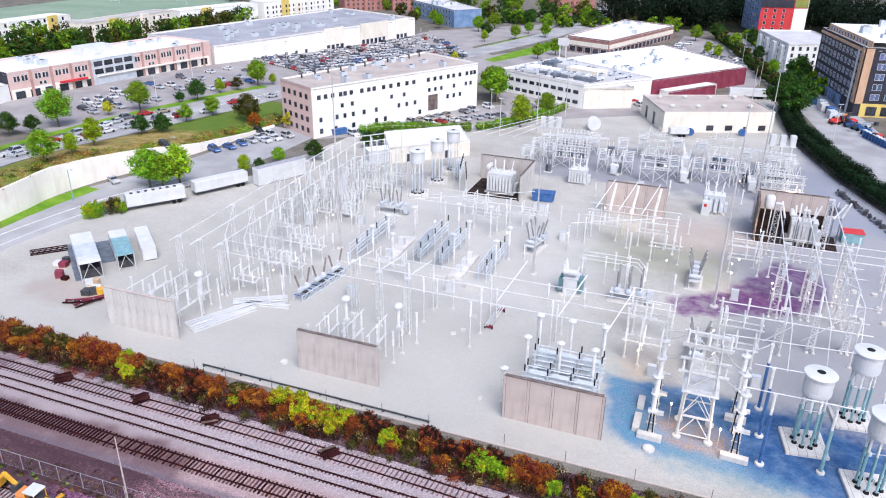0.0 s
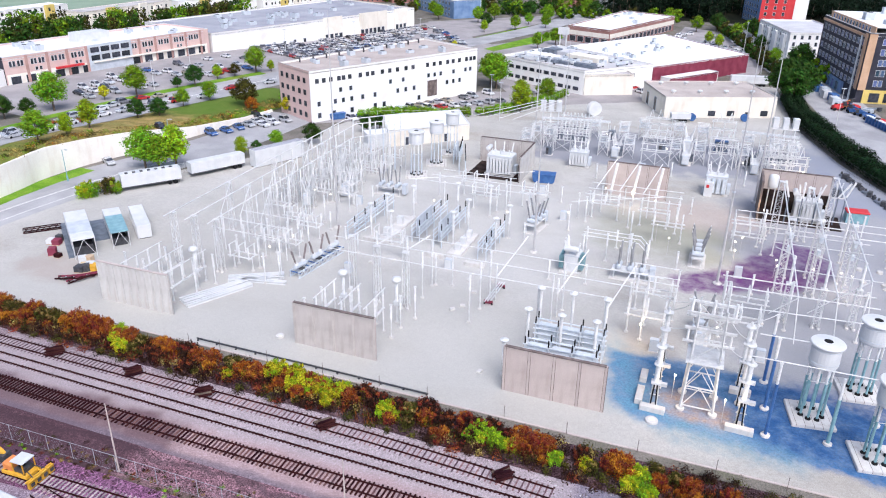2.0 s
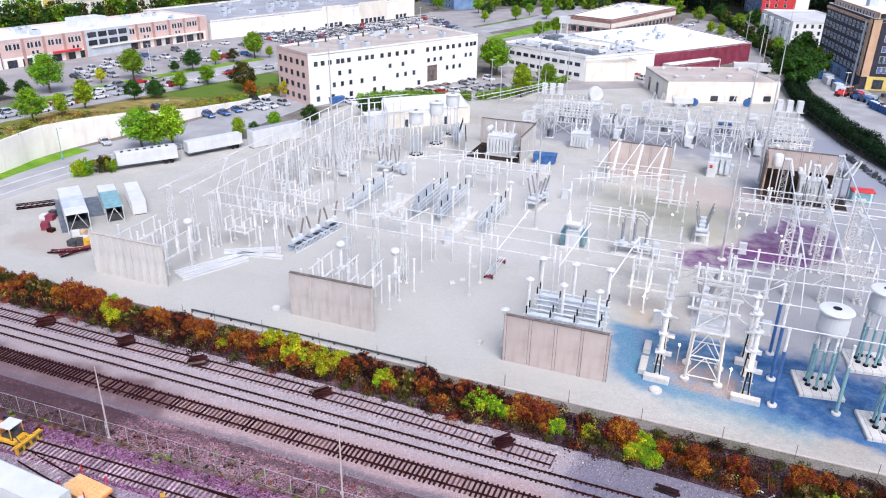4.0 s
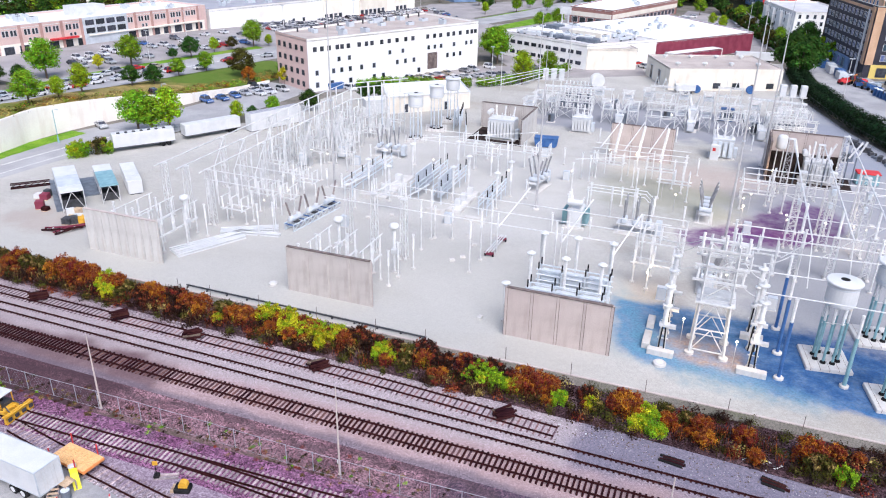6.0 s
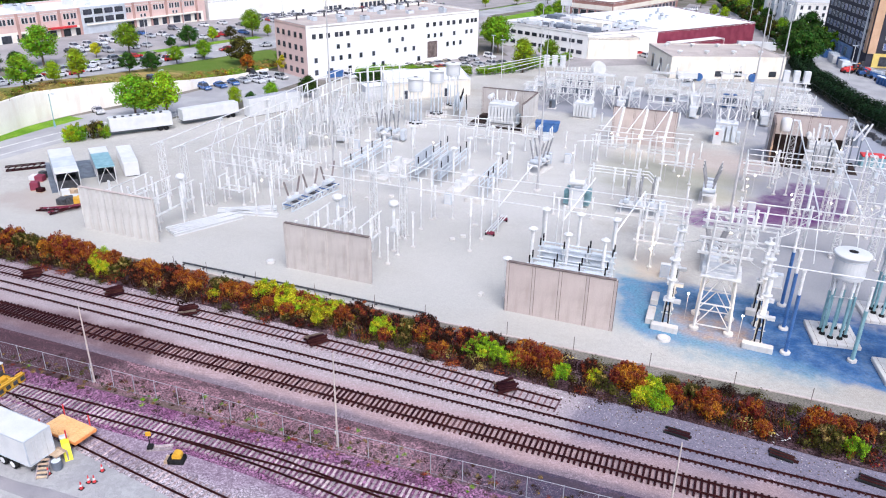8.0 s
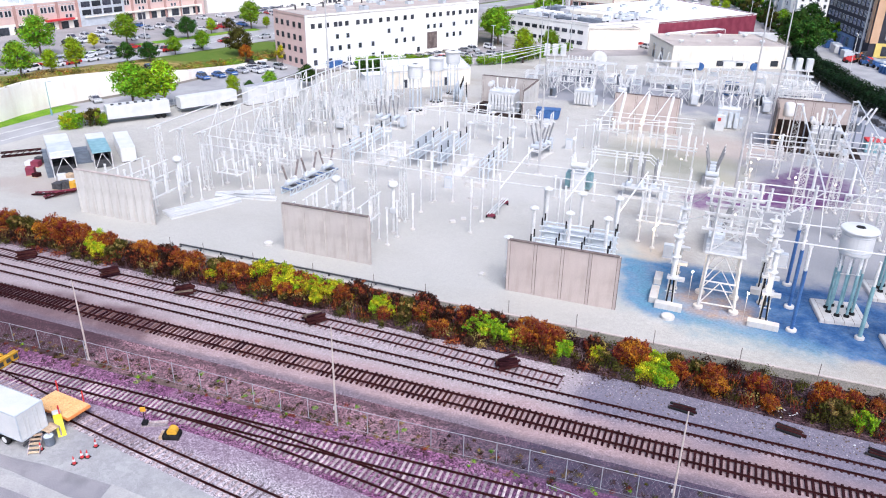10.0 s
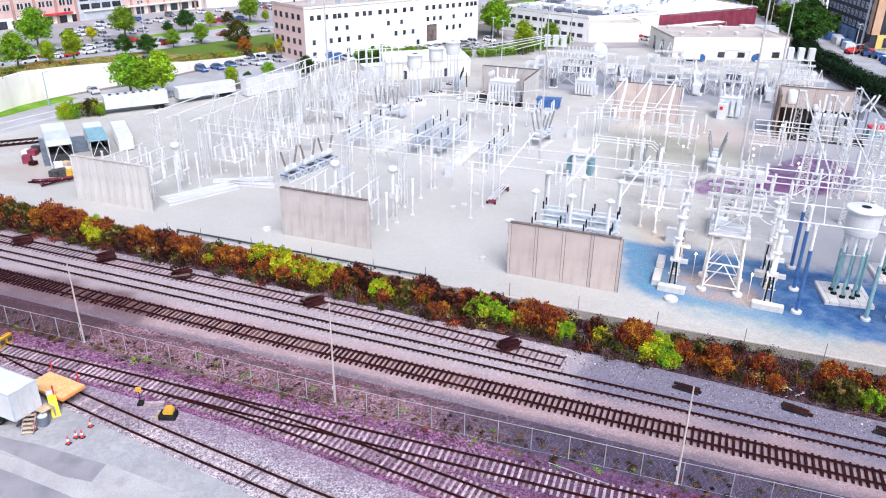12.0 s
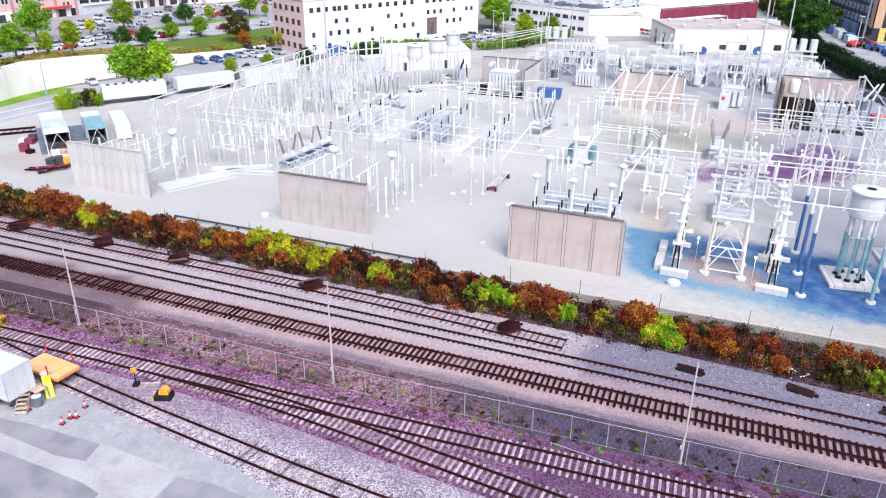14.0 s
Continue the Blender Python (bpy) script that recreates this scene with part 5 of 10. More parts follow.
TREES = {k: tree_kind("tree", leaf, label, "tree", seed, spread=sp, clumps=cl, narrow=na, group="roadside trees") for k, leaf, label, seed, sp, cl, na in (
    ("a", "green", "leafy green broadleaf tree", 41, 0.38, 18, False), ("b", "lime", "bright lime-green young tree", 42, 0.3, 14, False),
    ("c", "dark_green", "dark green broadleaf tree", 43, 0.4, 20, False), ("d", "yellow", "small tree turning yellow", 44, 0.36, 13, False),
    ("e", "orange", "small tree in orange autumn leaf", 45, 0.36, 13, False), ("f", "olive", "broad tree turning olive brown", 46, 0.38, 18, False))}
rnd = random.Random(77)
for k, x, y, h in (("a", -156, 78, 10.5), ("a", -124, 44, 7.8), ("b", -125, 53, 5.6), ("b", -128, 63, 7.4), ("a", -149, 103, 8.8), ("c", -130, 82, 5.6), ("c", -126, 86, 5.7), ("c", -145, 117, 3.5),
                   ("a", -130, 101, 5.2), ("c", -142, 122, 6.7), ("a", -128, 111, 5.9), ("b", -142, 134, 4.9), ("a", -138, 151, 8.9), ("f", -115, 111, 8.7), ("e", -110, 107, 4.8), ("d", -153, 94, 4.3),
                   ("c", -161, 66, 6.3), ("c", -158, 71, 4.8), ("f", -140, 141, 4.4), ("b", -135, 156, 4.1), ("a", -102.5, 53, 9.4), ("b", -97, 57, 9.8), ("a", -99.5, 54, 8.2), ("b", -88, 70, 5.1), ("c", -87, 75, 3.0), ("a", -85, 81, 4.3),
                   ("c", -78, 87, 5.4), ("a", -104, 117, 6.1), ("d", -101, 112, 5.0), ("c", -70, 103, 4.9), ("c", -68, 107, 4.3), ("a", -54, 172, 11.7), ("a", -58, 178, 10.5), ("b", -37, 142, 9.7), ("a", -33, 159, 7.4),
                   ("c", 39, 195, 13.3), ("c", 42, 188, 11.5), ("c", 45, 200, 12.0), ("c", 47, 249, 11.0), ("a", -64, 287, 4.0), ("d", -94, 239, 4.5), ("d", -171, 299, 6.0), ("a", -88, 316, 7.3), ("a", -80, 356, 9.4),
                   ("a", -87, 340, 6.1), ("c", -105, 319, 7.4), ("a", 22, 328, 8.2), ("b", 15, 298, 6.5), ("b", 10, 310, 6.0), ("a", -115, 335, 8.5), ("a", -140, 338, 8.0), ("f", -160, 345, 8.0), ("c", 30, 345, 9.0), ("a", -62, 262, 7), ("a", -57, 276, 7.5), ("b", -100, 300, 6), ("a", -110, 350, 9), ("c", -125, 365, 9), ("a", -150, 355, 8), ("d", -140, 372, 7), ("a", -75, 330, 7), ("c", -95, 372, 9), ("a", -66, 398, 10), ("c", -58, 385, 10), ("a", 2, 352, 8), ("c", 12, 362, 9), ("a", 38, 262, 7), ("c", 33, 300, 7)):
    plant(TREES[k], x, y, h * 1.22 / 8.0, rnd.uniform(0, 360), sz=h * 1.06 / 8.0)
WOODS = []
for i in range(95):
    x = rnd.uniform(-286, -232) if i % 3 == 0 else rnd.uniform(-255, -230)
    y = rnd.uniform(90, 190) if i % 3 == 0 else rnd.uniform(130, 300)
    if x > -226 - (190 - y) * 0.25 and y > 80:
        x -= 14
    WOODS.append(("ccaf"[i % 4], x, y, rnd.uniform(9, 14)))
for i in range(60):
    WOODS.append(("acfc"[i % 4], rnd.uniform(-470, -300), rnd.uniform(395, 470), rnd.uniform(9, 14)))
for i in range(70):
    WOODS.append(("acaf"[i % 4], rnd.uniform(-270, -60), rnd.uniform(400, 470), rnd.uniform(8, 13)))
# the wooded hill to the north
for i in range(330):
    x = rnd.uniform(-60, 190)
    y = 400 + rnd.uniform(0, 90) + max(0, (20 - x)) * 0.2
    if 12 < x < 72 and y < 442:
        y += 45
    WOODS.append(("p", x, y, rnd.uniform(13, 20)))
for i in range(44):
    WOODS.append(("p", rnd.uniform(75, 190), rnd.uniform(262, 400), rnd.uniform(10, 15)))

for k in range(44):
    y = 232 + k * 3.3
    x = lerp_at(y, (200, 250, 300, 370), (55, 44, 34, 20))
    WOODS.append(("acaf"[k % 4], x - 7 - rnd.uniform(0, 2) if k % 2 else x + 7, y, rnd.uniform(4.5, 7.5)))
for k in range(60):
    WOODS.append(("acaf"[k % 4], rnd.uniform(-190, -8), rnd.uniform(372, 402), rnd.uniform(5, 9)))
# Dark sheets under the woods, with the trees' shade in their colour.
draped("forest_floor", [(-62, 397), (210, 397), (230, 520), (-62, 520)], FORESTFLOOR, 0.03, 4, 4, "floor of the wooded hill with tree shade in its colour", "forest floor")
draped("forest_floor", [(72, 262), (210, 255), (210, 397), (72, 397)], FORESTFLOOR, 0.03, 4, 4, "floor under the woods with tree shade in its colour", "forest floor")


def woodland(items, leaf, seed, label):
    """Far trees that nobody could count: trunks and leaf clumps joined into one mesh."""
    r = random.Random(seed)
    b = Build()
    for x, y, h in items:
        z = ground_z(x, y)
        b.tube((x, y, z - 0.2), (x, y, z + h * 0.6), h * 0.025, h * 0.008, 5)
    split = len(b.f)
    for x, y, h in items:
        z = ground_z(x, y)
        for k in range(9):
            a, q = 2.4 * k + r.uniform(-0.5, 0.5), h * 0.3 * math.sin(math.pi * (k + 1) / 10.5) * r.uniform(0.6, 1.2)
            leaf_cloud(b, (x + q * math.cos(a), y + q * math.sin(a), z + h * (0.16 + 0.76 * k / 9)), (h * 0.18, h * 0.18, h * 0.14), 44, 0.5, r)
    ob = new("woodland", b.two_tone("woodland", (BARK, LEAF[leaf]), split))
    return tagged(ob, label, "woodland", kind="stuff")


for key, leaf, label in (("p", "pine", "very dark wooded hill in the distance"), ("c", "dark_green", "dark green woodland in the distance"), ("a", "green", "green woodland behind the shops"), ("f", "olive", "olive brown trees in the distance")):
    woodland([w[1:] for w in WOODS if w[0] == key], leaf, 7, label)
for k in TREES:
    drop(TREES[k])


# ---- substation equipment ----
def sheds(b, p0, p1, r, count=7, n=8):
    """A ribbed insulator between two points."""
    p0, p1 = Vector(p0), Vector(p1)
    d = p1 - p0
    prof = [(r * 0.7, 0)]
    count = int(count * 1.5)
    for i in range(count):
        z = d.length * (i + 0.2) / count
        prof += [(r * 0.73, z), (r * 0.88, z + d.length * 0.3 / count)]
    prof.append((r * 0.75, d.length))
    return b.turned(prof, n, Matrix.Translation(p0) @ d.to_track_quat("Z", "Y").to_matrix().to_4x4())


def insulator(parent, p0, p1, r=0.17, count=7, mat=None, label=""):
    return sheds(Build(), p0, p1, r, count).out("insulator", mat or PORCELAIN, parent, label)


PATTERNS = []


def pattern(ob):
    PATTERNS.append(ob)
    return ob


def make_bus_support(h, hi, label="tubular steel bus support with a white post insulator"):
    t = thing("bus_support", at(0, -500), label, "bus support", "bus supports")
    Build().turned([(0.34, -0.1), (0.34, 0.16), (0.3, 0.2)], 10).out("footing", PALE_CONCRETE, t)
    Build().tube((0, 0, 0.2), (0, 0, h), 0.12, 0.11, 8).out("column", STEEL, t)
    insulator(t, (0, 0, h), (0, 0, h + hi), 0.2, 9)
    Build().box(-0.2, 0.2, -0.09, 0.09, h + hi, h + hi + 0.2).out("clamp", ALU, t)
    return pattern(t)


def make_lattice_column(h, w, label, top=0.8, foot=0.26):
    t = thing("lattice_column", at(0, -500), label, "lattice column", "lattice columns")
    c = [(sx * w / 2, sy * w / 2) for sx, sy in ((-1, -1), (1, -1), (1, 1), (-1, 1))]
    for x, y in c:
        Build().bar((x, y, 0), (x * top, y * top, h), 0.085).out("leg", STEEL, t)
        Build().turned([(foot, -0.1), (foot, 0.2), (foot * 0.85, 0.25)], 8, Matrix.Translation((x, y, 0))).out("footing", PALE_CONCRETE, t)
    lace = Build()
    n = max(3, int(h / (w * 1.0)))
    for k in range(4):
        a, b = c[k], c[(k + 1) % 4]
        for i in range(n):
            z0, z1 = h * i / n, h * (i + 1) / n
            s0, s1 = 1 + (top - 1) * i / n, 1 + (top - 1) * (i + 1) / n
            p, q = (a, b) if (i + k) % 2 else (b, a)
            lace.bar((p[0] * s0, p[1] * s0, z0 + 0.05), (q[0] * s1, q[1] * s1, z1), 0.045)
            lace.bar((a[0] * s1, a[1] * s1, z1), (b[0] * s1, b[1] * s1, z1), 0.04)
    lace.out("lacing", STEEL, t)
    Build().box(-w * top / 2 - 0.1, w * top / 2 + 0.1, -w * top / 2 - 0.1, w * top / 2 + 0.1, h, h + 0.06).out("cap_plate", STEEL, t)
    return pattern(t)


def bus_tube(p0, p1, r=0.11, label="long straight aluminium bus tube on insulators"):
    r *= 0.78
    b = Build().tube(p0, p1, r, r, 10)
    d = (Vector(p1) - Vector(p0)).normalized()
    for p, s in ((p0, -1), (p1, 1)):
        b.tube(Vector(p), Vector(p) + d * s * 0.12, r * 1.25, r * 0.7, 10)
    return tagged(b.out("bus_tube", ALU), label, "bus tube", "bus tubes")


def wire(points, r=0.03, label="slack stranded aluminium conductor wire", sag=0.0):
    b = Build()
    p, q = Vector(points[0]), Vector(points[-1])
    pts = [p.lerp(q, i / 8) - Vector((0, 0, sag * 4 * (i / 8) * (1 - i / 8))) for i in range(9)] if len(points) == 2 else [Vector(v) for v in points]
    b.hose(pts, r, 6)
    return tagged(b.out("conductor", ALU), label, "conductor", "conductors")


def place(src, spots):
    for x, y, *rz in spots:
        copy_thing(src, at(x, y, 0, rz[0] if rz else 0))


SUPPORT_5 = make_bus_support(3.0, 2.2)
SUPPORT_8 = make_bus_support(5.2, 2.7, "tall tubular bus support with a post insulator")
SUPPORT_3 = make_bus_support(1.6, 1.8, "short tubular stand with a post insulator")
COL_10 = make_lattice_column(9.3, 0.95, "tall laced white lattice column")
COL_7 = make_lattice_column(6.4, 0.9, "laced white lattice column")
COL_R = make_lattice_column(10.4, 1.2, "heavy laced lattice column on pale footings")


def make_disconnect(h, span, label):
    """Three-pole switch on a frame: poles side by side along x, blades along y."""
    t = thing("disconnect_switch", at(0, -500), label, "switch", "disconnect switches")
    for x in (-span / 2, span / 2):
        Build().tube((x, 0, 0), (x, 0, h), 0.13, 0.13, 8).out("column", STEEL, t)
        Build().turned([(0.32, -0.1), (0.32, 0.2)], 8, Matrix.Translation((x, 0, 0))).out("footing", PALE_CONCRETE, t)
    for y in (-0.9, 0.9):
        Build().box(-span / 2 - 0.5, span / 2 + 0.5, y - 0.08, y + 0.08, h, h + 0.2).out("beam", STEEL, t)
    for x in (-span / 2, span / 2):
        Build().box(x - 0.08, x + 0.08, -1.1, 1.1, h - 0.18, h - 0.003).out("crossarm", STEEL, t)
    for k in (-1, 0, 1):
        x = k * span / 2
        for y in (-0.9, 0.9):
            insulator(t, (x, y, h + 0.2), (x, y, h + 2.0), 0.17, 7)
        Build().tube((x, -1.2, h + 2.08), (x, 1.2, h + 2.08), 0.07, 0.07, 8).out("blade", ALU, t)
    return pattern(t)


DISC_4 = make_disconnect(3.4, 5.0, "three-pole disconnect switch on a white steel frame")
DISC_N = make_disconnect(2.6, 3.6, "compact three-pole switch on a steel frame")


def make_rack(n, pitch, z_beam, z_top, label, ins_mat=None):
    """A row of post insulators under one tube, along y, on a braced beam with end posts."""
    t = thing("insulator_rack", at(0, -500), label, "insulator rack", "insulator racks")
    L = pitch * (n - 1)
    for y in (0.0, L):
        Build().tube((0, y, 0), (0, y, z_beam), 0.13, 0.12, 8).out("column", STEEL, t)
        Build().turned([(0.3, -0.1), (0.3, 0.18)], 8, Matrix.Translation((0, y, 0))).out("footing", PALE_CONCRETE, t)
    Build().box(-0.14, 0.14, -0.4, L + 0.4, z_beam, z_beam + 0.22).out("beam", STEEL, t)
    for k in range(n):
        insulator(t, (0, k * pitch, z_beam + 0.22), (0, k * pitch, z_top), 0.2, 8, ins_mat)
    Build().tube((0, -0.8, z_top + 0.08), (0, L + 0.8, z_top + 0.08), 0.08, 0.08, 8).out("tube", ALU, t)
    return pattern(t)


RACK_A = make_rack(4, 2.6, 2.4, 5.2, "row of white post insulators carrying a tube")
RACK_B = make_rack(3, 2.6, 3.6, 6.6, "row of tall white post insulators on a steel beam")


def make_breaker(label, bushing_mat, tall=2.6, tank_mat=None):
    """A three-phase dead-tank breaker: cabinet, frame, three tanks with slanting bushings; phases along y."""
    t = thing("circuit_breaker", at(0, -500), label, "circuit breaker", "circuit breakers")
    for y in (-2.6, 2.6):
        for x in (-0.8, 0.8):
            Build().bar((x, y, 0), (x, y, 1.5), 0.14).out("leg", STEEL, t)
    Build().box(-0.95, 0.95, -3.0, 3.0, 1.5, 1.7).out("frame", STEEL, t)
    Build().box(-1.4, 1.4, -3.3, 3.3, -0.05, 0.12).out("pad", PALE_CONCRETE, t)
    cab = Build().bevelled(-0.75, 0.75, -4.0, -3.1, 0.5, 2.6, 0.05).out("cabinet", GREYPAINT, t)
    Build().box(-0.6, 0.6, -4.03, -4.003, 0.7, 2.4).out("door", WHITE, cab)
    for y in (-1.9, 0.0, 1.9):
        tank = Build().turned([(0.3, -1.05), (0.45, -0.95), (0.45, 0.95), (0.3, 1.05)], 14, Matrix.Translation((0, y, 2.2)) @ pose(0, 0, 0, 0, 90, 0)).out("tank", tank_mat or GREYPAINT, t, smooth=False)
        for s in (-1, 1):
            p = Vector((s * 0.55, y, 2.6))
            q = p + Vector((s * 0.5 * tall / 2, 0, tall))
            insulator(t, p, q, 0.2, 9, bushing_mat, "slanting ribbed bushing")
            Build().tube(q, q + Vector((s * 0.08, 0, 0.3)), 0.06, 0.05, 6).out("terminal", ALU, t)
    return pattern(t)


BREAKER = make_breaker("pale grey circuit breaker with slanting grey bushings", mk("grey_bushing", (0.2, 0.2, 0.21), (0.3, 0.3, 0.31), 1.2, 0.35, fine=9, spread=0.1), 3.4)
BREAKER_W = make_breaker("white circuit breaker with slanting pale bushings", PORCELAIN, 2.4, WHITE)
for x, y, rz in ((20.6, 50.0, 180), (-9.4, 53.5, 170), (22.4, 23.5, 0), (10.5, 38.5, 90), (-43.5, 60.5, 90)):
    copy_thing(BREAKER, at(x, y, 0, rz))
for x, y, rz in ((-2.6, 109.0, 0), (14.3, 109.5, 0), (30.0, 108.8, 0), (13.8, 123.0, 0), (-58.5, 66, 30), (-52, 58, 10), (-57, 50, 20)):
    copy_thing(BREAKER_W, at(x, y, 0, rz))

# the long open breaker on a dark skid
skid = thing("breaker_skid", at(-40.2, 23.5, 0, 82), "long skid of switchgear with slanting dark bushings", "circuit breaker")
for y in (-0.9, 0.9):
    Build().box(-6.2, 6.2, y - 0.08, y + 0.08, 0.0, 0.16).out("runner", PALEBLUE, skid)
    Build().box(-6.2, 6.2, y - 0.08, y + 0.08, 1.05, 1.2).out("top_rail", PALEBLUE, skid)
    for k in range(8):
        Build().bar((-6.1 + k * 1.5, y, 0.1), (-4.6 + k * 1.5, y, 1.1), 0.08).out("brace", PALEBLUE, skid)
        Build().bar((-6.1 + k * 1.5, y, 0.1), (-6.1 + k * 1.5, y, 1.1), 0.1).out("post", PALEBLUE, skid)
for k in range(9):
    Build().box(-6.0 + k * 1.5, -5.85 + k * 1.5, -1.1, 1.1, 0.903, 1.047).out("crossbeam", BLUEPAINT, skid)
for k, x in enumerate((-4.6, 0.0, 4.6)):
    Build().turned([(0.3, -1.4), (0.42, -1.2), (0.42, 1.2), (0.3, 1.4)], 14, Matrix.Translation((x, 0, 1.75)) @ pose(0, 0, 0, 0, 90, 0)).out("tank", GREYPAINT, skid)
    for s in (-1, 1):
        p = Vector((x + s * 0.9, 0, 2.0))
        insulator(skid, p, p + Vector((s * 1.0, 0, 2.9)), 0.2, 10, BROWN_PORCELAIN, "slanting dark ribbed bushing")
        Build().turned([(0.15, 0), (0.36, 0.2), (0.36, 0.45), (0.15, 0.6)], 10, Matrix.Translation((x + s * 0.9, 0, 1.9))).out("turret", WHITE, skid)
    Build().box(x - 0.3, x + 0.3, -0.8, 0.8, 1.05, 1.4).out("saddle", DARKMETAL, skid)


def transformer(x, y, rz, size, label, rad_mat, n_rads=6, bushings=3, conservator=True, tank_mat=None):
    w, d, h = size
    t = thing("transformer", at(x, y, 0, rz), label, "transformer", "transformers")
    tank_mat = tank_mat or WHITE
    Build().box(-w / 2 - 0.5, w / 2 + 0.5, -d / 2 - 0.6, d / 2 + 0.6, -0.05, 0.25).out("plinth", PALE_CONCRETE, t)
    Build().bevelled(-w / 2, w / 2, -d / 2, d / 2, 0.25, h, 0.12).out("tank", tank_mat, t)
    Build().box(-w / 2 - 0.08, w / 2 + 0.08, -d / 2 - 0.08, d / 2 + 0.08, h - 0.35, h - 0.22).out("tank_flange", GREYPAINT, t)
    for s in (-1, 1):
        for k in range(n_rads):
            xx = -w / 2 + w * (k + 0.5) / n_rads
            r = Build()
            for j in range(5):
                r.box(xx - w * 0.36 / n_rads, xx + w * 0.36 / n_rads, s * (d / 2 + 0.15 + j * 0.16) - 0.04, s * (d / 2 + 0.15 + j * 0.16) + 0.04, 0.6, h * 0.86)
            for z in (0.75, h * 0.8):
                r.tube((xx, s * d / 2, z), (xx, s * (d / 2 + 0.85), z), 0.07, 0.07, 6)
            r.out("radiator", rad_mat, t)
    for k in range(bushings):
        xx = -w / 2 + w * (k + 0.5) / bushings
        p = Vector((xx, 0.35 * d, h))
        insulator(t, p, p + Vector((0.25 * (k - (bushings - 1) / 2), 0.5, 2.3)), 0.2, 9)
        q = Vector((xx, -0.3 * d, h))
        insulator(t, q, q + Vector((0, -0.25, 1.2)), 0.15, 6)
        Build().turned([(0.3, 0), (0.34, 0.1), (0.3, 0.35)], 10, Matrix.Translation((xx, 0.35 * d, h - 0.003))).out("turret", tank_mat, t)
    if conservator:
        Build().turned([(0.3, -1.3), (0.5, -1.2), (0.5, 1.2), (0.3, 1.3)], 14, Matrix.Translation((-w / 2 - 0.1, 0, h + 1.1)) @ pose(0, 0, 0, 90, 0, 0)).out("conservator", tank_mat, t, smooth=False)
        for y_ in (-0.8, 0.8):
            Build().bar((-w / 2 + 0.1, y_, h - 0.1), (-w / 2 - 0.1, y_, h + 0.7), 0.12).out("bracket", STEEL, t)
    cab = Build().bevelled(w / 2 + 0.1, w / 2 + 0.8, -0.8, 0.8, 0.3, 2.4, 0.05).out("control_cabinet", GREYPAINT, t)
    Build().box(w / 2 + 0.803, w / 2 + 0.83, -0.65, 0.65, 0.5, 2.2).out("door", WHITE, cab)
    return t


transformer(0.8, 38.2, 90, (3.0, 2.4, 3.4), "white transformer with teal radiators", TEAL, 3)
transformer(-9.7, 96.4, 0, (4.2, 2.6, 3.8), "pale transformer with deep white radiators", WHITE, 6, conservator=False)
transformer(22.0, 88.5, 0, (4.4, 2.6, 4.4), "white transformer with a tall cabinet", PALEBLUE, 4, conservator=False)
transformer(39.6, 79.0, 0, (5.0, 2.6, 4.4), "large white transformer in a concrete bay", WHITE, 7)
transformer(-25.4, 83.4, 0, (6.0, 3.4, 4.8), "large white transformer against a concrete bay", WHITE, 8)
for x0, x1, y0, y1 in ((30.9, 46.0, 74.6, 82.7), (-32.6, -19.9, 78.4, 90.7)):
    tagged(Build().prism([(x0, y0), (x1, y0), (x1, y1), (x0, y1)], -0.2, 0.03).out("oil_pit", OILPIT), "dark stone-filled oil pit under a transformer", "pit", kind="structure")
cab = thing("control_kiosk", at(20.6, 86.0), "white control kiosk with red warning panel", "kiosk")
Build().bevelled(-0.9, 0.9, -0.6, 0.6, 0, 3.2, 0.05).out("body", WHITE, cab)
Build().box(-0.5, 0.1, -0.63, -0.603, 2.0, 2.7).out("sign", REDPANEL, cab)

# ---- drum reactors on legs ----
def make_reactor(leg_mat, label, n_legs=8):
    t = thing("reactor", at(0, -500), label, "reactor", "drum reactors")
    Build().bevelled(-2.5, 2.5, -2.6, 2.6, -0.05, 0.42, 0.08).out("pad", PALE_CONCRETE, t)
    for k in range(5):
        Build().box(-2.5 + k * 1.0 + 0.48, -2.5 + k * 1.0 + 0.52, -2.62, 2.62, 0.1, 0.424).out("pad_joint", COPING, t)
    for i in range(n_legs):
        a = 2 * math.pi * (i + 0.5) / n_legs
        x, y = 1.3 * math.cos(a), 1.3 * math.sin(a)
        Build().turned([(0.34, 0.42), (0.3, 0.62), (0.16, 0.7)], 10, Matrix.Translation((x, y, 0))).out("foot", BLACK, t)
        Build().tube((x, y, 0.6), (x, y, 5.5), 0.15, 0.15, 10).out("leg", leg_mat, t)
        insulator(t, (x, y, 5.5), (x, y, 7.6), 0.17, 8)
    drum = Build().turned([(1.0, 7.6), (1.6, 7.62), (1.66, 7.8), (1.66, 10.2), (1.6, 10.3)], 28).out("drum", WHITE, t, "white cylindrical drum")
    Build().turned([(1.64, 10.25), (1.92, 10.3), (1.92, 10.4), (1.84, 10.5), (0.65, 10.62), (0.5, 10.62)], 28).out("lid", WHITE, t, "flat white lid")
    # Flat black disc stands for the dark inside of the vent hole.
    Build().turned([(0.5, 10.625), (0.48, 10.64)], 20).out("vent", BLACK, t, "black disc in place of the round vent hole")
    for z in (8.1, 9.8):
        Build().turned([(1.665, z), (1.69, z + 0.02), (1.69, z + 0.08), (1.665, z + 0.1)], 28).out("hoop", GREYPAINT, t)
    Build().tube((1.3, 0, 5.0), (-1.3, 0, 5.0), 0.05, 0.05, 6).out("brace", STEEL, t)
    return pattern(t)


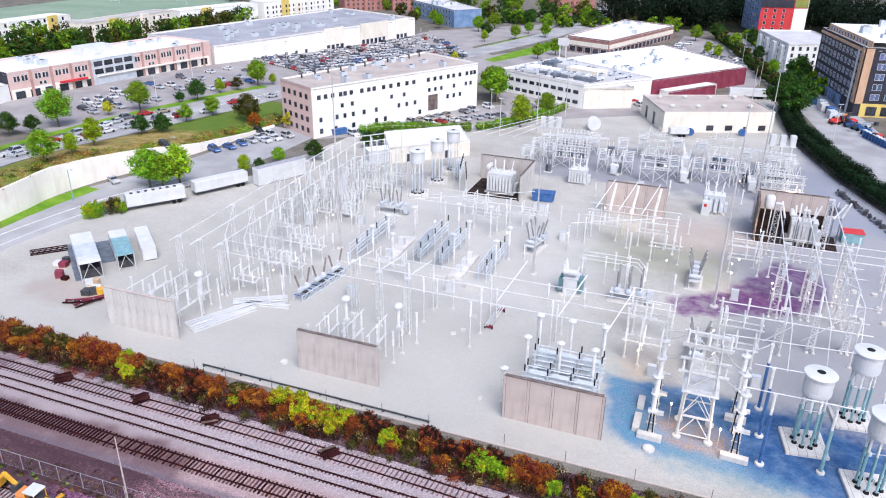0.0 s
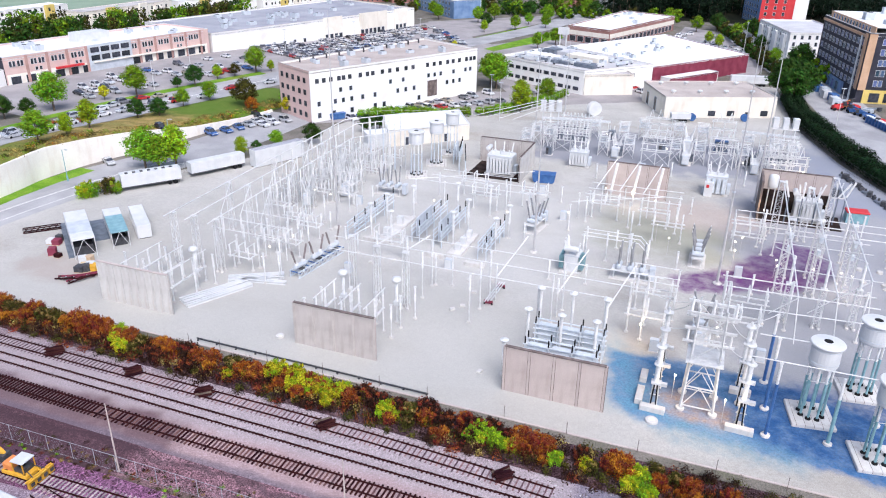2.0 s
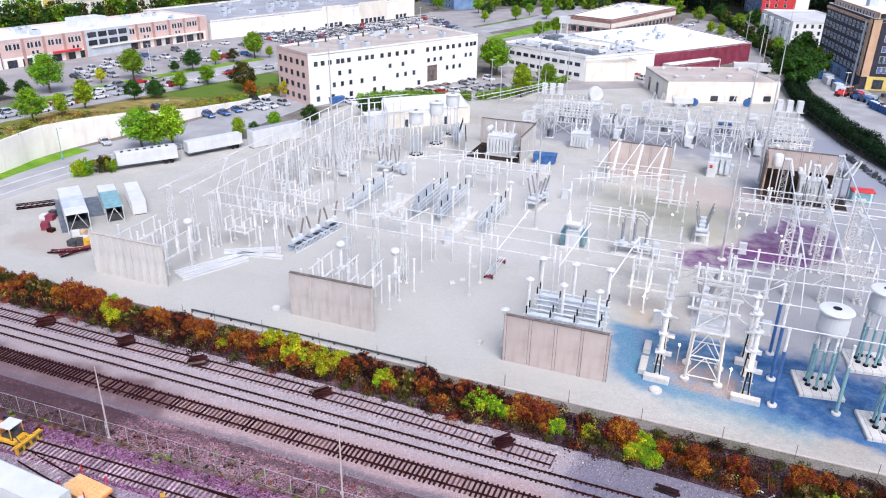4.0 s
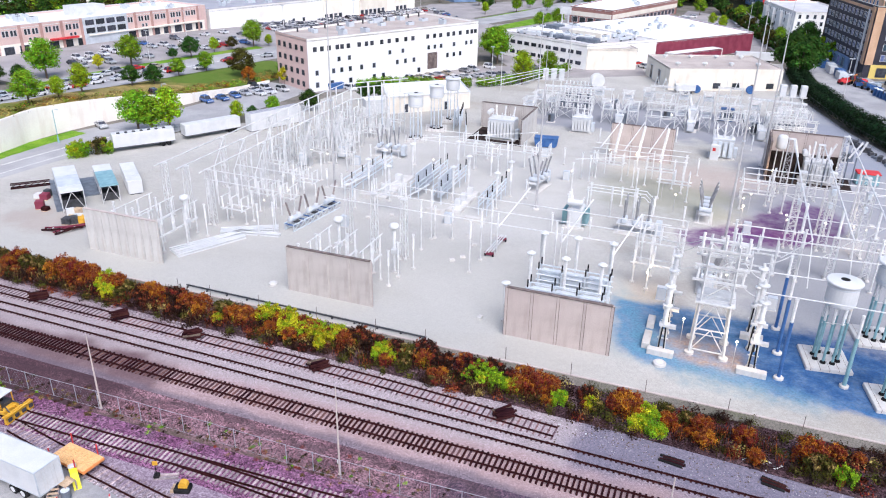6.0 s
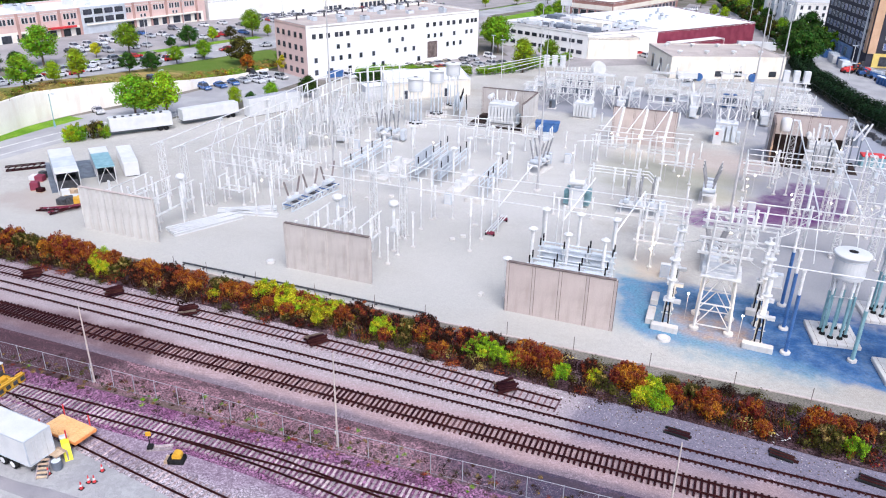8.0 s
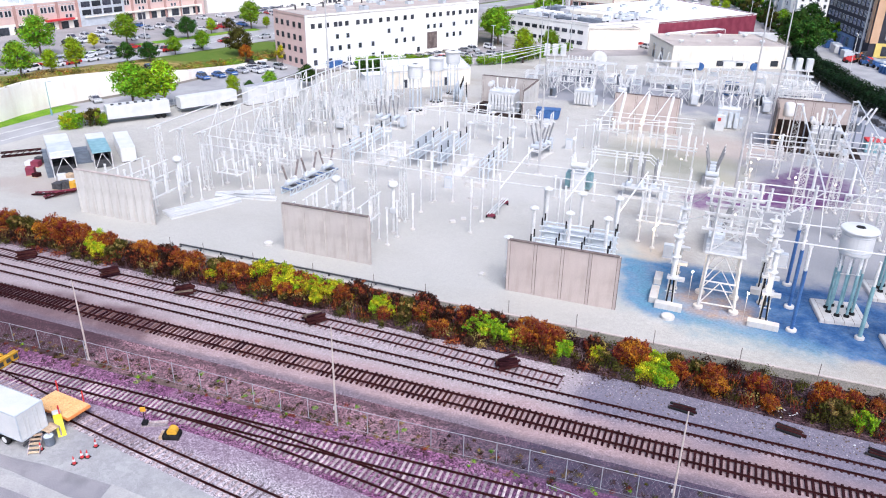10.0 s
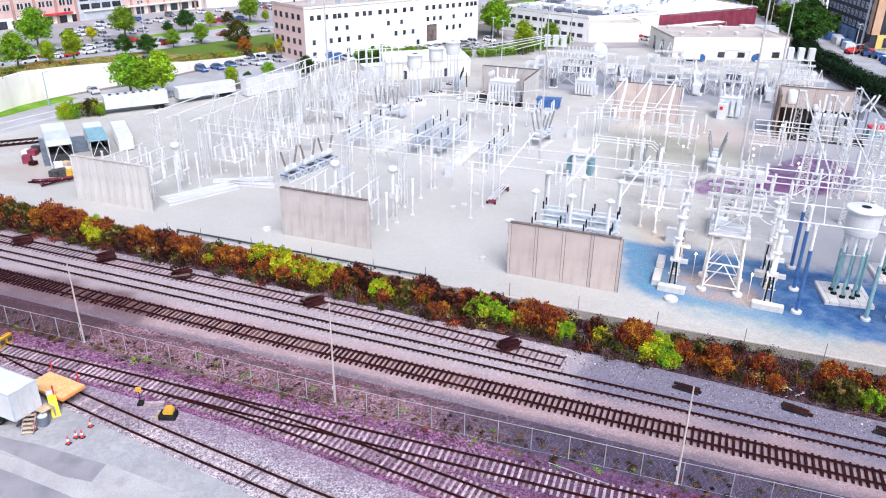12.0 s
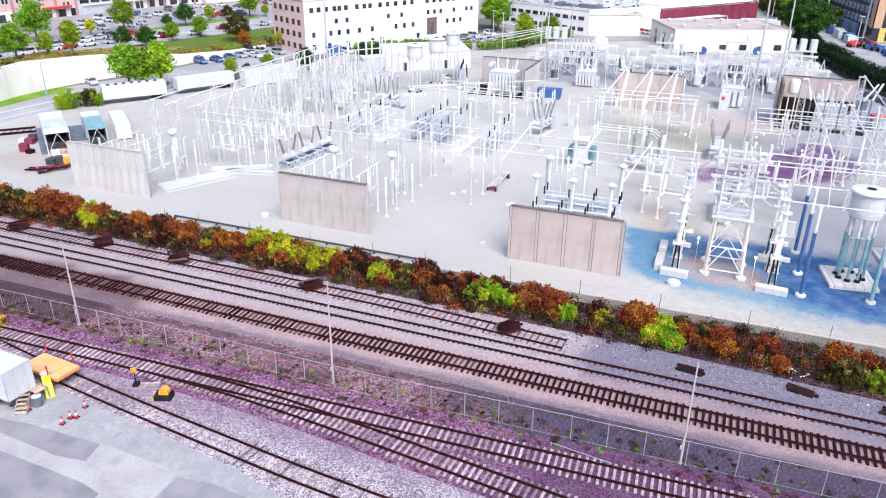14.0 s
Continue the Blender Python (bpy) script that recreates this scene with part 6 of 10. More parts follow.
REACTOR = make_reactor(TEAL, "white drum reactor on teal legs above a concrete pad")
REACTOR_W = make_reactor(GREYPAINT, "white drum reactor on grey legs above a pad")
place(REACTOR, [(36.2, 8.6, 8), (42.4, 16.4, 8), (42.6, 2.6, 8)])
place(REACTOR_W, [(-43.0, 74.0, 20), (-42.0, 84.0, 20), (-41.4, 93.4, 20)])
for x, y in ((37.8, 3.6), (43.5, 9.5)):
    s = thing("stay_column", at(x, y), "single teal steel column on a round footing", "column", "stay columns")
    Build().turned([(0.5, -0.1), (0.5, 0.25), (0.44, 0.3)], 12).out("footing", PALE_CONCRETE, s)
    Build().tube((0, 0, 0.3), (0, 0, 6.2), 0.22, 0.2, 10).out("column", TEAL, s)
    insulator(s, (0, 0, 6.2), (0, 0, 9.0), 0.2, 9)

# ---- blue corner of the yard ----
for k, y in enumerate((14.3, 8.2, 2.6)):
    s = thing("bus_support", at(31.1, y), "tall blue steel bus support with a white insulator", "bus support", "blue bus supports")
    Build().turned([(0.55, -0.1), (0.55, 0.22), (0.48, 0.3)], 12).out("footing", PALE_CONCRETE, s)
    Build().tube((0, 0, 0.3), (0, 0, 7.2), 0.2, 0.2, 10).out("column", BLUEPAINT, s)
    insulator(s, (0, 0, 7.2), (0, 0, 9.9), 0.2, 9)
    Build().box(-0.2, 0.2, -0.15, 0.15, 9.9, 10.1).out("clamp", ALU, s)
bus_tube((25.5, 14.3, 10.2), (44, 15.8, 10.2), 0.09)
bus_tube((29, 8.2, 10.2), (36.2, 8.4, 10.2), 0.09)
bus_tube((28, 2.6, 10.2), (42.6, 2.6, 10.2), 0.09)

tower = thing("switch_tower", at(23.25, 6.15), "white braced steel tower with a grated platform", "tower")
W = 1.9
for sx, sy in ((-1, -1), (1, -1), (1, 1), (-1, 1)):
    Build().bar((sx * W, sy * W, 0.3), (sx * W * 0.86, sy * W * 0.86, 6.8), 0.24).out("leg", STEEL, tower)
    Build().turned([(0.55, -0.1), (0.55, 0.3), (0.45, 0.38)], 12, Matrix.Translation((sx * W, sy * W, 0))).out("footing", PALE_CONCRETE, tower)
    Build().bar((sx * W * 0.86, sy * W * 0.86, 6.98), (sx * W * 0.8, sy * W * 0.8, 14.0), 0.2).out("upper_leg", STEEL, tower)
for a, b in (((-1, -1), (1, -1)), ((1, -1), (1, 1)), ((1, 1), (-1, 1)), ((-1, 1), (-1, -1))):
    for z0, z1, s0, s1 in ((0.5, 3.4, 1.0, 0.93), (3.4, 6.6, 0.93, 0.86)):
        mid = ((a[0] + b[0]) / 2, (a[1] + b[1]) / 2)
        for p in (a, b):
            Build().bar((p[0] * W * s0, p[1] * W * s0, z0), (mid[0] * W * s1, mid[1] * W * s1, z1), 0.1).out("brace", STEEL, tower)
        Build().bar((a[0] * W * s1, a[1] * W * s1, z1), (b[0] * W * s1, b[1] * W * s1, z1), 0.14).out("brace", STEEL, tower)
    Build().bar((a[0] * W, a[1] * W, 0.7), (b[0] * W, b[1] * W, 0.7), 0.12).out("brace", STEEL, tower)
    for z0, z1 in ((7.1, 10.0), (10.0, 13.0)):
        Build().bar((a[0] * W * 0.84, a[1] * W * 0.84, z0), (b[0] * W * 0.82, b[1] * W * 0.82, z1), 0.1).out("brace", STEEL, tower)
        Build().bar((a[0] * W * 0.82, a[1] * W * 0.82, z1), (b[0] * W * 0.82, b[1] * W * 0.82, z1), 0.16).out("brace", STEEL, tower)
Build().bevelled(-2.15, 2.15, -2.15, 2.15, 6.8, 6.98, 0.04).out("platform", STEEL, tower, "steel platform")
for z in (9.4, 11.2, 13.2):
    for y in (-1.55, 1.55):
        Build().box(-2.9, 2.9, y - 0.12, y + 0.12, z, z + 0.26).out("crossbeam", STEEL, tower)
for x in (-2.4, 0.0, 2.4):
    insulator(tower, (x, -1.4, 13.4), (x, -1.4, 15.2), 0.2, 7)
    insulator(tower, (x, 1.4, 11.4), (x, 1.4, 13.2), 0.2, 7)
    insulator(tower, (x, -1.4, 9.6), (x, -1.4, 11.2), 0.18, 6)
for y in (-2.05, 2.05):
    for z in (7.5, 8.0):
        Build().tube((-2.1, y, z), (2.1, y, z), 0.04, 0.04, 6).out("handrail", STEEL, tower)


def termination(x, y):
    """Cable termination: braced stand with black cables, tall ribbed insulator, grading discs."""
    t = thing("cable_termination", at(x, y), "tall white cable termination on a stand with black cables", "cable termination", "cable terminations")
    for sx in (-0.35, 0.35):
        Build().tube((sx, 0, 0.1), (sx, 0, 3.4), 0.09, 0.09, 8).out("leg", STEEL, t)
    Build().turned([(0.6, -0.1), (0.6, 0.2)], 12).out("footing", PALE_CONCRETE, t)
    Build().box(-0.6, 0.6, -0.45, 0.45, 3.4, 3.65).out("bearer", STEEL, t)
    Build().bar((-0.6, 0, 1.7), (0.6, 0, 1.7), 0.1).out("tie_bar", STEEL, t)
    Build().box(0.5, 1.3, -0.25, 0.25, 3.2, 3.6).out("bracket", STEEL, t)
    sheds(Build(), (0, 0, 3.65), (0, 0, 8.4), 0.36, 14, 12).out("insulator", PORCELAIN, t)
    Build().turned([(0.2, 8.4), (0.62, 8.5), (0.62, 8.62), (0.2, 8.72), (0.12, 9.3)], 16).out("grading_ring", ALU, t)
    Build().turned([(0.4, 6.0), (0.55, 6.05), (0.55, 6.15), (0.4, 6.2)], 14).out("shield", ALU, t)
    for k, sx in enumerate((-0.15, 0.15)):
        c = Build()
        pts = [Vector((sx, 0, 3.5)), Vector((sx * 1.4, -0.1, 2.4)), Vector((sx * 1.8, -0.25, 1.2)), Vector((sx * 2.2, -0.5, -0.05))]
        c.hose(pts, 0.09, 8)
        c.out("cable", BLACK, t, "black power cable")
    return t


for x in (18.2, 28.2):
    for y in (3.6, 8.0, 12.6):
        termination(x, y)
def duct_block(x, y, rz, L=3.0):
    t = thing("cable_trough", at(x, y, 0, rz), "white concrete cable trough block", "cable trough", "cable troughs")
    Build().bevelled(-L / 2, L / 2, -0.45, 0.45, -0.05, 0.7, 0.06).out("block", PALE_CONCRETE, t)
    for k in (-0.7, 0.5):
        # Flat black disc stands for the dark duct mouth.
        Build().turned([(0.16, -0.46), (0.16, -0.453)], 10, Matrix.Translation((k, 0, 0.38)) @ pose(0, 0, 0, 90, 0, 0)).out("duct", BLACK, t)


for x, y, rz, L in ((18.2, 2.6, -3, 3.0), (28.2, 2.2, -3, 3.2), (16.4, 5.0, 90, 3.4), (28.2, 10.4, -3, 2.6), (16.4, 9.5, 90, 2.4), (-36.5, 36.0, -3, 2.4), (-22.5, 34.0, -3, 3.4), (-15.0, 33.0, -3, 3.6)):
    duct_block(x, y, rz, L)
for x, y, r in ((18.4, 0.4, 0.75), (-33.1, 0.4, 0.6)):
    t = thing("manhole_ring", at(x, y), "low round white concrete manhole", "manhole", "manholes")
    Build().turned([(r, -0.1), (r, 0.28), (r * 0.92, 0.34), (r * 0.6, 0.34)], 18).out("ring", PALE_CONCRETE, t)
    Build().turned([(r * 0.58, 0.343), (r * 0.55, 0.38)], 16).out("cover", WHITE, t)

# ---- behind the front fire walls ----
place(RACK_A, [(-62.5, 3.2), (-58.2, 3.2), (-53.8, 3.2)])
place(RACK_B, [(-28.0, 2.2), (-24.0, 2.2), (-20.2, 2.2)])
for x, y in ((-53.0, 8.0), (-27.6, 9.5), (-19.4, 10.4)):
    t = thing("voltage_transformer", at(x, y), "slim white voltage transformer with a round head", "instrument transformer", "voltage transformers")
    Build().turned([(0.4, -0.1), (0.4, 0.2)], 10).out("footing", PALE_CONCRETE, t)
    Build().tube((0, 0, 0.2), (0, 0, 3.0), 0.16, 0.16, 8).out("column", STEEL, t)
    Build().bevelled(-0.4, 0.4, -0.4, 0.4, 3.0, 3.7, 0.06).out("base_tank", WHITE, t)
    insulator(t, (0, 0, 3.7), (0, 0, 6.6), 0.28, 11)
    Build().turned([(0.2, 6.6), (0.6, 6.75), (0.72, 7.05), (0.6, 7.4), (0.25, 7.55)], 16).out("head", WHITE, t, smooth=True)


def cap_rack(x, y, length):
    """Blue framed rack with rows of tubes, black insulator drops and white posts."""
    t = thing("capacitor_rack", at(x, y), "pale blue steel rack with pipes and black insulators", "rack", "blue equipment racks")
    for k in range(4):
        xx = length * k / 3
        for yy in (0, 1.6):
            Build().bar((xx, yy, 0), (xx, yy, 4.6), 0.16).out("post", PALEBLUE, t)
            insulator(t, (xx, yy, 4.6), (xx, yy, 5.6), 0.12, 6, BLACK, "short black insulator")
    for z in (2.2, 3.0, 3.8, 4.5):
        for yy in (0, 1.6):
            Build().tube((-0.3, yy, z), (length + 0.3, yy, z), 0.1, 0.1, 8).out("rail", PALEBLUE, t)
    for k in range(3):
        xx = length * (k + 0.5) / 3
        Build().bevelled(xx - 1.2, xx + 1.2, 0.15, 1.45, 2.3, 4.2, 0.06).out("capacitor_bank", GREYPAINT if k % 2 else PALEBLUE, t)
    br = Build()
    for k in range(3):
        br.bar((length * k / 3, 0, 0.2), (length * (k + 1) / 3, 0, 2.1), 0.08)
    br.out("bracing", PALEBLUE, t)
    return t


cap_rack(1.4, 4.6, 9.2)
cap_rack(1.4, 10.2, 9.2)


def arrester(x, y, h, label="white surge arrester with a domed grading ring"):
    t = thing("surge_arrester", at(x, y), label, "surge arrester", "surge arresters")
    Build().turned([(0.4, -0.1), (0.4, 0.2)], 10).out("footing", PALE_CONCRETE, t)
    Build().tube((0, 0, 0.2), (0, 0, h * 0.42), 0.14, 0.14, 8).out("column", STEEL, t)
    sheds(Build(), (0, 0, h * 0.42), (0, 0, h * 0.94), 0.27, 10, 10).out("insulator", PORCELAIN, t)
    Build().turned([(0.2, h * 0.94), (0.55, h * 0.945), (0.58, h * 0.96), (0.3, h * 0.985), (0.1, h)], 16).out("grading_ring", WHITE, t)
    return t


for x in (0.6, 5.1, 9.7):
    arrester(x, 8.9, 7.6)
    arrester(x + 0.5, 13.7, 8.6)
arrester(-1.0, 3.2, 5.6)

# ---- long three-phase buses ----
for y, x0, x1 in ((23.4, -27.5, 16.4), (19.0, -34.0, 16.4), (14.5, -32.5, 10.6)):
    bus_tube((x0, y, 8.1), (x1, y, 8.1), 0.09)
place(SUPPORT_8, [(-19.0, 23.4), (-18.9, 19.0), (-9.2, 23.4), (-9.4, 19.0), (-9.6, 14.5), (2.4, 23.4), (1.6, 19.0), (0.6, 14.5), (14.6, 23.4), (14.6, 19.0), (10.0, 14.5)])
place(COL_10, [(-30.3, 17.6), (-25.0, 15.6), (-20.0, 15.1)])
for x in (-30.3, -25.0, -20.0):
    t = thing("strut_pair", at(x, 16.4, 9.36), "white tubular strut pair above a lattice column", "strut", "strut pairs")
    Build().tube((0, 0, 0), (1.4, 5.0, 0.4), 0.1, 0.1, 8).out("strut", ALU, t)
    insulator(t, (0, -0.6, 0), (0, -0.6, 2.2), 0.2, 8)
for x0, y0 in ((-8.0, 22.6), (2.0, 21.0), (9.5, 18.0)):
    t = thing("slanting_strut", at(x0, y0), "long slanting white strut rising to a bus", "strut", "slanting struts")
    Build().tube((0, 0, 4.0), (2.8, 7.5, 8.4), 0.11, 0.11, 8).out("tube", ALU, t)
    Build().tube((0, 0, 0), (0, 0, 4.0), 0.12, 0.12, 8).out("column", STEEL, t)
    insulator(t, (0, 0, 4.0), (0, 0, 6.4), 0.2, 8)
for y, z in ((42.0, 5.0), (43.6, 5.0), (45.2, 5.0)):
    bus_tube((1.5, y, z), (11.0, y, z), 0.1)
    wire([(11.0, y, z), (12.4, y - 1.5, z - 0.6), (12.8, y - 3.0, z - 2.0)], 0.07)
place(SUPPORT_5, [(1.8, 42.0), (1.8, 45.2), (9.5, 42.0), (9.5, 45.2), (5.6, 43.6)])

# frames at the middle of the yard
for y, z in ((26.9, 5.62), (29.0, 5.62), (33.1, 5.42)):
    bus_tube((11.6, y, z), (18.6, y, z), 0.09)
place(DISC_4, [(15.2, 28.0), (15.0, 20.5), (27.5, 24.0), (28.5, 30.5), (14.6, 56.5), (28.6, 57.0), (28.6, 63.0), (2.0, 63.5), (11.5, 62.8)])
place(SUPPORT_5, [(11.8, 33.0), (18.4, 33.2), (18.4, 26.4), (12.0, 26.0), (-3.4, 55.0), (8.2, 56.0), (-3.0, 62.0), (33.0, 57.5), (30.4, 60.5)])
for y, z in ((62.0, 6.2), (58.5, 6.2), (55.2, 6.12)):
    bus_tube((26.4, y, z), (62, y + 0.7, z), 0.11)
place(SUPPORT_8, [(44.5, 62.4), (44.0, 58.8), (52, 62.8), (51.5, 59.2)])
for y in (29.5, 26.0):
    bus_tube((24.6, y, 7.4), (44.5, y + 0.4, 7.4), 0.11)
place(SUPPORT_8, [(25.0, 29.5), (34.0, 29.6), (25.0, 26.0), (43.5, 29.8)])

# slanting struts against the rear fire wall
for k in range(3):
    x = 0.6 + k * 4.6
    t = thing("insulator_strut", at(x, 67.5), "slanting white strut with a ribbed insulator column", "strut", "insulator struts")
    Build().tube((0, 0, 0), (0, 0, 5.6), 0.13, 0.12, 8).out("column", STEEL, t)
    Build().tube((-1.0, -1.6, 5.6), (1.2, 8.6, 8.8), 0.13, 0.1, 8).out("strut", ALU, t)
    sheds(Build(), (1.0, 5.6, 3.0), (1.6, 6.8, 8.6), 0.34, 12, 10).out("insulator", PORCELAIN, t)
    Build().tube((1.0, 5.6, 0), (1.0, 5.6, 3.0), 0.16, 0.16, 8).out("pedestal", STEEL, t)
    Build().box(0.6, 1.4, 5.2, 6.0, 2.7, 3.0).out("bearer", STEEL, t)
for z, y in ((6.0, 60.5), (6.0, 64.0), (6.0, 67.6)):
    bus_tube((-1.5, y, z), (16.2, y + 0.5, z), 0.1)
place(SUPPORT_5, [(-1.2, 60.5), (15.8, 61.0), (-1.2, 64.0), (15.8, 64.5), (15.8, 68.0), (7.0, 60.8)])
bus_tube((-3.0, 55.0, 6.0), (13.0, 62.5, 6.6), 0.1, "slanting aluminium tube joining two buses")

# ---- tall structures to the east ----
for x, y0, y1 in ((33.4, 18.5, 66.0), (38.2, 20.5, 64.5), (43.0, 27.5, 74.0)):
    bus_tube((x, y0, 10.9), (x, y1, 10.9), 0.13)
    t = thing("end_strut", at(x, y0), "pair of slanting struts at a bus end", "strut", "end struts")
    Build().tube((0, 0, 10.8), (0.4, -2.0, 5.2), 0.07, 0.07, 6).out("strut", ALU, t)
    Build().tube((0, 0, 10.8), (-3.0, 0.6, 7.6), 0.07, 0.07, 6).out("brace", ALU, t)
place(COL_R, [(33.4, 42.3), (38.2, 43.0), (43.0, 42.3), (33.4, 69.0), (38.2, 67.0), (43.0, 75.0), (34.2, 49.0), (43.4, 50.0), (38.6, 50.4)])
place(COL_7, [(33.8, 32.6), (38.4, 32.4), (43.2, 34.0)])
for x, y in ((33.8, 32.6), (38.4, 32.4), (43.2, 34.0)):
    t = thing("post_insulator", at(x, y, 6.46), "tall white post insulator on a lattice column", "insulator", "column insulators")
    sheds(Build(), (0, 0, 0), (0, 0.3, 4.2), 0.24, 11, 10).out("insulator", PORCELAIN, t)
    Build().tube((0, 0.3, 4.2), (-2.6, 2.4, 4.3), 0.06, 0.06, 6).out("arm", ALU, t)
for y in (46.5, 42.4, 32.4):
    bus_tube((31.5, y, 8.6), (45.5, y + 0.4, 8.6), 0.07)
for x in (34.2, 38.6, 43.4):
    for z in (6.0, 8.2):
        t = thing("gusset_switch", at(x, 46.0, z), "blue-grey switch drive on the column", "switch drive", "switch drives")
        Build().bevelled(-0.3, 0.3, -0.4, 0.4, 0, 0.9, 0.05).out("housing", PALEBLUE, t)
        Build().bar((0, 0.4, 0.4), (0, 4.0, 0.4), 0.16).out("bracket", STEEL, t)
place(SUPPORT_5, [(48.5, 70), (52.5, 66), (50, 50), (54, 54), (36, 60), (41, 60), (31.5, 66.5), (46.8, 66.5)])
for i in range(9):
    x, y = 47 + (i % 3) * 3.2, 46 + (i // 3) * 5.4
    t = thing("pier", at(x, y), "low round concrete pier in the gravel", "footing", "bare concrete piers")
    Build().turned([(0.5, -0.1), (0.5, 0.35), (0.42, 0.42)], 12).out("pier_body", PALE_CONCRETE, t)
t = thing("roofed_bin", at(49.0, 81.5, 0, 5), "teal storage container with a red roof", "container")
Build().box(-2.0, 2.0, -1.2, 1.2, 0.1, 2.2).out("body", TEAL, t)
Build().bevelled(-2.1, 2.1, -1.3, 1.3, 2.203, 2.5, 0.1).out("roof", REDPANEL, t)
t = thing("skip_container", at(-14.6, 81.0, 0, 8), "dark blue steel skip under a tarpaulin", "container")
Build().side([(-2.4, 0.5), (-2.0, 0.1), (2.0, 0.1), (2.4, 0.5), (2.6, 2.0), (-2.6, 2.0)], -1.2, 1.2).out("body", BLUEPAINT, t)
Build().bevelled(-2.65, 2.65, -1.3, 1.3, 2.003, 2.15, 0.05).out("cover", BLUEPAINT, t)

# ---- middle racks with blue pipes ----
def pipe_rack(x, y, rz, L, panel):
    t = thing("reactor_rack", at(x, y, 0, rz), "pale blue steel rack with parallel pipes and black insulators", "rack", "blue pipe racks")
    for k in range(5):
        yy = L * k / 4
        for xx in (0, 1.5):
            Build().bar((xx, yy, 0), (xx, yy, 3.4), 0.15).out("post", PALEBLUE, t)
        insulator(t, (1.5, yy, 3.4), (1.5, yy, 4.6), 0.13, 6, BLACK, "short black insulator")
    for z in (1.6, 2.4, 3.2):
        for xx in (0, 1.5):
            Build().tube((xx, -0.4, z), (xx, L + 0.4, z), 0.1, 0.1, 8).out("pipe", PALEBLUE, t)
    if panel:
        Build().box(0.66, 0.84, 0.4, L * 0.55, 1.0, 4.6).out("screen", GREYPAINT, t, "pale sheet metal screen")
    return t


pipe_rack(-40.6, 35.5, 0, 17.0, False)
pipe_rack(-29.0, 38.5, 0, 14.5, True)
pipe_rack(-24.5, 38.0, 0, 13.0, True)
pipe_rack(-15.4, 36.0, 0, 11.0, False)
pipe_rack(-38.0, 85.0, 15, 9.0, True)
pipe_rack(-34.0, 78.0, 20, 10.0, False)
for x, y in ((-37, 38), (-36.5, 44), (-33.5, 50), (-21.5, 40), (-21, 47), (-13.5, 40), (-13, 47), (-32, 36), (-26, 55), (-19.5, 56)):
    arrester(x, y, 6.8)
t = thing("cable_bench", at(-19.6, 40.3, 0, 0), "long white concrete cable bench", "cable trough")
Build().bevelled(-1.3, 1.3, -5.2, 5.2, -0.05, 0.6, 0.08).out("bench", PALE_CONCRETE, t)
for y in (-3, 0, 3.4):
    Build().bevelled(-0.5, 0.5, y - 0.5, y + 0.5, 0.603, 1.8, 0.06).out("box", WHITE, t)
t = thing("cable_bench", at(-34.0, 42.5, 0, 0), "long white concrete cable bench", "cable trough")
Build().bevelled(-1.3, 1.3, -6.5, 6.5, -0.05, 0.5, 0.08).out("bench", PALE_CONCRETE, t)
for y in (-4, 2.0):
    Build().bevelled(-0.6, 0.6, y - 0.5, y + 0.5, 0.503, 2.1, 0.06).out("box", WHITE, t)
place(DISC_4, [(-30.0, 31.0), (-21.5, 59.0), (-12.5, 64.0), (-26, 66.0)])
place(SUPPORT_5, [(-43.0, 44.0), (-42.5, 50), (-36, 57), (-30, 58), (-24, 60), (-17.5, 60.5), (-12, 58.5), (-18, 65), (-33, 63), (-27.6, 31.2), (-16, 24.8), (-18.6, 24.0), (-12.6, 60.2)])
for y, z, x0, x1 in ((57.5, 5.3, -36.5, -11.0), (61.5, 5.3, -34, -12), (65.5, 5.3, -33, -17)):
    bus_tube((x0, y, z), (x1, y, z), 0.09)
bus_tube((-37.0, 56.0, 5.6), (-14.0, 69.0, 6.2), 0.09, "slanting aluminium tube joining two buses")

# ---- western buses ----
for x, y1 in ((-62.2, 80.0), (-58.0, 77.5), (-53.6, 66.5)):
    bus_tube((x, 12.8, 9.44), (x - 0.032 * (y1 - 12.8), y1, 9.44), 0.13)
    for y in (15.0, 31.0, 47.0, 60.0):
        if y < y1:
            copy_thing(COL_10, at(x - 0.032 * (y - 12.8), y))
            if y > 20:
                t = thing("slanting_strut", at(x, y), "slanting brace beside a lattice column", "strut", "western braces")
                Build().tube((0.2, -4.0, 5.0), (0.4, -0.6, 9.8), 0.08, 0.08, 6).out("tube", ALU, t)
                insulator(t, (0.2, -4.0, 2.4), (0.2, -4.0, 5.0), 0.2, 8)
                Build().tube((0.2, -4.0, 0), (0.2, -4.0, 2.4), 0.12, 0.12, 8).out("column", STEEL, t)
for y, x0, x1 in ((22.8, -59.0, -45.0), (18.6, -57.5, -44.4), (27.0, -57.0, -44.0)):
    bus_tube((x0, y, 6.1), (x1, y - 0.3, 6.1), 0.09)
    for k in range(4):
        copy_thing(SUPPORT_5 if k % 3 else SUPPORT_8, at(x0 + 0.6 + k * 4.2, y - 0.05, 0 if k % 3 else -1.9 * 0 - 1.85))
place(DISC_N, [(-51.0, 24.9), (-46.4, 24.9), (-50.6, 17.0), (-47.0, 33.0), (-52, 36), (-58, 40)])
place(SUPPORT_5, [(-42.6, 15.5), (-44.4, 14.0), (-47.5, 29.5), (-50.5, 31.0), (-56, 33), (-48.5, 41), (-52.6, 42.5), (-46.5, 47.5), (-60.5, 36)])

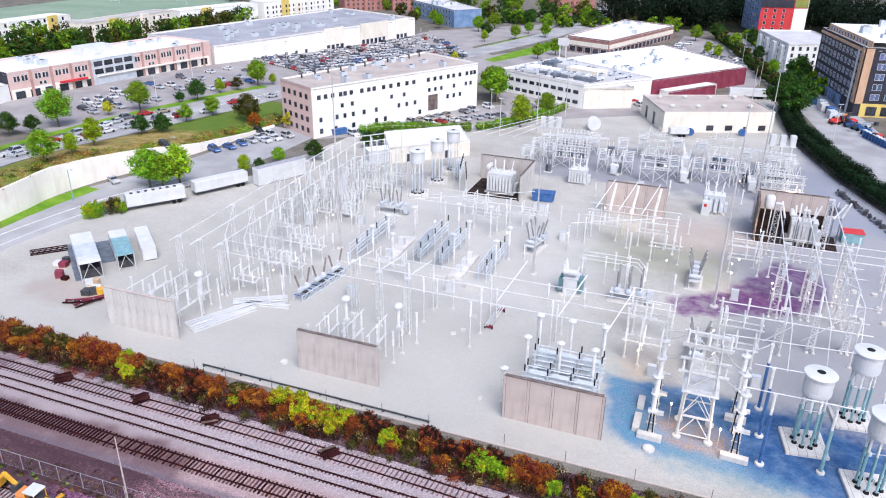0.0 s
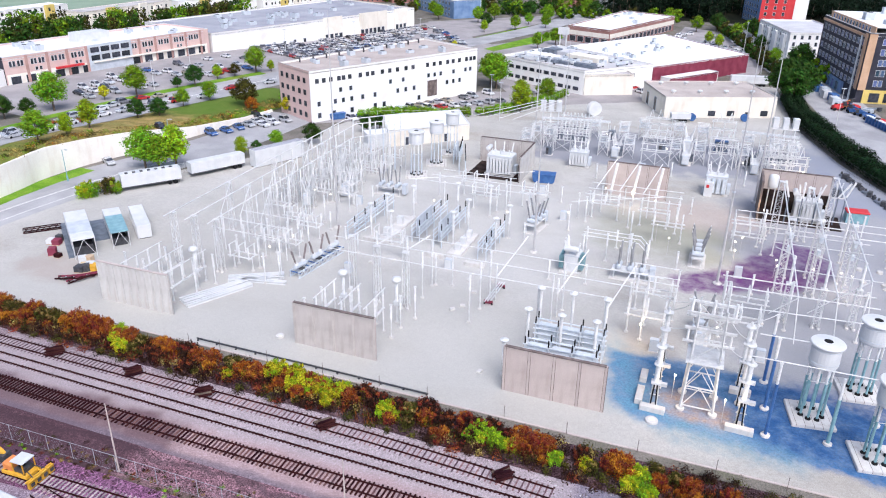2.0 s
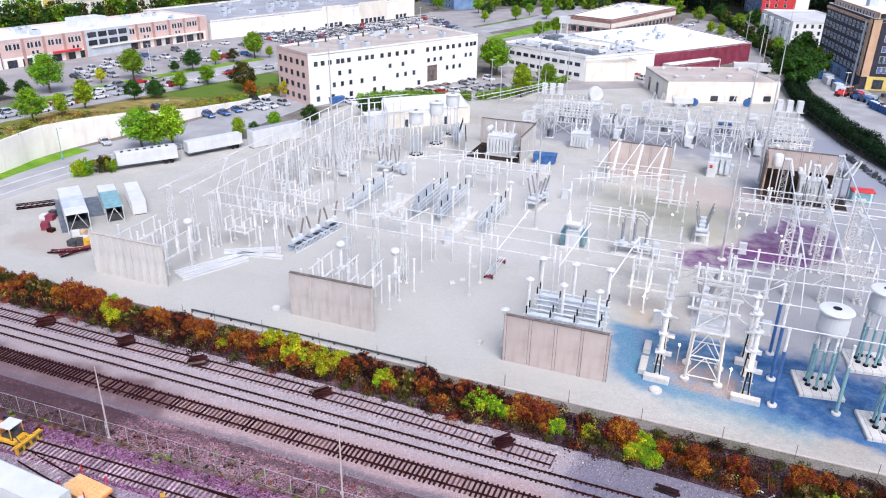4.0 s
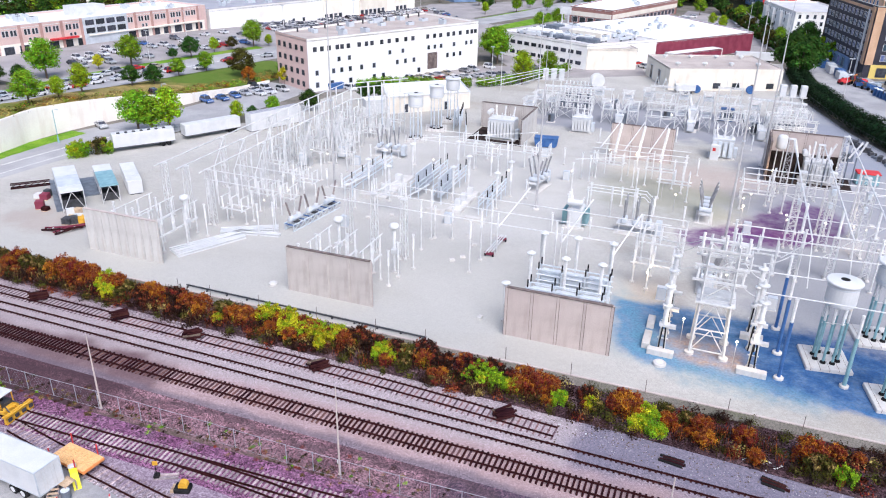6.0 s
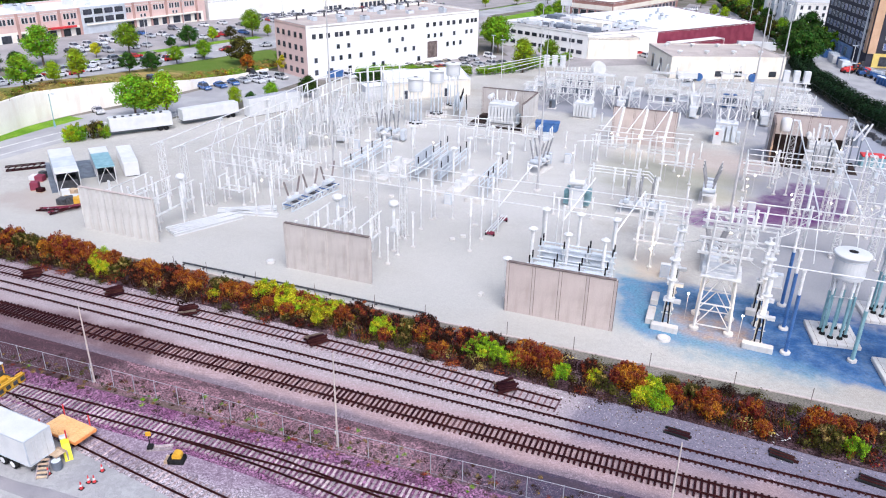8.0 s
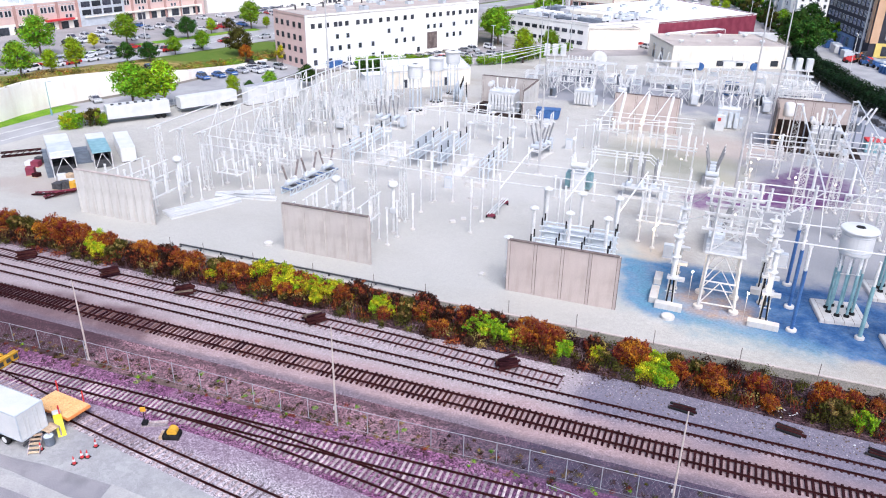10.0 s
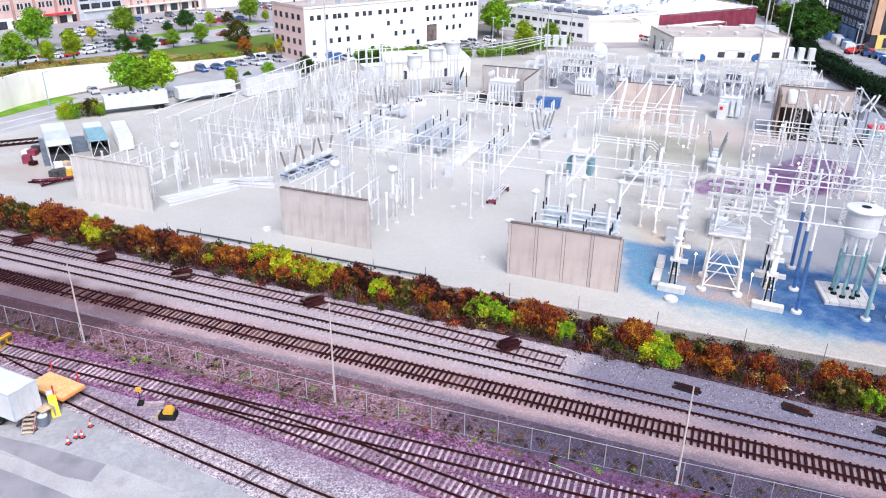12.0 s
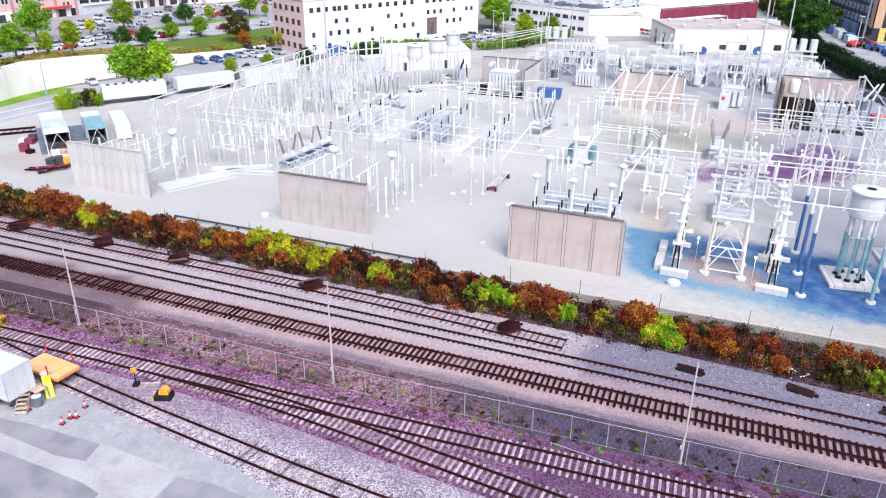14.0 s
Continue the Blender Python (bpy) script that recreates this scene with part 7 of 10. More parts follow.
def drop_post(x, y):
    t = thing("drop_insulator", at(x, y, 6.7), "vertical white insulator under a bus tube", "insulator", "drop insulators")
    sheds(Build(), (0, 0, 0), (0, 0, 2.68), 0.2, 8).out("insulator", PORCELAIN, t)
    Build().tube((0, 0, -6.7), (0, 0, 0), 0.13, 0.12, 8).out("column", STEEL, t)


# dense switchgear to the north-west
NW = [(x, y) for x in (-60.0, -55.0, -50.0) for y in (50.0, 57.0, 64.0, 71.0, 78.0)]
rnd = random.Random(31)
for k, (x, y) in enumerate(NW):
    copy_thing(DISC_N if k % 3 else DISC_4, at(x + rnd.uniform(-1, 1), y + rnd.uniform(-1.2, 1.2), 0, rnd.choice((0, 90))))
    copy_thing(SUPPORT_8 if k % 2 else SUPPORT_5, at(x + 2.4, y + rnd.uniform(-2, 2)))
    copy_thing(SUPPORT_5, at(x - 2.0, y + rnd.uniform(1, 3)))
for (x0, y0), (x1, y1) in (((-64.4, 80.0), (-53.0, 92.4)), ((-60.1, 77.5), (-51.0, 87.0)), ((-55.3, 66.5), (-46.0, 78.6))):
    bus_tube((x0, y0, 9.44), (x1, y1, 9.44), 0.13)
    for k in range(4):
        u = (k + 0.5) / 4
        drop_post(x0 + (x1 - x0) * u, y0 + (y1 - y0) * u)
for x, ya, yb in ((-62.2, 50.0, 80.0), (-58.0, 36.0, 77.5), (-53.6, 34.0, 66.5)):
    y = ya
    while y < yb:
        drop_post(x - 0.032 * (y - 12.8), y)
        y += 4.4
for x, y in ((-55.7, 76.3), (-52.7, 76.9), (-48.8, 74.8)):
    t = thing("tall_cylinder_pole", at(x, y), "tall blue-grey tubular pole on a footing", "pole", "tubular poles")
    Build().turned([(0.5, -0.1), (0.5, 0.25)], 12).out("footing", PALE_CONCRETE, t)
    Build().tube((0, 0, 0.2), (0, 0, 9.0), 0.2, 0.18, 10).out("column", PALEBLUE, t)
    insulator(t, (0, 0, 9.0), (0, 0, 11.4), 0.2, 8)
t = thing("white_kiosk", at(-61.5, 93.0, 0, 42), "low white switchgear kiosk with a flat roof", "kiosk")
Build().bevelled(-3.6, 3.6, -1.8, 1.8, 0, 3.6, 0.06).out("body", WHITE, t)
Build().box(-3.75, 3.75, -1.95, 1.95, 3.603, 3.75).out("roof", ROOFWHITE, t)

# ---- northern switch bays ----
def make_stand(label):
    """X-braced steel stand carrying four switches one behind the other, their blades side by side like rungs."""
    t = thing("switch_stand", at(0, -500), label, "switch stand", "northern switch stands")
    c = [(-1.2, -2.4), (1.2, -2.4), (1.2, 2.4), (-1.2, 2.4)]
    for x, y in c:
        Build().bar((x, y, 0), (x, y, 3.6), 0.17).out("leg", STEEL, t)
    for k in range(4):
        a, b = c[k], c[(k + 1) % 4]
        br = Build().bar((*a, 0.2), (*b, 3.4), 0.1).bar((*b, 0.2), (*a, 3.4), 0.1).bar((*a, 3.52), (*b, 3.52), 0.18)
        br.out("side_bracing", STEEL, t)
    for y in (-2.2, -0.75, 0.75, 2.2):
        Build().box(-1.3, 1.3, y - 0.1, y + 0.1, 3.62, 3.75).out("switch_base", GREYPAINT, t)
        for x in (-1.1, 1.1):
            insulator(t, (x, y, 3.75), (x, y, 4.95), 0.15, 6)
        Build().tube((-1.6, y, 5.02), (1.6, y, 5.02), 0.075, 0.075, 6).out("blade", ALU, t)
    return pattern(t)


def portal(x, y, rz, w, h, label, peaks=3, depth=1.6):
    """A tall frame of laced columns and beams, with slanting struts meeting in peaks above it."""
    t = thing("portal_frame", at(x, y, 0, rz), label, "gantry", "northern portals")
    for k in range(3):
        xx = -w / 2 + w * k / 2
        for yy in (0.0, depth):
            Build().bar((xx, yy, 0), (xx, yy, h), 0.17).out("leg", STEEL, t)
        lace = Build()
        n = int(h / 1.4)
        for i in range(n):
            z0, z1 = h * i / n, h * (i + 1) / n
            lace.bar((xx, 0 if i % 2 else depth, z0), (xx, depth if i % 2 else 0, z1), 0.08)
        lace.out("lacing", STEEL, t)
    for z in (h * 0.5, h * 0.76, h):
        for yy in (0.0, depth):
            Build().box(-w / 2 - 0.4, w / 2 + 0.4, yy - 0.1, yy + 0.1, z, z + 0.2).out("beam", STEEL, t)
    cross = Build()
    for k in range(2):
        x0, x1 = -w / 2 + w * k / 2, -w / 2 + w * (k + 1) / 2
        cross.bar((x0, -0.05, 0.3), (x1, -0.05, h * 0.48), 0.09).bar((x1, -0.05, 0.3), (x0, -0.05, h * 0.48), 0.09)
    cross.out("bracing", STEEL, t)
    for k in range(peaks):
        xx = -w / 2 + w * (k + 0.5) / peaks
        Build().tube((xx - 0.6, 0, h + 0.2), (xx, depth / 2, h + 2.4), 0.09, 0.09, 6).out("strut", ALU, t)
        Build().tube((xx + 0.6, depth, h + 0.2), (xx, depth / 2, h + 2.4), 0.09, 0.09, 6).out("strut", ALU, t)
        insulator(t, (xx, 0, h * 0.5 + 0.2), (xx, 0, h * 0.5 + 1.6), 0.2, 6)
    return t


def switch_rack(x, y, rz, w, label):
    """Three tiers of beams with rows of small white insulators and a dark drive box below each phase."""
    t = thing("switch_rack", at(x, y, 0, rz), label, "switch rack", "northern switch racks")
    for xx in (-w / 2, 0, w / 2):
        for yy in (-1.3, 1.3):
            Build().bar((xx, yy, 0), (xx, yy, 6.2), 0.18).out("leg", STEEL, t)
    cross = Build()
    for s in (-1, 1):
        cross.bar((0, -1.32, 0.2), (s * w / 2, -1.32, 2.9), 0.1).bar((s * w / 2, -1.32, 0.2), (0, -1.32, 2.9), 0.1)
    cross.out("bracing", STEEL, t)
    for z in (3.0, 4.6, 6.2):
        for yy in (-1.3, 1.3):
            Build().box(-w / 2 - 0.4, w / 2 + 0.4, yy - 0.11, yy + 0.11, z, z + 0.2).out("beam", STEEL, t)
        for k in range(int(w / 0.95)):
            rod = Build()
            sheds(rod, (-w / 2 + 0.5 + k * 0.95, -1.3 if z < 6 else 0.4 * (k % 2), z + 0.2), (-w / 2 + 0.5 + k * 0.95, -1.5 if z < 6 else 0.4 * (k % 2), z + 1.25), 0.2, 4)
            rod.out("insulator", PORCELAIN, t)
    for xx in (-w / 3, 0.1, w / 3):
        Build().bevelled(xx - 0.5, xx + 0.5, -0.9, 0.5, 3.3, 4.5, 0.06).out("drive_box", SLATE, t)
    return t


def gantry(x, y, rz, w, h, label):
    """A-frame gantry carrying three tall cabinets."""
    t = thing("gantry", at(x, y, 0, rz), label, "gantry", "northern gantries")
    for k in range(3):
        xx = -w / 2 + w * k / 2
        for yy in (-1.2, 1.2):
            Build().bar((xx, yy * 2.2, 0), (xx, yy * 0.6, h), 0.22).out("leg", STEEL, t)
        cab = Build().bevelled(xx - 0.72, xx + 0.72, -0.72, 0.72, h + 0.22, h + 2.9, 0.08).out("transformer_box", WHITE, t, "tall white box on the gantry")
        Build().box(xx - 0.6, xx + 0.6, 0.725, 0.75, h + 0.4, h + 2.7).out("back_panel", PALEBLUE, cab)
        insulator(t, (xx, -1.6, h * 0.55), (xx, -1.6, h * 0.55 + 1.8), 0.22, 7)
    for z in (h * 0.5, h):
        for yy in (-0.95, 0.95):
            Build().box(-w / 2 - 0.9, w / 2 + 0.9, yy - 0.12, yy + 0.12, z, z + 0.22).out("beam", STEEL, t)
    br = Build()
    for k in range(2):
        x0, x1 = -w / 2 + w * k / 2, -w / 2 + w * (k + 1) / 2
        br.bar((x0, -1.5, h * 0.1), (x1, -1.2, h * 0.5), 0.1).bar((x1, -1.5, h * 0.1), (x0, -1.2, h * 0.5), 0.1)
    br.out("bracing", STEEL, t)
    return t


def box_girder(x0, y0, x1, y1, z, label):
    """A broad white laced girder on pairs of posts."""
    d = Vector((x1 - x0, y1 - y0, 0))
    t = thing("box_girder", at(x0, y0, 0, math.degrees(math.atan2(d.y, d.x))), label, "girder", "northern girders")
    L = d.length
    for s in (-0.6, 0.6):
        Build().box(0, L, s - 0.1, s + 0.1, z, z + 0.28).out("chord", WHITE, t)
    lace = Build()
    n = int(L / 1.2)
    for k in range(n):
        lace.box(L * k / n, L * k / n + 0.3, -0.5, 0.5, z + 0.16, z + 0.24)
    lace.out("rung_row", WHITE, t)
    for k in range(4):
        xx = 0.5 + (L - 1.0) * k / 3
        for s in (-0.6, 0.6):
            Build().bar((xx, s, 0), (xx, s, z), 0.17).out("post", STEEL, t)
    return t


STAND = make_stand("X-braced steel stand carrying rung-like switches")
place(STAND, [(-5.9, 109.0, 4), (0.3, 109.4, 4), (11.5, 110.0, 4), (17.2, 110.6, 4), (27.0, 111.0, 4), (32.2, 112.0, 4), (-20.4, 110.6, 4), (-24.2, 112.4, 4),
              (-2.8, 121.6, 4), (1.8, 127.4, 4), (10.8, 128.0, 4), (17.0, 128.6, 4), (28.2, 124.0, 4), (38.6, 119.0, 4), (34.8, 119.6, 4), (-24.8, 104.6, 4), (-10.8, 123.6, 4)])
switch_rack(-14.0, 107.4, 2, 8.6, "three-tier steel rack crowded with small white insulators")
switch_rack(-15.0, 117.6, 4, 8.0, "three-tier steel rack crowded with small white insulators")
switch_rack(35.0, 106.6, 4, 6.0, "three-tier steel rack crowded with small white insulators")
portal(7.4, 103.4, 2, 6.6, 6.8, "tall laced white portal frame with peaked struts")
portal(6.0, 122.6, 4, 6.4, 6.8, "tall laced white portal frame with peaked struts")
portal(22.4, 107.0, 3, 5.4, 7.2, "tall laced white portal frame with peaked struts", 2)
portal(22.0, 118.6, 3, 5.4, 8.6, "tall white portal frame over a blue cabinet", 2)
portal(36.4, 99.2, 6, 8.0, 6.6, "tall laced white portal frame with peaked struts", 3)
gantry(-22.8, 120.8, 14, 4.2, 6.6, "white steel gantry with three tall white boxes")
gantry(36.4, 126.2, 8, 4.8, 6.6, "white steel gantry with three tall white boxes")
box_girder(-22.8, 112.2, -5.6, 114.8, 6.6, "broad white laced girder between the bays")
box_girder(26.2, 119.0, 39.4, 118.0, 6.6, "broad white laced girder between the bays")
t = thing("blue_cabinet", at(22.0, 122.0, 0, 4), "blue steel cabinet behind a portal frame", "cabinet")
Build().bevelled(-1.6, 1.6, -0.9, 0.9, 0.1, 3.2, 0.08).out("body", BLUEPAINT, t)
for x in (-0.8, 0.8):
    Build().box(x - 0.7, x + 0.7, -0.93, -0.903, 0.4, 2.9).out("door", SLATE, t)
for k in range(4):
    bus_tube((-38.0 + k * 3.4, 100.0, 8.6), (-25.0 + k * 1.6, 122.0, 9.2), 0.1)

# ---- masts and lamps ----
for x, y, h in ((-44.8, 39.3, 40.0), (-7.0, 42.6, 28.0), (24.3, 42.0, 40.0), (30.2, 85.6, 36.0), (-23.6, 144.0, 22.0), (-28.5, 128, 26)):
    t = thing("lightning_mast", at(x, y), "very tall slim tapered steel lightning mast", "mast", "lightning masts")
    Build().turned([(0.7, -0.1), (0.7, 0.2), (0.6, 0.3)], 12).out("footing", PALE_CONCRETE, t)
    Build().turned([(0.22, 0.25), (0.16, h * 0.4), (0.09, h * 0.75), (0.03, h)], 10).out("shaft", MAST_STEEL, t)
    Build().turned([(0.24, h * 0.4), (0.24, h * 0.4 + 0.25)], 10).out("collar", GREYPAINT, t)


def make_lamp(h):
    t = thing("yard_lamp", at(0, -500), "lit yard lamp with a warm glowing globe", "lamp", "yard lamps")
    Build().tube((0, 0, 0), (0, 0, h), 0.035, 0.03, 6).out("pole", MAST_STEEL, t)
    Build().turned([(0.05, h - 0.03), (0.11, h + 0.02), (0.13, h + 0.1), (0.11, h + 0.18), (0.04, h + 0.22)], 12).out("globe", LAMP_GLOW, t, "glowing warm globe", smooth=True)
    return pattern(t)


LAMP = make_lamp(3.2)
place(LAMP, [(-46.4, 16.7), (-54.7, 48.1), (-46.4, 26.1), (-14.8, 51.7), (0.5, 72.9), (6.0, 73.0), (11.0, 69.0), (33.9, 88.0), (26.4, 53.5), (27.6, 56.0), (26.4, 49.6), (20.2, 6.4), (26.2, 3.2), (14.6, 17.6), (14.8, 19.4),
             (24.6, 20.8), (24.4, 27.6), (33.0, 45.6), (33.0, 48.0), (42.6, 46.6), (44.2, 46.0), (30.6, 76.0), (31.4, 72.0), (43.0, 79.0), (38.6, 46.4), (12.8, 56.2), (15.4, 50.6), (-3.8, 56.0), (-50.5, 47), (36, 98), (40, 101), (34, 105),
             (9.6, 108), (18.4, 109), (27.2, 103), (-6.5, 116), (-22, 112), (-30, 52), (-47.5, 20.4)])
for x, y in ((20.2, 6.4), (26.2, 3.2), (14.6, 17.6), (26.4, 49.6), (33.0, 46.6), (43.2, 46.2), (38.0, 99.4), (6.0, 72.6), (31.0, 74.0)):
    lamp = new("lamp_light", bpy.data.lights.new("lamp_light", "POINT"))
    lamp.data.energy, lamp.data.color, lamp.data.shadow_soft_size = 150, (1.0, 0.72, 0.38), 0.3
    lamp.location = (x, y - 0.5, 3.3)

place(SUPPORT_5, [(-30.6, 3.4), (-30.0, 7.2), (-26.0, 5.6), (-26.0, 9.0), (-22.2, 4.2), (-22.0, 9.0), (-18.4, 6.2), (-18.3, 9.2), (-65.0, 6.0), (-60.4, 5.0), (-60.4, 10.0), (-56.0, 6.0), (-56.0, 12.0), (-51.6, 10.6), (-51.8, 6.2), (-17.4, 12.5)])
place(SUPPORT_3, [(-36.0, 30.5), (-33.5, 33.0), (-45.6, 38.0), (-10.0, 47.0), (6.5, 50.0), (-2.0, 33.0), (4.0, 33.5), (17.5, 44.5), (12.4, 47.5), (26.0, 36.0), (29.5, 40.0), (-20, 69), (-8, 69.5), (18, 73), (20, 98), (-4, 88), (4, 90), (12, 96), (28, 96)])
for x, y, rz in ((-5.5, 60.0, 0), (16.8, 16.8, 0), (30.6, 19.5, 0), (-13.0, 73.0, 10), (5.2, 98.0, 0), (-18.8, 30.4, 0), (-33.8, 22.6, 0), (27.4, 46.0, 0), (-46.5, 52.0, 0)):
    t = thing("control_cabinet", at(x, y, 0, rz), "small pale grey outdoor control cabinet", "cabinet", "control cabinets")
    body = Build().bevelled(-0.6, 0.6, -0.4, 0.4, 0.1, 1.9, 0.05).out("body", GREYPAINT, t)
    Build().box(-0.5, 0.5, -0.42, -0.403, 0.3, 1.75).out("door", WHITE, body)
    Build().box(-0.7, 0.7, -0.5, 0.5, -0.05, 0.1).out("plinth", PALE_CONCRETE, t)

# loose things in the gravel
for x, y, rz, L, n in ((-50.6, 8.6, 62, 11.0, 6), (-47.2, 15.6, 32, 9.0, 4), (-44.6, 14.4, 12, 7.0, 2)):
    for k in range(n):
        t = thing("steel_beam", at(x + k * 0.55 * math.sin(radians(rz)), y - k * 0.55 * math.cos(radians(rz)), 0, rz + (k % 3 - 1) * 1.3), "pale painted steel beam lying on the gravel", "beam", "stored beams")
        Build().box(-L / 2, L / 2, -0.2, 0.2, 0.02, 0.1).box(-L / 2, L / 2, -0.06, 0.06, 0.1, 0.4).box(-L / 2, L / 2, -0.2, 0.2, 0.4, 0.48).out("girder", WHITE, t)
t = thing("timber_cart", at(-8.5, 24.0, 0, 88), "low trolley loaded with slim pale pipes", "trolley")
for y in (-0.4, 0.0, 0.35):
    Build().tube((-3.6 - y, y, 0.82), (3.4, y, 0.82), 0.1, 0.1, 8).out("pipe", WHITE, t)
for x in (-3.2, 2.8):
    Build().box(x - 0.1, x + 0.1, -0.7, 0.7, 0.2, 0.72).out("bolster", MAROON, t)
    for y in (-0.6, 0.6):
        Build().turned([(0.24, -0.08), (0.24, 0.08)], 12, Matrix.Translation((x, y, 0.24)) @ pose(0, 0, 0, 90, 0, 0)).out("wheel", BLACK, t)
rnd = random.Random(4)
for x, y in ((-12.1, 18.8), (-11.9, 23.7), (-10.5, 28.5), (-28.8, 30.0), (-32.0, 27.5), (-13.2, 17.2), (-4.0, 2.6), (-14.0, 27.4)):
    t = thing("footing_stub", at(x, y, 0, rnd.uniform(0, 90)), "small pale concrete stub in the gravel", "footing", "concrete stubs")
    Build().bevelled(-0.4, 0.4, -0.3, 0.3, -0.05, 0.3, 0.06).out("stub", PALE_CONCRETE, t)
for a, b, s in (((17.8, 12.6, 9.2), (21.0, 7.6, 13.2), 0.6), ((17.8, 8.0, 9.2), (21.0, 4.9, 11.3), 0.5), ((28.0, 12.6, 9.2), (31.1, 14.3, 10.2), 0.3), ((28.0, 8.0, 9.2), (25.6, 7.6, 11.2), 0.4), ((28.0, 3.6, 9.2), (25.6, 4.8, 9.6), 0.5), ((21.0, 7.6, 13.2), (14.6, 19.0, 8.3), 0.8), ((25.6, 7.6, 13.2), (27.5, 24.0, 5.6), 1.0)):
    wire([a, b], 0.04, sag=s)
for p_ in PATTERNS:
    drop(p_)


# ---- bushes and hedges ----
BUSH = {k: bush_kind("autumn_bush", k, label, sd, h=2.7, wide=1.75, count=4400, size=0.07, group="trackside bushes", stems=24, second=two) for k, label, sd, two in (
    ("red", "bush in rust-red autumn leaf", 51, "orange"), ("orange", "bush in orange autumn leaf", 52, "red"), ("yellow", "bush turning bright yellow", 53, "lime"), ("lime", "bright lime-green leafy bush", 54, "yellow"), ("green", "dense leafy green bush", 55, "lime"), ("olive", "brownish olive scrub bush", 56, "ochre"), ("dry", "dry brown scrub bush", 57, "red"))}
rnd = random.Random(99)
TINTS = [(-140, ("red", "olive", "dry")), (-78, ("olive", "red", "orange")), (-64, ("red", "red", "orange")), (-55.5, ("red", "yellow", "dry")), (-51.5, ("orange", "olive", "dry")), (-44, ("red", "orange", "dry")), (-37, ("olive", "orange", "yellow")), (-30.5, ("red", "orange", "dry")),
         (-25, ("red", "yellow", "orange")), (-19, ("dry", "red", "olive")), (-14.5, ("dry", "olive", "red")), (-8, ("dry", "red", "olive")), (-4.5, ("red", "orange", "dry")), (-1.5, ("dry", "green", "red")), (5.5, ("red", "orange", "olive")), (10.0, ("dry", "red", "olive")),
         (13, ("dry", "olive", "green")), (16.5, ("red", "olive", "green")), (21.0, ("olive", "dry", "orange")), (23.0, ("red", "olive", "dry")), (26.0, ("dry", "olive", "red")), (30.0, ("olive", "dry", "orange")), (33, ("red", "olive", "dry")), (60, ("dry", "olive", "red"))]
def tint_at(x):
    pick = TINTS[0][1]
    for x0, names in TINTS:
        if x >= x0:
            pick = names
    return pick
x = -125.0
while x < 90:
    names = tint_at(x)
    y = -8.4 - 0.012 * (x + 30) + rnd.uniform(-0.6, 0.6)
    big_one = rnd.random() < 0.7
    s = rnd.uniform(0.68, 0.95) * (1.0 if big_one else 0.75)
    if x > 6:
        s *= 0.85
        if rnd.random() < 0.42:
            x += rnd.uniform(1.3, 2.2)
            continue
    plant(BUSH[names[0] if rnd.random() < 0.6 else rnd.choice(names)], x, y, s, rnd.uniform(0, 360), z=-0.35)
    if rnd.random() < 0.8:
        plant(BUSH[rnd.choice(names[1:])], x + rnd.uniform(-0.6, 0.9), y - rnd.uniform(1.3, 2.4), s * rnd.uniform(0.5, 0.85), rnd.uniform(0, 360), z=-0.35)
    if rnd.random() < 0.45:
        plant(BUSH["dry" if rnd.random() < 0.6 else "olive"], x + rnd.uniform(-0.6, 0.9), y - rnd.uniform(2.4, 3.6), s * rnd.uniform(0.3, 0.5), rnd.uniform(0, 360), z=-0.35)
    x += rnd.uniform(1.3, 2.2)
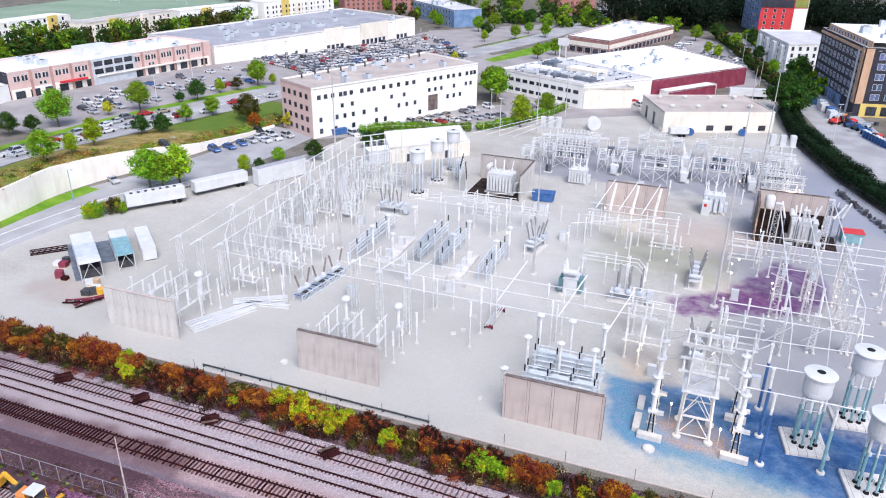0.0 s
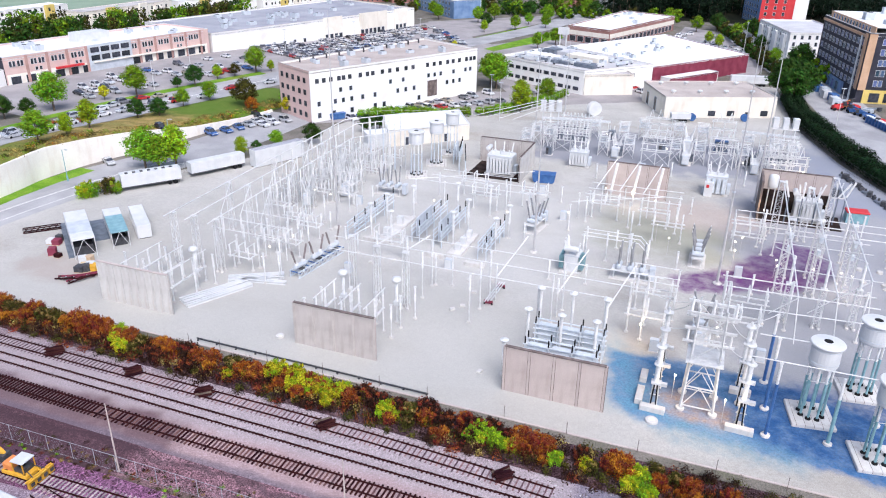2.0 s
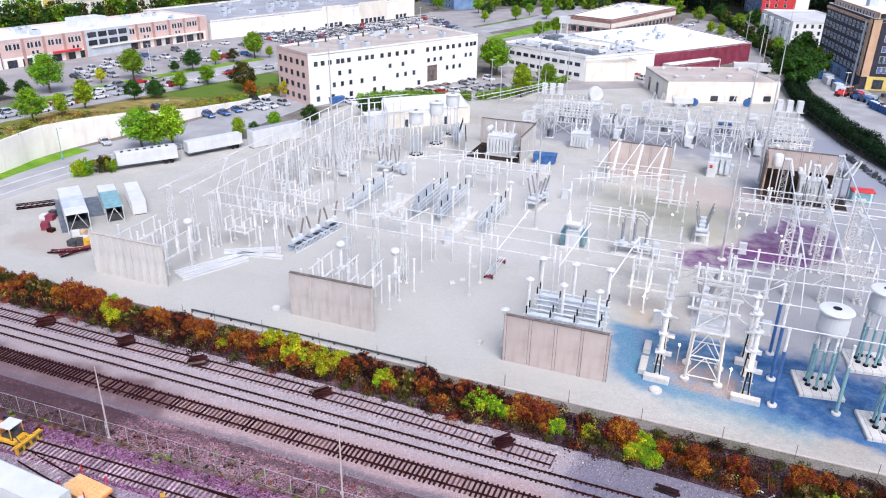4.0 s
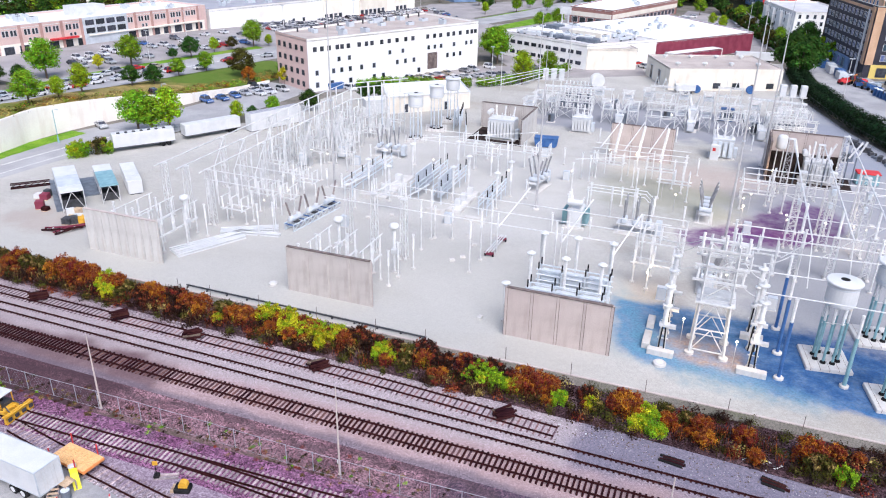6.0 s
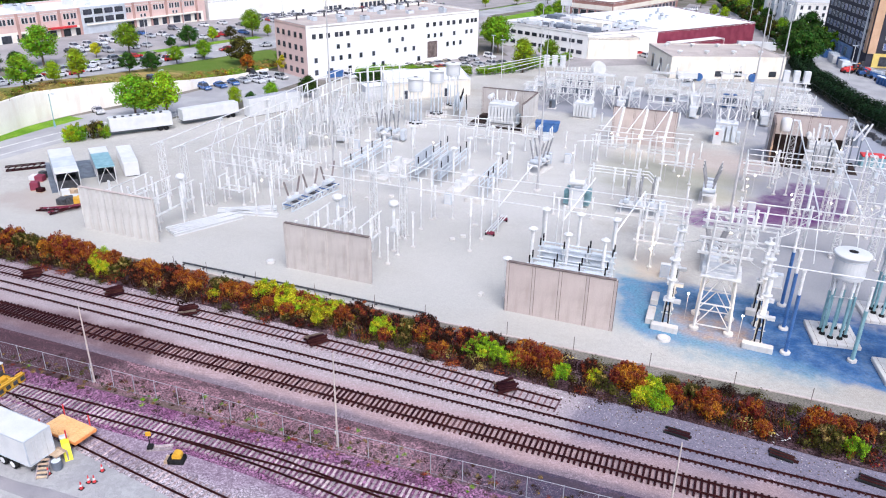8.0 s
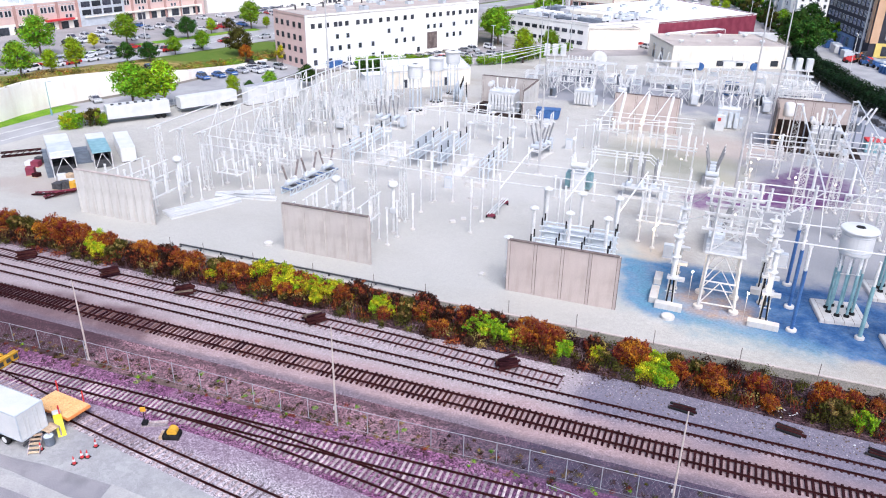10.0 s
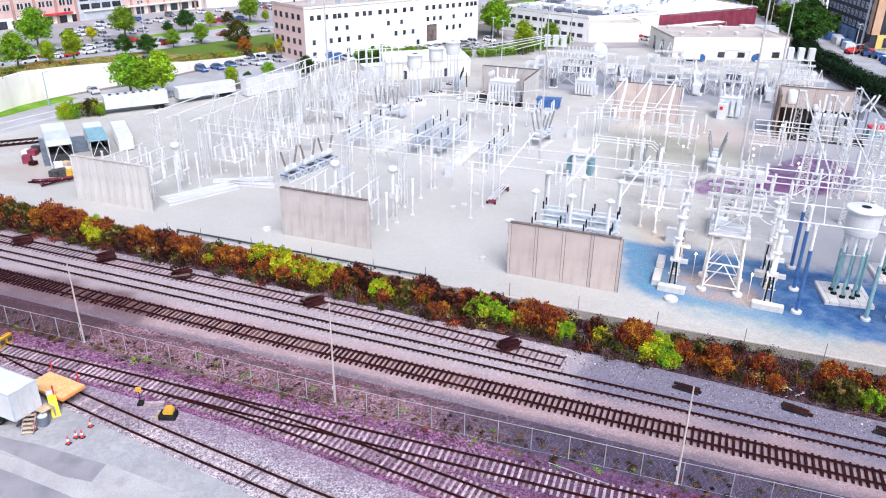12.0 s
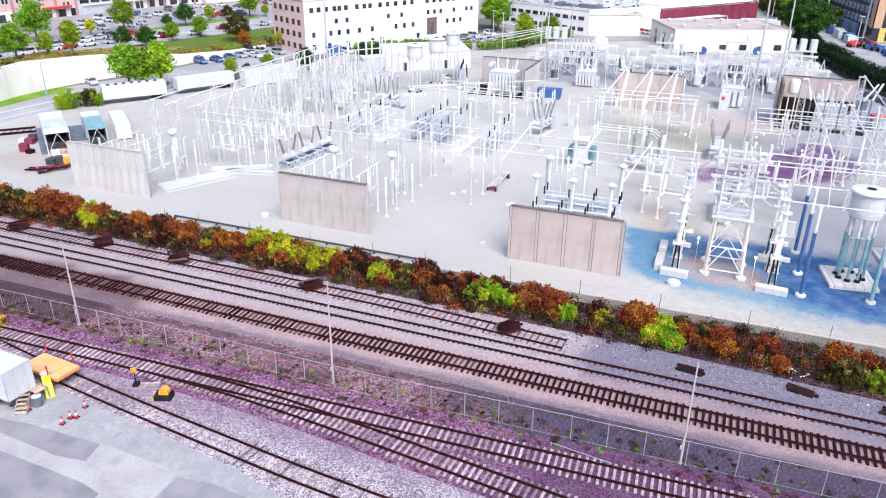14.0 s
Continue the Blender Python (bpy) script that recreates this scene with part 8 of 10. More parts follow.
for k, x, y, s in (("lime", -54.4, -7.6, 1.0), ("yellow", -53.6, -9.2, 0.9), ("yellow", -28.2, -8.0, 1.3), ("yellow", -25.6, -7.6, 1.2), ("lime", -23.4, -8.0, 1.0), ("lime", -22.6, -9.4, 0.9), ("yellow", -20.4, -9.8, 1.1), ("yellow", -18.8, -9.0, 1.0), ("lime", -18.6, -7.6, 0.8), ("yellow", -15.4, -8.2, 0.8), ("lime", -12.0, -10.2, 0.9), ("lime", -10.6, -10.4, 0.7), ("lime", -9.4, -8.4, 0.6), ("lime", -6.6, -9.4, 0.65), ("yellow", -5.4, -8.2, 0.5),
                   ("green", -0.2, -9.4, 1.0), ("green", 1.6, -9.9, 0.9), ("lime", 0.6, -10.6, 0.7), ("lime", 4.0, -10.6, 0.8), ("red", 6.8, -10.0, 1.3), ("yellow", 7.6, -8.6, 0.7), ("lime", 9.4, -10.4, 0.6), ("olive", 13.2, -10.8, 0.7), ("orange", 16.4, -10.2, 1.35), ("red", 15.4, -9.8, 1.2), ("lime", 18.2, -10.6, 1.05), ("green", 18.9, -12.0, 1.0), ("yellow", 17.6, -12.2, 0.9), ("lime", 19.8, -12.4, 0.7), ("green", 9.2, -10.9, 0.8), ("yellow", 12.6, -10.6, 0.75), ("green", 2.6, -10.8, 0.85), ("yellow", -24.4, -9.4, 1.25), ("lime", -21.2, -8.6, 1.1), ("yellow", -11.6, -9.4, 0.9), ("orange", 20.4, -10.8, 0.9), ("red", 23.6, -10.4, 1.0), ("orange", 24.0, -12.2, 0.9), ("red", 27.6, -10.6, 1.0), ("orange", 28.6, -13.0, 0.75),
                   ("orange", 33.4, -11.2, 1.35), ("olive", 34.0, -13.0, 1.2), ("green", 36.4, -13.0, 0.9), ("red", -61.0, -8.0, 1.5), ("red", -58.5, -8.4, 1.4), ("orange", -33.0, -9.0, 1.0), ("red", -30.6, -9.4, 1.1), ("red", -16.8, -9.2, 1.0)):
    plant(BUSH[k], x, y, s * 0.78, rnd.uniform(0, 360), z=-0.35)
def undergrowth(name, spots, leaf, label, size, count):
    """Low growth that nobody could count, as one mesh."""
    r = random.Random(len(spots))
    b = Build()
    for x, y, z, w, h in spots:
        leaf_cloud(b, (x, y, z + h * 0.4), (w, w, h * 0.6), count, size, r)
    return tagged(b.out(name, LEAF[leaf]), label, "undergrowth", kind="stuff")


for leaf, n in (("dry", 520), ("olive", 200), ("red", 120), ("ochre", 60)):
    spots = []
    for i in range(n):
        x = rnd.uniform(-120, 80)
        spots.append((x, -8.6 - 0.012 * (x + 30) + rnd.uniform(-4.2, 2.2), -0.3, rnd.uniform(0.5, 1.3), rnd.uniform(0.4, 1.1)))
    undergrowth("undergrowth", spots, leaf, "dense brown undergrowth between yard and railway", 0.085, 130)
for leaf, n, w_, h_ in (("olive", 150, 0.5, 0.22), ("dry", 190, 0.55, 0.2), ("ochre", 110, 0.4, 0.18), ("red", 60, 0.4, 0.2), ("green", 40, 0.45, 0.25)):
    spots = []
    for i in range(n):
        x = rnd.uniform(-75, 45)
        spots.append((x, -28.9 + 0.018 * x + rnd.choice((rnd.gauss(-1.0, 0.5), rnd.gauss(0.3, 0.7), rnd.uniform(-1.6, 2.6))), -0.38, rnd.uniform(0.15, w_), rnd.uniform(0.06, h_)))
    undergrowth("weeds", spots, leaf, "sparse weeds along the railway fence", 0.032, 120)
def twigs(spots, leaf, label):
    """Dry upright stalks that nobody could count."""
    r = random.Random(len(spots))
    b = Build()
    for x, y, z, h in spots:
        for _ in range(14):
            px, py, hh = x + r.gauss(0, 0.35), y + r.gauss(0, 0.35), h * r.uniform(0.5, 1.15)
            lean = Vector((r.gauss(0, 0.22), r.gauss(0, 0.22), 1)) * hh
            w = Vector((r.uniform(-1, 1), r.uniform(-1, 1), 0)).normalized() * 0.022
            p = Vector((px, py, z))
            b.add([p - w, p + w, p + lean + w * 0.4, p + lean - w * 0.4], ((0, 1, 2, 3),))
            q = p + lean * 0.8
            b.add([q - w * 3, q + w * 2 + lean * 0.02, q + lean * 0.22 + w * 2, q + lean * 0.2 - w], ((0, 1, 2, 3),))
    return tagged(b.out("dry_stalks", LEAF[leaf], None), label, "undergrowth", kind="stuff")


for leaf, n, h_ in (("dry", 420, 1.4), ("red", 230, 1.6), ("ochre", 110, 1.2), ("olive", 120, 1.3)):
    spots = []
    for x in (rnd.uniform(-110, 60) for _ in range(n)):
        if x < 8 or rnd.random() < 0.4:
            spots.append((x, -9.3 - 0.014 * (x + 30) + rnd.uniform(-2.8, 1.6) - max(0.0, x - 6) * 0.03, -0.35, rnd.uniform(0.5, 1.0) * h_))
    twigs(spots, leaf, "dry upright stalks among the trackside bushes")
for leaf, n in (("olive", 70), ("ochre", 190), ("green", 70), ("orange", 40)):
    spots = []
    for i in range(n):
        y = rnd.uniform(0, 128)
        wx = lerp_at(y, WALL_Y, WALL_X) - rnd.uniform(1.2, 8.0) ** rnd.choice((1.0, 0.8))
        spots.append((wx, y, ground_z(wx, y), rnd.uniform(0.8, 2.0), rnd.uniform(0.6, 1.7)))
    undergrowth("bank_scrub", spots, leaf, "mixed autumn scrub on the roadside bank", 0.13, 110)
for k, x, y, s in (("lime", -101.4, 33.6, 1.25), ("green", -100.4, 34.6, 1.25), ("lime", -100.8, 33.2, 1.0), ("olive", -98.6, 37.2, 1.3), ("green", -97.8, 38.0, 1.2)):
    plant(BUSH[k], x, y, s, rnd.uniform(0, 360))
for k in BUSH:
    drop(BUSH[k])


def make_hedge(leaf, label, seed, L=6.0, w=2.2, h=3.2, count=1500, size=0.2):
    r = random.Random(seed)
    t = thing("hedge", at(0, -500), label, "hedge", "hedges")
    st, cr = Build(), Build()
    for k in range(7):
        x = L * (k + 0.5) / 7
        st.tube((x, 0, -0.1), (x + r.uniform(-0.2, 0.2), r.uniform(-0.2, 0.2), h * 0.7), 0.06, 0.02, 5)
        leaf_cloud(cr, (x, r.uniform(-0.2, 0.2), h * r.uniform(0.5, 0.58)), (L * 0.13, w * 0.5, h * r.uniform(0.42, 0.52)), count // 7, size, r)
    st.out("branchwork", BARK, t)
    cr.out("foliage", LEAF[leaf], t)
    return t


HEDGE_D = make_hedge("evergreen", "tall dark evergreen hedge segment", 61, w=3.4, h=4.4)
HEDGE_G = make_hedge("green", "clipped leafy green hedge segment", 62)
for line, src, rows in (([(39.5, 190), (42.5, 160), (51.5, 124), (59.5, 102), (68, 80), (80, 50)], HEDGE_D, (0, 3.2)), ([(-78.5, 114.5), (-70, 121.5), (-54.5, 127.5), (-43.5, 136.5)], HEDGE_G, (0,)), ([(-41.5, 139), (-35.0, 150), (-30.5, 164)], HEDGE_G, (0,))):
    for p, d in along(line, 5.4):
        for off in rows:
            q = p + Vector((d.y, -d.x, 0)) * (-off if src is HEDGE_D else off)
            copy_thing(src, at(q.x, q.y, 0, math.degrees(math.atan2(d.y, d.x))) @ Matrix.Diagonal((1, 1, rnd.uniform(0.85, 1.15), 1)))
drop(HEDGE_D)
drop(HEDGE_G)


# ---- cars ----
def car_paint(name, c):
    return mk("car_paint_" + name, c, tuple(v * 1.08 for v in c), 1.0, 0.25, 0.2, bump=0.0, fine=3, spread=0.03, coat=0.6)


PAINTS = {n: car_paint(n, c) for n, c in (("white", (0.75, 0.75, 0.76)), ("silver", (0.5, 0.51, 0.53)), ("grey", (0.18, 0.18, 0.2)), ("black", (0.03, 0.03, 0.035)), ("red", (0.45, 0.03, 0.03)), ("blue", (0.05, 0.13, 0.36)), ("tan", (0.4, 0.35, 0.28)))}


def make_car(colour, suv):
    t = thing("car", at(0, -500), ("%s parked " + ("sport utility car" if suv else "saloon car") + " on the asphalt") % colour, "car", "parked cars")
    h = 1.75 if suv else 1.46
    low = [(-2.25, 0.3), (2.2, 0.28), (2.3, 0.55), (2.22, 0.78), (1.2, 0.95), (-1.7 if not suv else -2.2, 1.0), (-2.3, 0.9), (-2.34, 0.5)]
    b = Build().side(low, -0.88, 0.88)
    top = [(0.95, 0.94), (0.25, h - 0.03), (-1.15 if not suv else -1.75, h), (-1.75 if not suv else -2.18, 0.98)]
    roof = [(x, 0.0, z) for x, z in top]
    p = [Vector((x, s * (0.84 if z < 1.1 else 0.66), z)) for s in (-1, 1) for x, z in top]
    b.add(p, ((0, 1, 2, 3), (7, 6, 5, 4), (1, 5, 6, 2)))
    b.out("body", PAINTS[colour], t)
    g = Build()
    g.add([(0.97, -0.76, 0.97), (0.97, 0.76, 0.97), (0.28, 0.6, h - 0.06), (0.28, -0.6, h - 0.06)], ((0, 1, 2, 3),))
    xr = -1.78 if not suv else -2.21
    g.add([(xr, -0.74, 1.02), (xr, 0.74, 1.02), (xr + 0.58, 0.6, h - 0.06), (xr + 0.58, -0.6, h - 0.06)] if not suv else [(xr, -0.74, 1.02), (xr, 0.74, 1.02), (xr + 0.42, 0.6, h - 0.06), (xr + 0.42, -0.6, h - 0.06)], ((3, 2, 1, 0),))
    for s in (-1, 1):
        g.add([(0.75, s * 0.845, 1.0), (xr + 0.25, s * 0.845, 1.02), (xr + 0.62, s * 0.69, h - 0.12), (0.25, s * 0.69, h - 0.12)], ((0, 1, 2, 3) if s < 0 else (3, 2, 1, 0),))
    g.out("glazing", GLASS, t, "dark tinted windows")
    for x in (-1.4, 1.42):
        for s in (-1, 1):
            w = Build().turned([(0.2, -0.1), (0.33, -0.09), (0.33, 0.09), (0.2, 0.1)], 12, Matrix.Translation((x, s * 0.8, 0.33)) @ pose(0, 0, 0, 90, 0, 0)).out("wheel", BLACK, t)
    for s in (-1, 1):
        if s > 0:
            Build().box(2.2, 2.3, -0.79, 0.79, 0.6, 0.74).out("headlight_bar", WHITE, t)
    return t


CARS = {(c, s): make_car(c, s) for c in PAINTS for s in (False, True)}
CAR_MIX = [("white", True), ("white", False), ("silver", False), ("white", False), ("white", False), ("white", True), ("white", False), ("silver", False), ("silver", True), ("grey", False), ("black", True), ("black", False), ("silver", False), ("blue", False), ("tan", False), ("silver", False), ("white", True), ("grey", True), ("white", False), ("silver", True), ("white", False), ("red", False), ("silver", False), ("grey", False), ("white", True)]


FAR_CARS = []


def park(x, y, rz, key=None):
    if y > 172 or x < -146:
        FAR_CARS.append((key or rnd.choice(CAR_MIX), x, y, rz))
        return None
    return copy_thing(CARS[key or rnd.choice(CAR_MIX)], at(x, y, ground_z(x, y) + 0.05, rz))


rnd = random.Random(12)
for x, y in ((-142.8, 51.6), (-139.3, 58.7), (-136.2, 57.0), (-144.0, 69.5), (-144.7, 83.5), (-145.1, 88.3), (-145.4, 93.4), (-144.0, 99.5), (-141.4, 104.5), (-134.9, 103.1), (-131.4, 112.2), (-139.6, 79.2), (-142.9, 76.3), (-131.0, 126.0), (-126.0, 141.0), (-128.5, 133), (-123, 160), (-119, 175), (-143.4, 64.0), (-138.6, 66.5), (-144.9, 73.0), (-138.0, 92.0), (-137.2, 97.5), (-142.0, 46.0), (-138.8, 50.0), (-139.4, 72.5), (-138.4, 86.0)):
    park(x, y, 78 + (y - 80) * -0.25 + rnd.choice((0, 180)))
park(-134.6, 103.5, 77, ("red", True))
for x, y, k in ((-103.1, 95.0, ("silver", False)), (-107.2, 83.6, ("blue", True)), (-105.1, 87.4, ("blue", False)), (-104.0, 91.6, ("blue", False)), (-103.0, 98.6, ("white", False)), (-99.4, 96.6, ("white", False)), (-101.4, 102.6, ("white", True)), (-98.2, 99.6, ("white", False)), (-96.6, 103.6, ("silver", True)), (-114.0, 72.5, ("black", True)), (-113.6, 66.3, ("white", True)), (-113.4, 53.0, ("silver", False)), (-106.5, 104.1, ("black", True))):
    park(x, y, -25 + rnd.uniform(-8, 8), k)
for k in range(16):
    u = (k + 0.3) / 16
    if rnd.random() < 0.85:
        park(-82.0 + 28.0 * u + 1.6, 113.0 + 52.0 * u - 1.0, -30 + rnd.uniform(-3, 3))
for k in range(9):
    park(-70 + k * 2.9, 128 + k * 3.0, -28 + rnd.choice((0, 180)))
for x, y in ((-40, 168), (-36, 176), (-20.5, 180), (-15.0, 196), (-12, 184), (-6.5, 186), (-9.5, 191), (-30, 170)):
    park(x, y, rnd.uniform(0, 180))
# rows in the big car park
n_cars = 0
for row in range(11):
    u = (row + 0.7) / 11.4
    for k in range(34):
        v = (k + 0.5) / 34
        (ax, ay), (bx, by), (cx, cy), (dx, dy) = (-172, 196), (-131, 178), (-84, 250), (-137, 312)
        x = (ax * (1 - u) + bx * u) * (1 - v) + (dx * (1 - u) + cx * u) * v
        y = (ay * (1 - u) + by * u) * (1 - v) + (dy * (1 - u) + cy * u) * v
        if rnd.random() < 0.6 and n_cars < 260:
            park(x, y, -30 + rnd.choice((0, 180)) + rnd.uniform(-3, 3))
            n_cars += 1
for row in range(4):
    for k in range(18):
        u, v = (row + 0.6) / 4.4, (k + 0.5) / 18
        (ax, ay), (bx, by), (cx, cy), (dx, dy) = (-182, 95), (-156, 86), (-134, 160), (-170, 182)
        x = (ax * (1 - u) + bx * u) * (1 - v) + (dx * (1 - u) + cx * u) * v
        y = (ay * (1 - u) + by * u) * (1 - v) + (dy * (1 - u) + cy * u) * v
        if rnd.random() < (0.32 if v < 0.6 else 0.6):
            park(x, y, -15 + rnd.choice((0, 180)) + rnd.uniform(-3, 3))
for k in range(28):
    park(rnd.uniform(-6, 26), 268 + rnd.uniform(0, 70), rnd.choice((20, 110, 200)) + rnd.uniform(-4, 4))
for k in range(12):
    park(60 - k * 2.4 + rnd.uniform(-1, 1), 215 + k * 10.0, 103 + rnd.choice((0, 180)))
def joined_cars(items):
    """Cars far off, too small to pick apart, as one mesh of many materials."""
    me = bpy.data.meshes.new("distant_cars")
    slots, v, f, idx = {}, [], [], []
    for key, x, y, rz in items:
        m = at(x, y, ground_z(x, y) + 0.05, rz)
        for part_ in CARS[key].children:
            mat = part_.data.materials[0]
            if mat.name not in slots:
                slots[mat.name] = len(slots)
                me.materials.append(mat)
            k = len(v)
            v += [tuple(m @ q.co) for q in part_.data.vertices]
            for poly in part_.data.polygons:
                f.append(tuple(i + k for i in poly.vertices))
                idx.append(slots[mat.name])
    me.from_pydata(v, [], f)
    me.polygons.foreach_set("material_index", idx)
    return tagged(new("distant_cars", me), "rows of distant parked cars of many colours", "cars", kind="stuff")


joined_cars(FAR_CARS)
for c in CARS.values():
    drop(c)

# ---- construction yard east of the hedge ----
def lift(x, y, rz, mat, label):
    t = thing("boom_lift", at(x, y, 0.03, rz), label, "boom lift", "parked boom lifts")
    Build().bevelled(-1.5, 1.5, -0.9, 0.9, 0.5, 1.5, 0.12).out("chassis", mat, t)
    for a in (-1.1, 1.1):
        for s in (-1, 1):
            Build().turned([(0.3, -0.16), (0.5, -0.14), (0.5, 0.14), (0.3, 0.16)], 12, Matrix.Translation((a, s * 0.95, 0.5)) @ pose(0, 0, 0, 90, 0, 0)).out("wheel", BLACK, t)
    Build().bar((-1.2, 0, 1.5), (3.2, 0, 2.3), 0.4).out("boom", mat, t)
    Build().box(3.1, 4.0, -0.6, 0.6, 1.6, 2.7).out("basket", DARKMETAL, t)


for k, (x, y) in enumerate(((55.0, 186.0), (57.2, 189.0), (58.8, 184.0), (61.0, 180.5), (63.0, 176.0), (60.2, 188.0), (65.5, 170.5), (66.0, 165.0), (63.6, 184.5), (56.6, 193.5))):
    lift(x, y, 20 + 37 * k, (REDPANEL, ORANGE, BLUEPAINT, BLUEPAINT, BLUEPAINT, REDPANEL, REDPANEL, BLUEPAINT, PALEBLUE, PALEBLUE)[k], "parked boom lift with its arm lowered")
for k in range(7):
    t = thing("portable_cabin", at(49.5 + k * 0.9 + (k % 2), 226 - k * 5.2, 0.03, 102), "small blue-grey site cabin", "cabin", "site cabins")
    Build().bevelled(-2.0, 2.0, -1.2, 1.2, 0, 2.4, 0.05).out("body", (PALEBLUE, WHITE, BLUEPAINT)[k % 3], t)
for k in range(9):
    t = thing("portable_toilet", at(62.0 + 0.6 * k, 172.0 - 1.5 * k, 0.03, 100), "bright blue portable toilet", "toilet", "portable toilets")
    Build().bevelled(-0.55, 0.55, -0.55, 0.55, 0, 2.1, 0.06).out("cubicle", BLUEPAINT, t)
    Build().bevelled(-0.6, 0.6, -0.6, 0.6, 2.1, 2.3, 0.1).out("roof", PALEBLUE, t)

# ---- trailers, sheds and clutter on the west side of the yard ----
def box_trailer(x, y, rz, L, h, label, wheels=True, mat=None, roof=None):
    t = thing("trailer", at(x, y, 0, rz), label, "trailer", "white trailers")
    base = 1.0 if wheels else 0.15
    Build().bevelled(-L / 2, L / 2, -1.25, 1.25, base, h, 0.06).out("box", mat or WHITE, t)
    if roof:
        Build().box(-L / 2 + 0.08, L / 2 - 0.08, -1.15, 1.15, h, h + 0.012).out("roof_skin", roof, t, "grey-blue weathered roof")
    ribs = Build()
    for k in range(int(L / 0.9)):
        ribs.box(-L / 2 + 0.4 + k * 0.9, -L / 2 + 0.46 + k * 0.9, -1.25, 1.25, h, h + 0.015)
        for s in (-1, 1):
            ribs.box(-L / 2 + 0.4 + k * 0.9, -L / 2 + 0.46 + k * 0.9, s * 1.27 - 0.02, s * 1.27 + 0.02, base + 0.1, h + 0.015)
    ribs.out("side_ribs", WHITE, t)
    Build().box(-L / 2, L / 2, -1.0, 1.0, base - 0.2, base - 0.003).out("underframe", DARKMETAL, t)
    if wheels:
        for a in (L / 2 - 2.6, L / 2 - 1.4):
            for s in (-1, 1):
                Build().turned([(0.3, -0.18), (0.5, -0.16), (0.5, 0.16), (0.3, 0.18)], 14, Matrix.Translation((a, s * 1.0, 0.5)) @ pose(0, 0, 0, 90, 0, 0)).out("wheel", BLACK, t)
    return t


box_trailer(-93.6, 44.6, 53, 12.5, 3.7, "long white box trailer parked by the fence")
box_trailer(-86.8, 58.6, 62, 13.2, 3.4, "long white box trailer with vents in its roof")
box_trailer(-78.0, 70.6, 66, 13.8, 4.2, "long pale blue and white storage trailer", wheels=False, roof=ROOFBLUE)
for k in range(7):
    t = thing("roof_vent", at(-93.0 + k * 0.9 - 3.2, 44.0 + k * 1.25 - 3.6, 3.7, 53), "small dark trailer roof vent", "roof vent", "trailer roof vents")
    Build().bevelled(-0.3, 0.3, -0.3, 0.3, 0, 0.25, 0.05).out("hood", DARKMETAL, t)


def canopy(x, y, rz, L, w, h, split, front_mat, label):
    """A canopy on posts: pale roof panels, one panel of another material, dark boxes for its shaded inside, dark mats
    at its sides.
    """
    t = thing("open_shed", at(x, y, 0, rz), label, "shed", "open sheds")
    for a in (-L / 2 + 0.1, 0, L / 2 - 0.1):
        for s in (-1, 1):
            Build().bar((a, s * (w / 2 - 0.1), 0), (a, s * (w / 2 - 0.1), h), 0.12).out("post", STEEL, t)
    cuts = (-L / 2, -L / 2 + L * split[0], -L / 2 + L * split[1], L / 2)
    for k in range(3):
        if cuts[k + 1] - cuts[k] > 0.2:
            Build().bevelled(cuts[k], cuts[k + 1] - 0.03, -w / 2, w / 2, h, h + 0.16 + (0.04 if k == 1 else 0), 0.04).out("roof_panel", front_mat if k == 1 else WHITE, t)
    Build().box(-L / 2, L / 2 * 0.7, w / 2 - 0.06, w / 2, 0.1, h).out("side_wall", WHITE, t)
    Build().box(-L / 2, L / 2 * 0.7, -w / 2, -w / 2 + 0.06, h * 0.35, h).out("side_wall", WHITE, t)
    Build().box(-L / 2, -L / 2 + 0.06, -w / 2 + 0.06, w / 2 - 0.06, 0.1, h).out("end_wall", WHITE, t)
    # Dark boxes added to stand for the shade under the roof.
    for k in range(4):
        Build().bevelled(-L / 2 + 0.6 + k * L * 0.22, -L / 2 + 0.5 + (k + 0.85) * L * 0.22, -w / 2 + 0.3, w / 2 - 0.3, 0.02, h * (0.35 + 0.12 * (k % 2)), 0.08).out("stored_load", (SLATE, DARKMETAL)[k % 2], t)
    for s in (-1, 1):
        Build().bar((L / 2 - 0.12, s * (w / 2 - 0.1), 0.2), (L / 2 - 0.12, 0, h), 0.08).out("brace", WHITE, t)
    return t


canopy(-83.9, 15.0, -39, 15.0, 3.7, 3.5, (0.38, 0.78), GREYPAINT, "long white canopy shed with a grey roof panel")
canopy(-80.6, 20.2, -40, 13.0, 3.0, 3.0, (0.32, 0.995), TEAL, "canopy shed with a teal glass roof")
box_trailer(-79.2, 24.8, -41, 11.4, 2.6, "long white storage container beside the sheds", wheels=False)
for x, y, rz, L, w in ((-87.2, 15.0, -39, 18.5, 1.3), (-85.3, 20.9, -40, 11.0, 2.8), (-78.5, 23.2, -40, 8.0, 1.0)):
    t = thing("ground_mat", at(x, y, 0, rz), "dark blue-grey mat laid beside a shed", "mat", "ground mats")
    for k in range(int(L / 1.8)):
        Build().bevelled(-L / 2 + k * 1.8, -L / 2 + k * 1.8 + 1.76, -w / 2, w / 2, 0.0, 0.09, 0.02).out("mat_sheet", SLATE, t)
t = thing("crane_jib", at(-94.9, 16.5, 0, 46), "dark rusty lattice jib lying on the ground", "jib")
j = Build()
for s in (-0.4, 0.4):
    for z in (0.15, 0.85):
        j.bar((-3.2, s, z), (3.2, s, z), 0.16)
